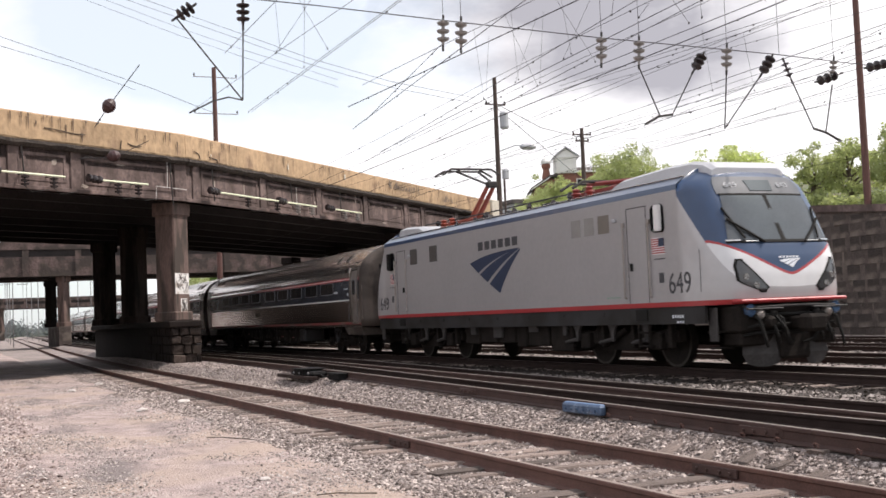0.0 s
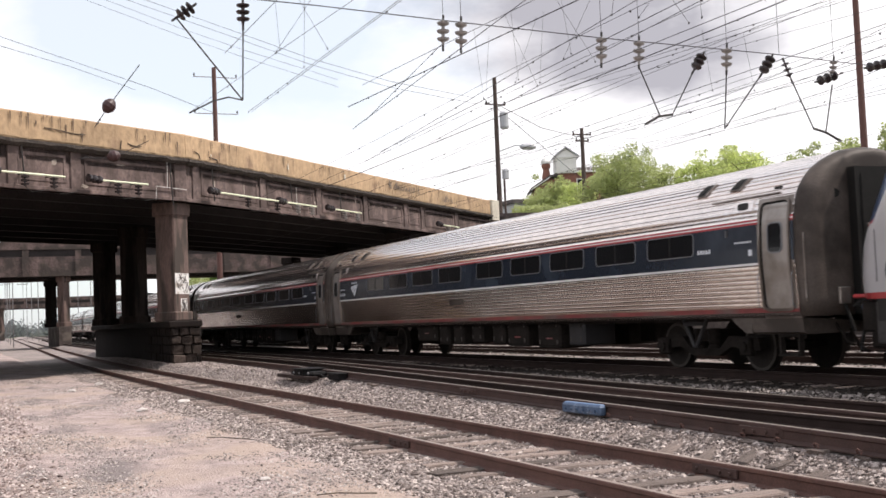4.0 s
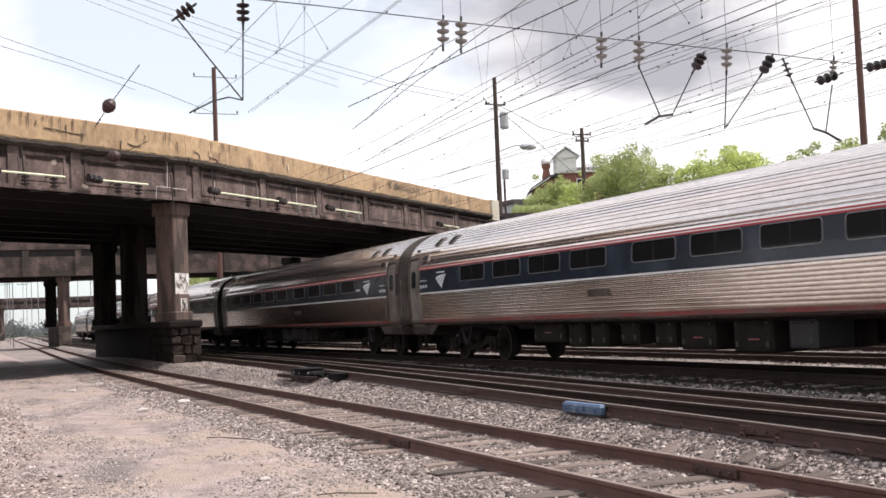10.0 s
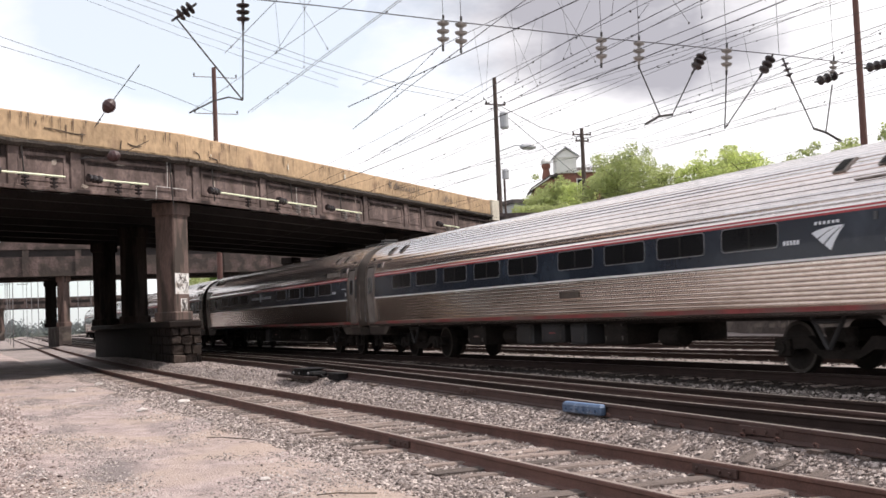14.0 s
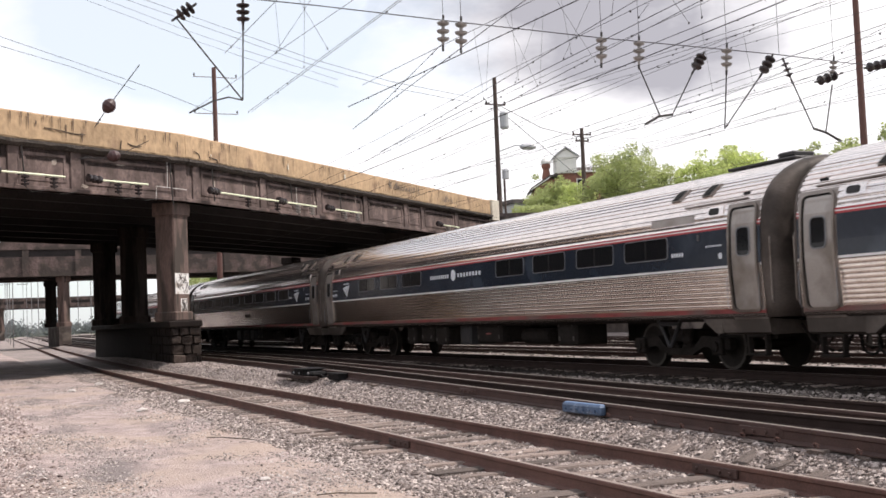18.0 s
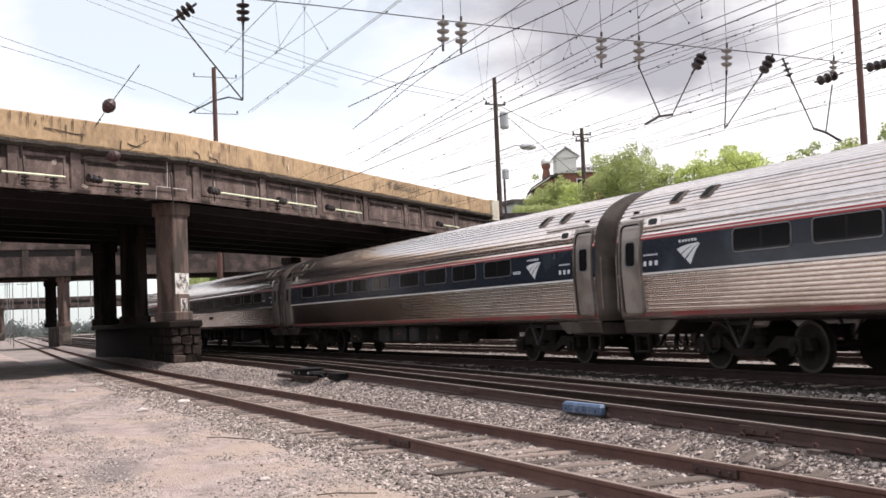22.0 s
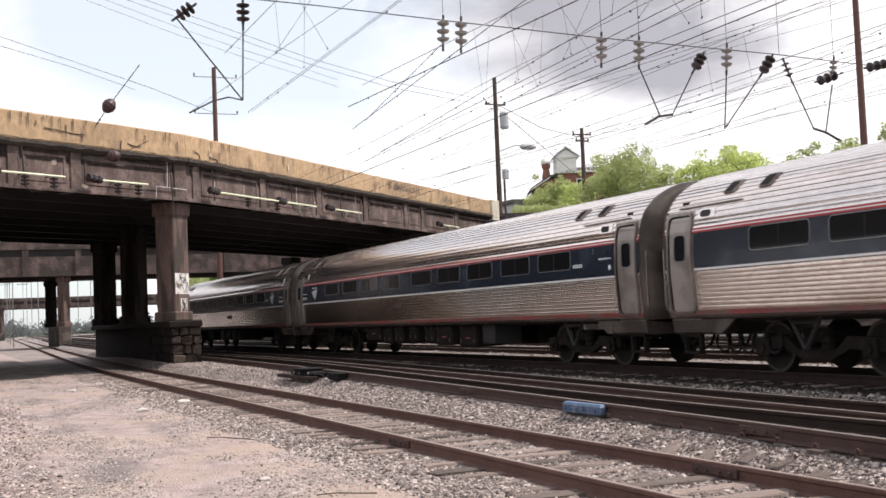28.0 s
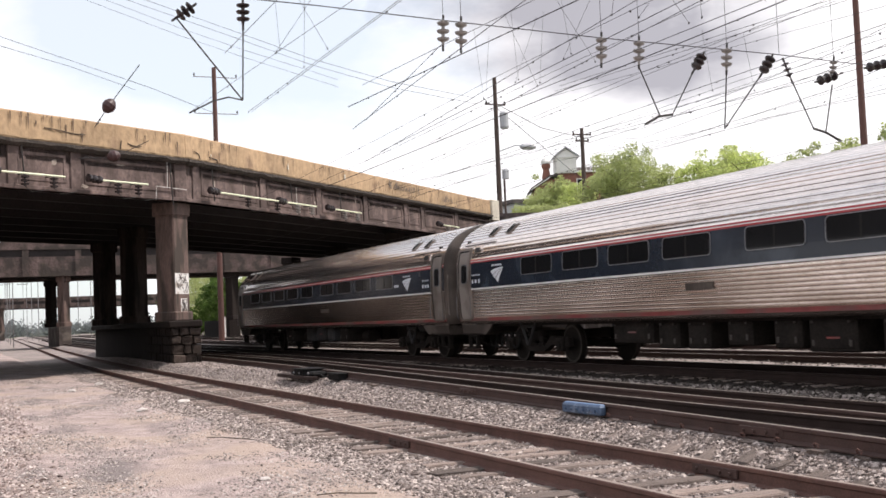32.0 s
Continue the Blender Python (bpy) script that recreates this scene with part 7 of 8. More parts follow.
for xx, yy, hh in [(x_, f_(x_), 13.0 + (k_ % 3)) for k_, x_ in enumerate(range(-150, -300, -36)) for f_ in (lambda x: y_siding(x) - 2.5, lambda x: y_siding(x) + 1.55, lambda x: y_main(x) + 2.07, lambda x: y_main(x) + 10.4)]:
    pole("distant grey catenary pole beside the curving line", xx, yy, -0.5, hh, 0.06, GALVANISED, ((hh - 1.2, -1.2, 1.2),))


# ---- trees and bushes ----
def crown(rs, centres, count, leaf):
    """Leaf quads gathered in clumps round the given centres (x, y, z, radius)."""
    vs, fs = [], []
    cs = np.array(centres)
    pick = rs.choice(len(cs), count, p=cs[:, 3] ** 2 / (cs[:, 3] ** 2).sum())
    d = rs.normal(size=(count, 3))
    d /= np.linalg.norm(d, axis=1)[:, None]
    rad = rs.uniform(0.45, 1.0, count) ** 0.5 * (1 + 0.22 * rs.normal(size=count))
    c = cs[pick, :3] + d * (cs[pick, 3] * rad)[:, None] * np.array([1, 1, 0.8])
    a = rs.normal(size=(count, 3))
    a /= np.linalg.norm(a, axis=1)[:, None]
    b = np.cross(a, rs.normal(size=(count, 3)))
    b /= np.linalg.norm(b, axis=1)[:, None]
    s = leaf * rs.uniform(0.6, 1.35, count)[:, None]
    quad = np.stack([c - a * s, c - b * s * 0.55, c + a * s, c + b * s * 0.55], 1)
    return quad.reshape(-1, 3).tolist(), (np.arange(count * 4).reshape(-1, 4)).tolist()


def tree(name, label, x, y, height, spread_, clumps, leaves, leaf, mat, seed, trunk=0.16, bare=0.25, sparse=1.0):
    rs = np.random.RandomState(seed)
    z0 = ground_z(x, y) - 0.25
    t = thing(name, label, "tree" if name == "tree" else "bush", "trees above the wall")
    bm = bmesh.new()
    top = Vector((x + rs.uniform(-0.4, 0.4), y, z0 + height * 0.8))
    base = Vector((x, y, z0))
    mid_ = base.lerp(top, 0.5) + Vector((rs.uniform(-0.3, 0.3), 0, 0))
    rod(bm, base, mid_, trunk, 9, trunk * 0.7)
    rod(bm, mid_, top, trunk * 0.7, 8, trunk * 0.2)
    centres = []
    for i in range(clumps):
        f = bare + (1 - bare) * (i + 0.5) / clumps
        a = i * 2.4 + rs.uniform(-0.4, 0.4)
        w = spread_ * (0.35 + 0.65 * math.sin(math.pi * min(f * 0.9 + 0.05, 1))) * rs.uniform(0.35, 1.0)
        c = Vector((x + w * math.cos(a), y + w * 0.8 * math.sin(a), z0 + height * f * rs.uniform(0.93, 1.05)))
        j = base.lerp(top, min(f * 0.75, 0.9))
        rod(bm, j, c, trunk * 0.28, 5, trunk * 0.07)
        for _ in range(2):
            e = c + Vector(rs.normal(size=3)) * spread_ * 0.2
            rod(bm, c, e, trunk * 0.08, 4, trunk * 0.03)
            centres.append((e.x, e.y, e.z, spread_ * 0.15 * sparse))
        centres.append((c.x, c.y, c.z, spread_ * rs.uniform(0.20, 0.32) * sparse))
    part("trunk", bm, BARK, t)
    vs, fs = crown(rs, centres, int(leaves * 1.7), leaf * 0.74)
    raw("crown", vs, fs, mat, t)
    return t


tree("tree", "leafy spring-green tree behind the retaining wall", -70.8, 45.0, 3.6, 3.0, 22, 7000, 0.12, LEAF, 1)
tree("tree", "smaller leafy tree with thin upper branches", -66.6, 45.5, 2.4, 2.2, 14, 2600, 0.11, LEAF, 2)
tree("tree", "low leafy tree growing behind the retaining wall", -74.8, 45.5, 2.6, 2.2, 14, 2600, 0.12, LEAF, 13)
tree("tree", "bright yellow-green tree in fresh leaf", -57.6, 42.5, 2.7, 2.3, 18, 4200, 0.11, LEAF_YELLOW, 3)
tree("tree", "bright yellow-green tree in fresh leaf", -53.6, 42.0, 3.0, 2.3, 18, 4200, 0.11, LEAF_YELLOW, 4)
tree("tree", "thin yellow-green sapling with scattered leaves", -54.6, 41.6, 3.8, 0.9, 9, 500, 0.10, LEAF_YELLOW, 5, 0.06)
tree("bush", "low yellow-green growth along the wall top", -48.6, 40.0, 1.5, 1.3, 10, 1400, 0.10, LEAF_YELLOW, 15, 0.06)
tree("tree", "leafy tree on top of the retaining wall", -43.2, 37.8, 2.4, 1.6, 14, 3000, 0.10, LEAF, 6)
tree("tree", "leafy tree on top of the retaining wall", -40.6, 37.8, 2.9, 1.7, 16, 3600, 0.10, LEAF, 16)
tree("tree", "tall leafy tree on top of the retaining wall", -37.6, 38.0, 3.4, 1.7, 18, 4200, 0.10, LEAF, 7)
tree("tree", "tall leafy tree on top of the retaining wall", -34.4, 37.4, 4.3, 1.9, 22, 5600, 0.10, LEAF, 8)
tree("bush", "dense green bush in front of the brick house", -106.4, 57.5, 2.9, 2.6, 16, 4200, 0.15, LEAF, 9, 0.1, 0.1)
tree("bush", "dense green bush in front of the brick house", -101.6, 57.0, 3.4, 2.5, 18, 4600, 0.15, LEAF, 10, 0.1, 0.1)
tree("bush", "low olive-green bush beside the utility pole", -96.6, 56.0, 2.6, 2.0, 14, 2400, 0.14, LEAF_YELLOW, 11, 0.1, 0.1)
# green bank seen below the bridge
for i, (xx, yy, hh, ss) in enumerate(((-158, 35.5, 7.5, 3.4), (-165, 41, 9.0, 4.0), (-172, 37, 7.5, 3.6), (-150, 43, 8.0, 3.4), (-181, 40, 10, 4.5), (-195, 38.5, 9.5, 4.5), (-176, 34.5, 3.2, 2.4), (-205, 42, 11, 5.5), (-215, 40.5, 10, 5.0))):
    tree("bush", "wild green growth on the bank below the bridge", xx, yy, hh, ss, 14, 3200, 0.24, LEAF if i % 2 else LEAF_DARK, 30 + i, 0.1, 0.05)
# low weeds along the wall top
rs = np.random.RandomState(77)
cs = [(x, wall_y(x) + 1.6 + rs.uniform(0, 1.2), ground_z(x, wall_y(x) + 2.0) + 0.25, rs.uniform(0.25, 0.6)) for x in np.arange(-82, -27, 0.7)]
vs, fs = crown(rs, cs, 14000, 0.09)
tagged(raw("undergrowth", vs, fs, LEAF), "low green weeds and creepers along the wall top", "undergrowth", kind="stuff")
# tree line far down the line, its haze painted into blue-grey leaves
FAR = leaf_material("haze_grey_foliage", (0.16, 0.175, 0.20))
cs = [(-430 + 20 * math.sin(y), y, rs.uniform(0.0, 3.0), rs.uniform(2.5, 4.5)) for y in np.arange(-90, 140, 2.6)]
vs, fs = crown(rs, cs, 26000, 0.6)
tagged(raw("far_woods", vs, fs, FAR), "blue-grey woods beyond the yard, haze painted into leaf colour", "woods", kind="stuff")

# ---- brick house on the hill ----
HOUSE_AT = pose(-130.6, 74.0, 0, 0, 0, 66.8)
house = thing("house", "brick house with a white gabled dormer above the trees", "house", m=HOUSE_AT)
bm = bmesh.new()
box(bm, -0.9, 8.2, 0.0, 9.0, 8.0, 19.1)
part("wall", bm, BRICKWALL, house)
bm = bmesh.new()
v = [bm.verts.new(p_) for p_ in ((-1.2, -0.3, 19.1), (8.5, -0.3, 19.1), (8.5, 9.3, 19.1), (-1.2, 9.3, 19.1), (0.2, 1.0, 19.75), (7.1, 1.0, 19.75), (7.1, 7.9, 19.75), (0.2, 7.9, 19.75))]
for f in ((0, 1, 5, 4), (1, 2, 6, 5), (2, 3, 7, 6), (3, 0, 4, 7), (4, 5, 6, 7), (3, 2, 1, 0)):
    bm.faces.new([v[i] for i in f])
roof = part("roof", fix(bm), ROOFING, house)
bm = bmesh.new()
box(bm, -1.25, 8.55, -0.36, -0.30, 18.92, 19.16, 0.02)
part("cornice", bm, SIDING, house)
# side wing with a low gable and overhanging eaves
bm = bmesh.new()
extrude(bm, [(-4.0, 8.0), (-0.9, 8.0), (-0.9, 18.3), (-2.0, 18.3), (-4.0, 17.2)], 0.4, 7.0, "y")
part("wing_wall", fix(bm), BRICKWALL, house)
bm = bmesh.new()
extrude(bm, [(-4.5, 16.95), (-1.9, 18.55), (-0.92, 18.62), (-0.92, 18.86), (-2.0, 18.80), (-4.5, 17.22)], -0.2, 7.6, "y")
part("wing_roof", fix(bm), ROOFING, house)
bm = bmesh.new()
extrude(bm, [(-4.55, 16.88), (-1.9, 18.50), (-1.9, 18.62), (-4.55, 17.02)], -0.28, -0.20, "y")
part("bargeboard", fix(bm), SIDING, house)
bm = bmesh.new()
extrude(bm, [(-1.15, 19.1), (1.45, 19.1), (1.45, 21.15), (0.12, 22.1), (-1.15, 21.15)], -0.45, 4.0, "y")
dormer = part("dormer", fix(bm), SIDING, house, "white clapboard gable")
bm = bmesh.new()
extrude(bm, [(-1.55, 20.95), (0.12, 22.2), (1.85, 20.95), (1.85, 21.10), (0.12, 22.36), (-1.55, 21.10)], -0.75, 4.2, "y")
part("dormer_roof", fix(bm), ROOFGREY, dormer)
for z in np.arange(19.25, 21.1, 0.22):
    bm = bmesh.new()
    box(bm, -1.13, 1.43, -0.49, -0.44, z, z + 0.03)
    part("clapboard", bm, SIDING, dormer)
bm = bmesh.new()
box(bm, -1.5, 1.8, -0.62, -0.44, 20.92, 21.04, 0.01)
part("gable_band", bm, SIDING, dormer)
bm = bmesh.new()
lathe(bm, (-2.35, 1.2, 18.4), (-2.35, 1.2, 20.4), [(0, 0.62), (0.5, 0.46), (0.62, 0.42), (0.8, 0.60), (0.9, 0.60), (1, 0.5)], 10)
part("chimney", fix(bm), BRICKWALL, roof)
bm = bmesh.new()
lathe(bm, (-2.35, 1.2, 20.4), (-2.35, 1.2, 21.4), [(0, 0.66), (0.3, 0.70), (0.7, 0.48), (0.85, 0.2), (1, 0.05)], 12)
part("chimney_cap", fix(bm), SIDING, roof)
for x in (1.4, 3.1, 4.8, 6.5):
    bm = bmesh.new()
    box(bm, x, x + 1.0, -0.06, 0.05, 16.2, 18.2)
    w = part("window", bm, SIDING, house)
    bm = bmesh.new()
    box(bm, x + 0.12, x + 0.88, -0.09, -0.05, 16.32, 18.08)
    part("pane", bm, TINTED, w)
for k in range(9):
    bm = bmesh.new()
    rod(bm, (2.2 + k * 0.55, -0.1, 19.16), (2.2 + k * 0.55, -0.1, 19.85), 0.035, 6)
    part("baluster", bm, SIDING, roof)
bm = bmesh.new()
box(bm, 2.1, 6.8, -0.16, -0.04, 19.82, 19.92, 0.01)
part("roof_rail", bm, SIDING, roof)
shed = thing("garage", "low grey building with a flat roof beyond the bridge end", "building")
bm = bmesh.new()
box(bm, -128.0, -114.0, 58.0, 64.0, 8.0, 13.3)
part("wall", bm, ROOFGREY, shed)
bm = bmesh.new()
box(bm, -128.4, -113.6, 57.6, 64.4, 13.3, 13.7)
part("roof", bm, ROOFING, shed)


# ---- overhead line ----
SPAN_X = -25.0
DISC = [(0, 0.025), (0.06, 0.035), (0.10, 0.15), (0.17, 0.135), (0.24, 0.04), (0.36, 0.04), (0.40, 0.155), (0.47, 0.14), (0.54, 0.04), (0.66, 0.04), (0.70, 0.15), (0.78, 0.13), (0.84, 0.04), (1, 0.025)]


def insulator(y0, z0, y1, z1, mat, label, x=SPAN_X, fat=1.0):
    t = thing("insulator", label, "insulator", "catenary insulators")
    a, b = Vector((x, y0, z0)), Vector((x, y1, z1))
    bm = bmesh.new()
    lathe(bm, a, b, [(f, r * fat) for f, r in DISC], 14)
    part("disc_string", fix(bm), mat, t)
    for p_, q_ in ((a, a + (a - b).normalized() * 0.12), (b, b + (b - a).normalized() * 0.12)):
        bm = bmesh.new()
        rod(bm, p_, q_, 0.03, 6)
        part("fitting", bm, STEELWORK, t)
    return t


for q in ((5.05, 8.22, 4.70, 7.95), (6.18, 8.39, 6.17, 7.88), (18.47, 7.83, 18.17, 7.41), (20.73, 7.89, 20.36, 7.40)):
    insulator(*q, PORCELAIN_BROWN, "dark brown porcelain disc insulator in the overhead wires")
for q in ((11.03, 8.30, 11.0, 7.67), (11.50, 8.30, 11.47, 7.64), (15.40, 8.15, 15.36, 7.47), (16.52, 8.12, 16.48, 7.48), (19.27, 8.07, 19.22, 7.46)):
    insulator(*q, PORCELAIN_PALE, "dusty pale porcelain disc insulator hanging from the span wire")
insulator(21.16, 7.78, 21.36, 7.32, PORCELAIN_BROWN, "slim brown insulator on a steady arm", fat=0.7)
insulator(22.89, 7.90, 22.81, 7.46, PORCELAIN_PALE, "dusty pale porcelain disc insulator hanging from the span wire", fat=0.7)
insulator(22.30, 7.30, 23.08, 7.54, PORCELAIN_BROWN, "dark ribbed insulator lying level in the wires", fat=0.95)
insulator(24.10, 7.76, 24.95, 7.95, PORCELAIN_BROWN, "dark ribbed insulator lying level in the wires", fat=0.95)


def arm(pts, r=0.018, x=SPAN_X):
    bm = bmesh.new()
    chain(bm, [(x, y, z) for y, z in pts], r, 6)
    return tagged(mesh_object("steady_arm", bm, STEELWORK), "thin steel steady arm of the overhead line", "wire support", "steady arms")


for a in (((4.70, 7.95), (6.11, 6.19)), ((6.17, 7.88), (6.11, 6.19)), ((6.11, 6.19), (5.80, 6.25), (5.45, 6.15), (4.92, 5.87)), ((16.48, 7.41), (17.04, 6.18)),
          ((18.17, 7.41), (17.43, 6.22)), ((19.22, 7.46), (19.06, 5.89)), ((20.36, 7.40), (19.06, 5.89)), ((21.36, 7.32), (22.04, 5.97)), ((22.79, 7.22), (22.47, 5.91))):
    arm(a)
for a in (((17.43, 6.22), (16.99, 6.15), (16.58, 5.94)), ((22.04, 5.97), (22.47, 5.87), (22.97, 5.64))):
    arm(a, 0.035)


clamp_bm = bmesh.new()
box(clamp_bm, -0.022, 0.022, -0.012, 0.012, -0.036, 0.012, 0.004)
CLAMP = bpy.data.meshes.new("clamp")
clamp_bm.to_mesh(CLAMP)
clamp_bm.free()
CLAMP.materials.append(STEELWORK)


def wire(pts, r=0.009, label="thin dark overhead wire above the tracks", nubs=0, seed=0):
    bm = bmesh.new()
    chain(bm, pts, r, 4)
    w = tagged(mesh_object("overhead_wire", bm, WIRE), label, "wire", "overhead wires")
    rnd_ = random.Random(seed)
    for _ in range(nubs):
        i = rnd_.randrange(len(pts) - 1)
        p_ = Vector(pts[i]).lerp(Vector(pts[i + 1]), rnd_.random())
        share("clamp", CLAMP, w, Matrix.Translation(p_))
    return w


def sagging(y0, z0, x0=-140.0, x1=4.0, y1=None, sag=0.5, z1=None, r=0.011, n=40, nubs=0, seed=0, follow=True):
    """A wire along the line; it dips between supports every 50 m and bends with the track."""
    out = []
    for i in range(n + 1):
        x = x0 + (x1 - x0) * i / n
        f = ((x - SPAN_X) / 48.0) % 1.0
        dy = bend(x, -50, 1500) if follow else 0
        out.append((x, y0 + ((y1 if y1 is not None else y0) - y0) * i / n + dy, z0 + ((z1 if z1 is not None else z0) - z0) * i / n - sag * 4 * f * (1 - f)))
    return wire(out, r, nubs=nubs, seed=seed), out


def along_line(a, slope_y, slope_z, x1=-56.0, x0=-6.0, r=0.010, nubs=6, seed=0, sag=0.0):
    """A taut wire through the point a, with its sideways and upward drift for each metre along the line."""
    a = Vector(a)
    pts = []
    for i in range(13):
        x = x0 + (x1 - x0) * i / 12
        u = i / 12
        pts.append((x, a.y + slope_y * (x - a.x), a.z + slope_z * (x - a.x) - sag * 4 * u * (1 - u)))
    return wire(pts, r, nubs=nubs, seed=seed)


# contact wires of the farther tracks, bending with the line
for k, (contact, cz) in enumerate(((16.6, 5.92), (19.06, 5.85), (22.9, 5.62), (27.0, 5.8))):
    sagging(contact, cz, sag=0.06, r=0.006, nubs=8, seed=k)
# messengers and feeders over the near tracks
along_line((-19.3, 16.5, 7.64), 0.0, 0.004, r=0.014, seed=1, nubs=10)
along_line((-19.7, 16.2, 7.73), -0.014, -0.012, -34.0, r=0.010, seed=2)
along_line((-20.6, 13.6, 7.78), 0.0, 0.059, -38.0, r=0.008, seed=3)
along_line((-21.4, 14.9, 7.89), 0.0, 0.026, -40.0, r=0.010, seed=4, nubs=10)
along_line((-21.8, 15.2, 7.80), 0.0, 0.048, -36.0, r=0.008, seed=5, nubs=8)
along_line((-19.6, 11.6, 7.38), 0.11, 0.019, -30.4, r=0.012, seed=6)
along_line((-20.0, 10.8, 7.42), 0.049, -0.010, -29.0, r=0.007, seed=7)
along_line((-21.6, 21.5, 8.01), 0.0, 0.008, -50.0, r=0.010, seed=8)
along_line((-20.9, 19.2, 8.27), 0.0, -0.043, -34.0, r=0.007, seed=9)
along_line((-20.2, 19.0, 8.05), 0.0, -0.043, -34.0, r=0.007, seed=10)
along_line((-24.1, 24.0, 9.29), 0.0, -0.060, -44.0, r=0.007, seed=11)
along_line((-23.2, 23.0, 7.89), 0.0, -0.012, -62.0, r=0.009, seed=12)
along_line((-23.7, 23.5, 7.61), 0.0, -0.028, -62.0, r=0.009, seed=13)
along_line((-27.3, 27.0, 7.59), 0.0, -0.038, -62.0, r=0.008, seed=14)
along_line((-21.9, 8.6, 7.72), 0.0, 0.0, -34.5, r=0.006, seed=15)
along_line((-21.7, 8.7, 7.75), 0.0, 0.002, -34.5, r=0.006, seed=16)
along_line((-22.8, 8.0, 7.98), 0.027, -0.025, -38.0, r=0.006, seed=17)
along_line((-26.3, 11.2, 7.73), 0.048, 0.202, -30.6, -25.2, r=0.007, seed=18, nubs=2)
along_line((-25.5, 11.4, 7.56), 0.051, 0.112, -32.0, -12.0, r=0.009, seed=19, nubs=2)
along_line((-23.0, 6.4, 7.92), 0.051, 0.055, -27.0, r=0.007, seed=20, nubs=1)
# wires that fall from the span to their anchors on the bridge front
for k, (y, z) in enumerate(((12.6, 7.1), (14.2, 7.3), (15.8, 7.0), (17.4, 7.5), (19.6, 7.2), (21.4, 7.6), (24.2, 7.4), (26.6, 7.8))):
    xb = -46.4 - (y - 8.86) * 0.973 + 0.45
    wire([(-8.0, y, z + 0.15), (-25.0, y, z), (-25.0 * 0.55 + xb * 0.45, y, z - 0.25), (xb, y, 6.65 + 0.2 * (k % 3))], 0.0055, nubs=7, seed=60 + k)
# cross pull-offs from wire to wire
PULL = "slack pull-off wire between the overhead lines"
for p_, q_ in (((-21.5, 10.9, 7.53), (-27.6, 14.9, 7.40)), ((-21.2, 10.9, 7.49), (-28.7, 14.9, 7.80)), ((-21.2, 11.5, 7.43), (-28.9, 14.9, 7.76)), ((-20.9, 11.5, 7.47), (-28.0, 15.2, 7.58)),
               ((-20.5, 11.6, 7.61), (-27.0, 16.4, 8.01)), ((-21.5, 13.0, 7.98), (-26.1, 14.9, 7.82)), ((-20.3, 11.6, 7.56), (-25.7, 14.9, 7.86)), ((-22.6, 10.7, 7.43), (-28.3, 13.6, 7.13)),
               ((-22.9, 11.2, 7.40), (-28.2, 13.6, 6.99))):
    w_ = wire([p_, q_], 0.004, PULL)
    share("clamp", CLAMP, w_, Matrix.Translation(q_))
for p_, q_ in (((-28.9, 8.0, 9.63), (-28.6, 8.0, 8.26)), ((-26.4, 8.2, 8.98), (-28.9, 8.0, 8.29)), ((-27.4, 8.2, 9.23), (-26.5, 8.6, 7.84)), ((-27.6, 8.4, 9.32), (-28.5, 8.6, 7.82)),
               ((-21.5, 13.6, 8.03), (-21.6, 13.6, 7.73)), ((-22.2, 15.0, 8.24), (-22.5, 14.9, 7.99)), ((-22.7, 16.0, 8.52), (-22.8, 16.5, 8.03)), ((-21.9, 16.2, 8.31), (-22.0, 16.3, 7.95)),
               ((-24.2, 19.2, 8.26), (-28.6, 23.0, 7.78)), ((-22.3, 16.5, 7.72), (-30.7, 23.0, 8.19))):
    w_ = wire([p_, q_], 0.005, PULL)
    share("clamp", CLAMP, w_, Matrix.Translation(q_))
# span wires across the tracks, with hangers up to the head span
wire([(SPAN_X, y, z) for y, z in ((-4.0, 8.75), (6.19, 8.49), (7.89, 8.44), (11.12, 8.29), (15.32, 8.12), (20.83, 7.98), (24.79, 7.80), (34.0, 7.6))], 0.014, "taut span wire across the tracks")
wire([(SPAN_X, y, z) for y, z in ((-4.0, 12.6), (5.0, 11.2), (12.0, 10.5), (20.0, 10.4), (27.0, 11.2), (34.0, 12.6))], 0.014, "sagging head span wire across the tracks")
for y, z in ((6.18, 8.45), (11.03, 8.30), (11.50, 8.30), (15.40, 8.15), (16.52, 8.12), (19.27, 8.07), (21.0, 7.95), (22.89, 7.90)):
    wire([(SPAN_X, y, z), (SPAN_X, y, 10.9)], 0.007, "thin vertical hanger wire")
for k, X in enumerate((-98.0,)):
    wire([(X, y, z) for y, z in ((2.0, 9.6), (10.0, 8.7), (18.0, 8.4), (26.0, 8.6), (33.0, 9.4))], 0.014, "taut span wire across the tracks", 8, k)
    wire([(X, y, z) for y, z in ((2.0, 7.4), (10.0, 7.0), (18.0, 6.8), (26.0, 6.9), (33.0, 7.3))], 0.012, "taut span wire across the tracks", 12, k + 5)
# feeder pairs and road wires beyond the bridge
for off in (0.0, 0.5):
    wire([(-90.0, y, z + off) for y, z in ((4.0, 29.4), (13.2, 26.5), (20.6, 24.3), (27.7, 22.15), (34.6, 20.55), (42.6, 19.4))], 0.018, "twin feeder cable beyond the bridge", 3, 9)
    wire([(-90.0, y, z + off * 1.2) for y, z in ((2.0, 28.9), (10.1, 26.3), (16.8, 24.05), (22.1, 22.5), (30.0, 20.4))], 0.014, "slack cable beyond the bridge", 2, 11)
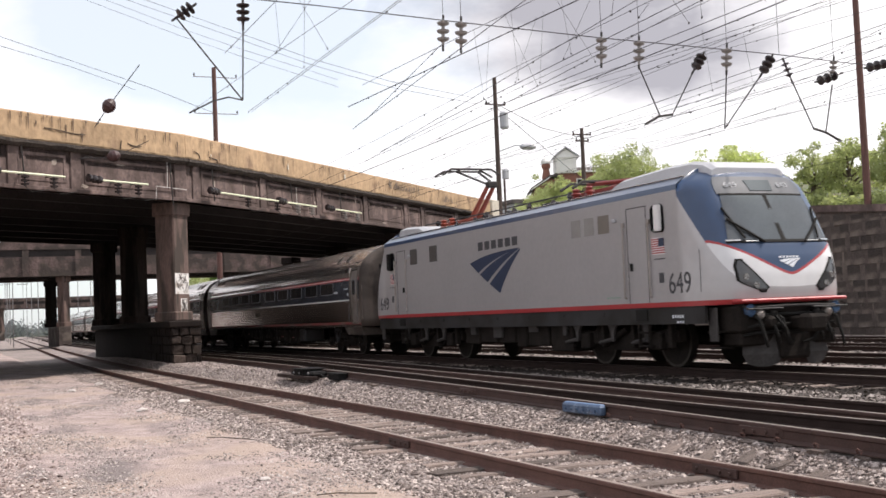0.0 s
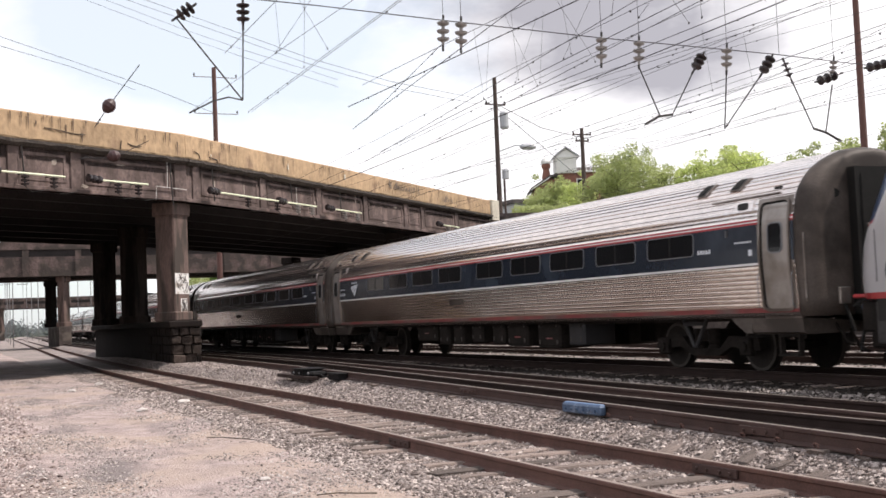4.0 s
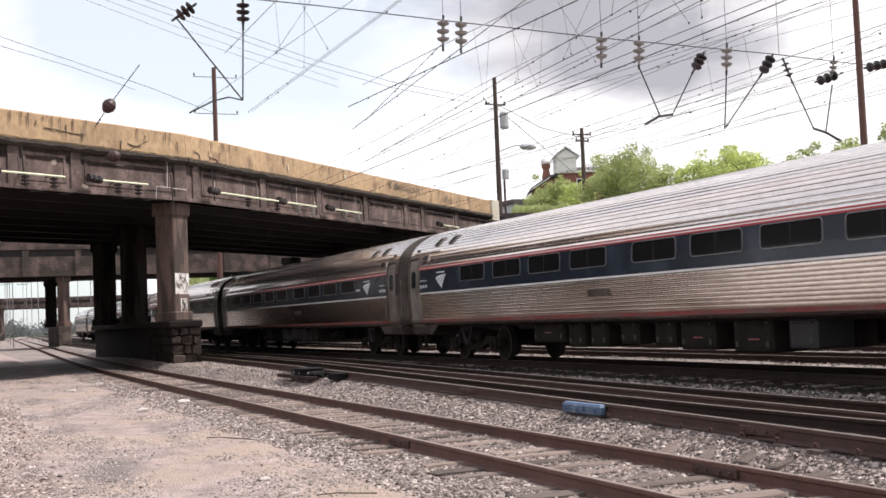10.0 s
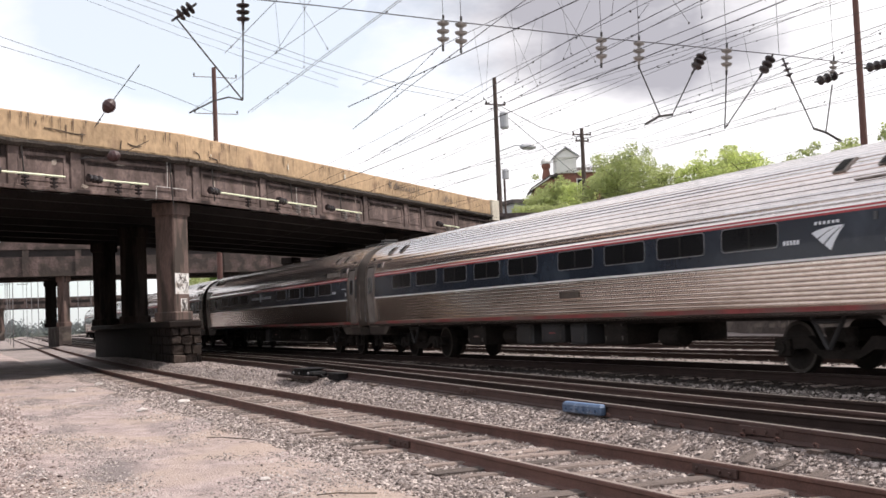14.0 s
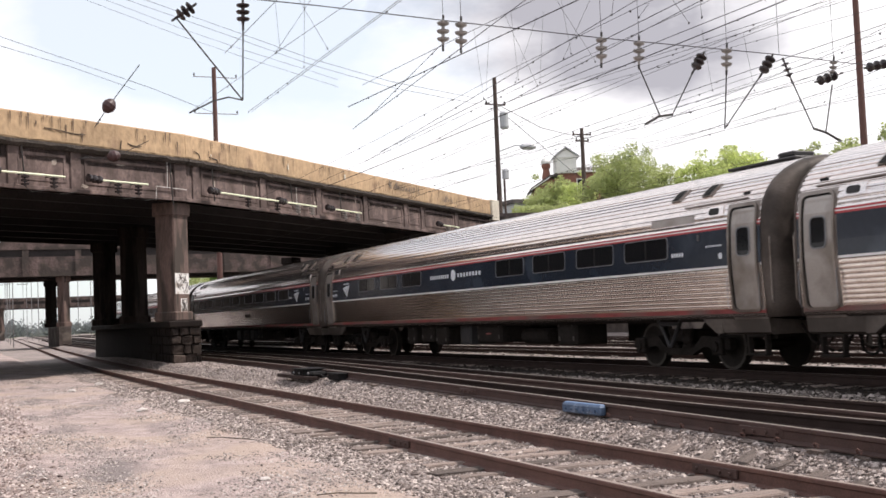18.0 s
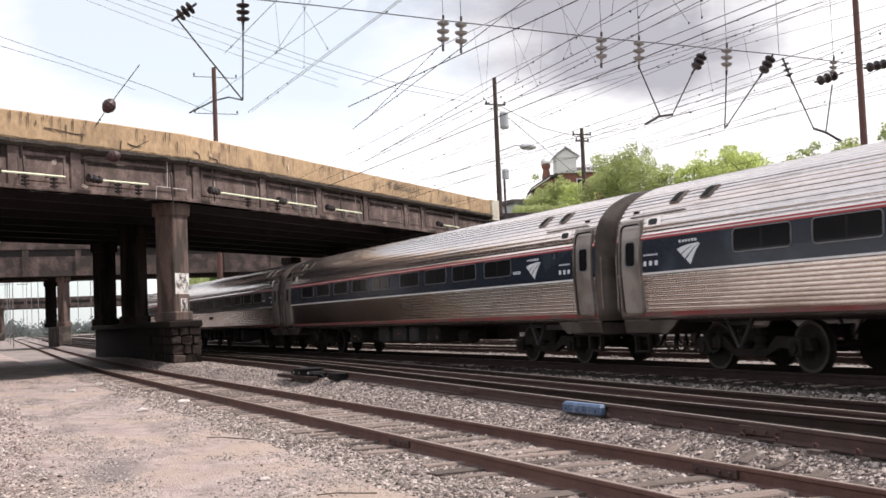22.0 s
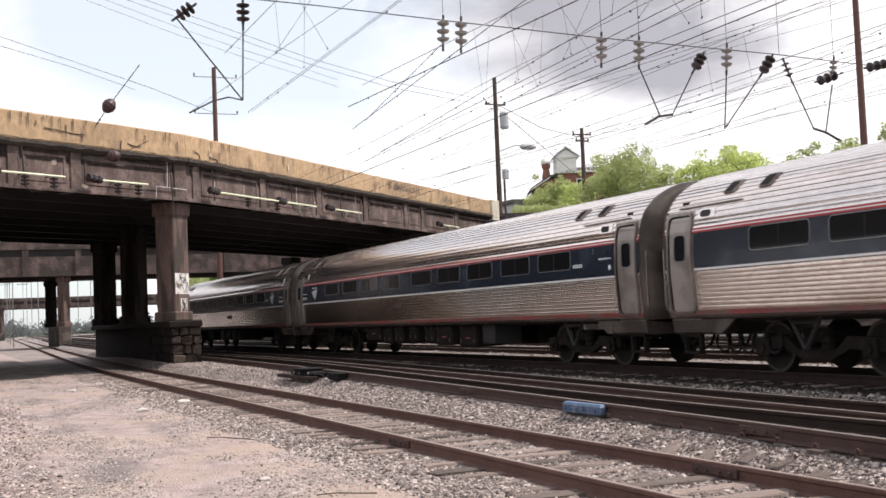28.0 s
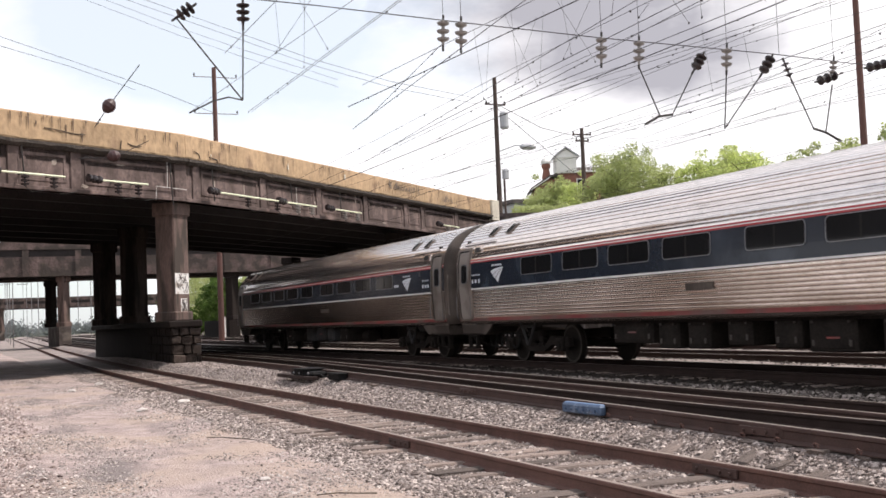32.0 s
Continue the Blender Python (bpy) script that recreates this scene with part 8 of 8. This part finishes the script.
wire([(-90.0, y, z) for y, z in ((-6.0, 26.2), (4.0, 23.1), (14.7, 19.75))] + [(-93.0, 20.4, 18.42)], 0.02, "slack cable beyond the bridge")
wire([(-90.0, y, z) for y, z in ((-6.0, 25.0), (4.0, 22.4), (8.9, 21.1), (13.7, 19.5))], 0.018, "slack cable beyond the bridge")
wire([(-84.0, 41.4, 18.3), (-88.5, 48.0, 17.2), (-93.6, 55.0, 17.3)], 0.03, "road cable slung between the poles")
for dz in (0.0, 0.7, 1.6):
    wire([(-93.6, 55.0, 17.6 - dz * 0.4), (-70.0, 46.0, 14.0 - dz), (-40.0, 36.5, 12.2 - dz), (-5.0, 28.0, 12.6 - dz)], 0.013, "cable running above the retaining wall", 5, int(dz * 10))
wire([(-84.0, 41.4, 18.0), (-120.0, 70.05, 16.9)], 0.03, "road cable slung between the poles")
# red-brown ball insulators on wires near the bridge front
for pa, pb, pc in (((-40.0, 4.70, 8.05), (-40.0, 5.18, 8.79), (-40.0, 6.23, 10.25)), ((-47.0, 4.9, 8.0), (-47.0, 6.22, 8.10), (-47.0, 7.6, 8.75))):
    t = thing("insulator", "red-brown egg-shaped strain insulator on a wire by the bridge", "insulator", "strain insulators")
    d = (Vector(pc) - Vector(pa)).normalized()
    bm = bmesh.new()
    lathe(bm, Vector(pb) - d * 0.27, Vector(pb) + d * 0.27, [(0, 0.05), (0.12, 0.14), (0.35, 0.225), (0.62, 0.225), (0.88, 0.14), (1, 0.05)], 16)
    part("egg", fix(bm), material("red_brown_glaze", (0.040, 0.013, 0.013), 0.5, var=0.2, bump=0), t)
    bm = bmesh.new()
    chain(bm, [pa, Vector(pb) - d * 0.26], 0.016, 5)
    chain(bm, [Vector(pb) + d * 0.26, pc], 0.016, 5)
    for f in (0.15, 0.3):
        rod(bm, Vector(pa).lerp(Vector(pb), f), Vector(pa).lerp(Vector(pb), f + 0.08), 0.035, 6)
    part("tail_wire", bm, WIRE, t, split=True)
    scale_to_eye(t)

# ---- small things beside the track ----
sm = thing("switch_machine", "black switch machine beside the turnout rail", "switch machine")
for nm, x0, x1, y0, y1, z0, z1, bev in (("bed_timber", -31.3, -28.2, 8.36, 8.60, -0.24, -0.15, 0.01), ("bed_timber", -31.0, -28.0, 8.86, 9.08, -0.24, -0.15, 0.01), ("case", -29.9, -29.0, 8.44, 9.0, -0.17, 0.0, 0.03),
                                        ("motor_housing", -29.0, -28.45, 8.50, 8.94, -0.17, -0.04, 0.05), ("lid", -29.95, -28.95, 8.40, 9.04, 0.0, 0.03, 0.012), ("gear_box", -30.45, -29.9, 8.52, 8.92, -0.17, -0.06, 0.03)):
    bm = bmesh.new()
    box(bm, x0, x1, y0, y1, z0, z1, bev)
    part(nm, bm, RUST_DARK if nm == "bed_timber" else BLACK_BOX, sm)
for k, (xx, yy) in enumerate(((-29.7, 8.40), (-29.2, 8.40), (-28.7, 8.50))):
    bm = bmesh.new()
    rod(bm, (xx, yy, -0.08), (xx, yy - 0.035, -0.08), 0.03, 8)
    part("latch", bm, GALVANISED, sm)
for y0, y1 in ((8.62, 9.3), (8.82, 9.5)):
    bm = bmesh.new()
    chain(bm, [(-30.4, y0, -0.09), (-30.7, y0 + 0.1, -0.10), (-30.75, y1, -0.10)], 0.025, 6)
    part("throw_rod", bm, RUST, sm)
jb = thing("junction_box", "small black junction box on the ballast", "junction box")
bm = bmesh.new()
box(bm, -27.4, -26.6, 8.60, 8.95, -0.2, -0.05, 0.02)
part("case", bm, BLACK_BOX, jb)
bm = bmesh.new()
box(bm, -27.45, -26.55, 8.56, 8.99, -0.05, -0.025, 0.008)
part("lid", bm, BLACK_BOX, jb)
bm = bmesh.new()
chain(bm, [(-27.4, 8.75, -0.14), (-27.9, 8.68, -0.15), (-28.4, 8.72, -0.12)], 0.022, 6)
part("cable", bm, RUBBER, jb)
bx = thing("rail_box", "scratched blue metal box clamped against the rail", "box")
bm = bmesh.new()
yb = y_mid(-13.9) - 0.7535
box(bm, -14.42, -13.40, yb - 0.19, yb - 0.075, -0.16, -0.03, 0.02)
part("case", bm, BLUE_BOX, bx)
for i in range(6):
    bm = bmesh.new()
    rod(bm, (-14.3 + i * 0.16, yb - 0.19, -0.10), (-14.3 + i * 0.16, yb - 0.215, -0.10), 0.02, 8)
    part("bolt", bm, BLUE_BOX, bx)
bm = bmesh.new()
box(bm, -14.40, -13.42, yb - 0.16, yb - 0.08, -0.045, -0.012, 0.01)
part("lid", bm, material("pale_blue_paint", (0.12, 0.19, 0.32), 0.6, var=0.3, scale=8, bump=0.2), bx)
sign = thing("marker_post", "short white painted marker post near the far pier", "marker")
bm = bmesh.new()
box(bm, -118.2, -118.0, 25.9, 26.35, -0.3, 2.0, 0.02)
part("board", bm, WHITE_PAINT, sign)


# ---- ties, last ----
rnd = random.Random(21)
for t, path, (x0, x1), z in tie_jobs:
    step = 0.56 if t is siding else 0.60
    x = x0
    while x < x1:
        slope = (path(x + 0.5) - path(x - 0.5))
        share("tie", (SHORT_TIES if t in (mid, cross) else TIES)[rnd.randrange(4)], t, pose(x + rnd.uniform(-0.04, 0.04), path(x) + (0.16 if t in (mid, cross) else 0.0) + rnd.uniform(-0.08, 0.08), z + rnd.uniform(-0.012, 0.006), 0, 0, math.degrees(math.atan(slope)) + rnd.uniform(-1.6, 1.6)))
        x += step


# ---- the train ----
loco = locomotive()
forward = coach("fluted stainless coach with blue window band, logo near rear door")
backward = coach("fluted stainless coach with blue window band, logo near leading door", turned=True)
cafe = coach("fluted stainless cafe car with route lettering on its blue band", cafe=True)


def another(car):
    k = copy_thing(car, Matrix.Identity(4))
    for o in k.children:
        if o.name.startswith("wheelset"):
            spinning.append((o, o.matrix_basis.translation.x, 0.457))
    return k


cars = [forward, another(forward), backward, cafe, another(backward), another(forward), another(backward)]


# ---- motion of the train ----
S_ROWS = (-36.73, -31.27, -25.78, -20.26, -14.71, -9.14, -3.54, 2.09, 7.69, 13.24, 18.74, 24.24, 29.74, 35.24, 40.73, 46.21, 51.62,
          56.92, 62.13, 67.27, 72.38, 77.46, 82.47, 87.37, 92.15, 96.83, 101.38, 105.8, 110.11, 114.28, 118.31, 122.21, 125.98)


def ride(s, front, back):
    """Pose of a car whose joint is at s along the line, carried at two points front and back of it."""
    a, b = s + back, s + front
    ya, yb = y_main(a), y_main(b)
    ang = math.degrees(math.atan2(yb - ya, b - a))
    m = pose(a, ya, 0, 0, 0, ang)
    return m @ pose(-back, 0, 0)


def travelled(t):
    """Smooth distance at any time, by a cubic through the rows of each second."""
    i = min(int(t), 31)
    u = t - i
    p_ = [S_ROWS[min(max(j, 0), 32)] for j in (i - 1, i, i + 1, i + 2)]
    if i == 0:
        p_[0] = 2 * p_[1] - p_[2]
    if i == 31:
        p_[3] = 2 * p_[2] - p_[1]
    m0, m1 = (p_[2] - p_[0]) / 2, (p_[3] - p_[1]) / 2
    return (2 * u ** 3 - 3 * u ** 2 + 1) * p_[1] + (u ** 3 - 2 * u ** 2 + u) * m0 + (-2 * u ** 3 + 3 * u ** 2) * p_[2] + (u ** 3 - u ** 2) * m1


def motions():
    walk(loco, [(t, ride(S_ROWS[t] + 0.22, 15.2, 4.75)) for t in range(33)])
    for n, car in enumerate(cars, 1):
        walk(car, [(t, ride(S_ROWS[t] - 25.896 * n, 22.07, 3.93)) for t in range(33)])
    for w, x, radius in spinning:
        base = w.matrix_basis.copy()
        rows = []
        for i in range(321):
            t = i * 0.1
            a = math.degrees((travelled(t) - S_ROWS[0]) / radius) % 360.0
            rows.append((t, pose(x, 0, radius, 0, a, 0)))
        walk(w, rows)


motions()
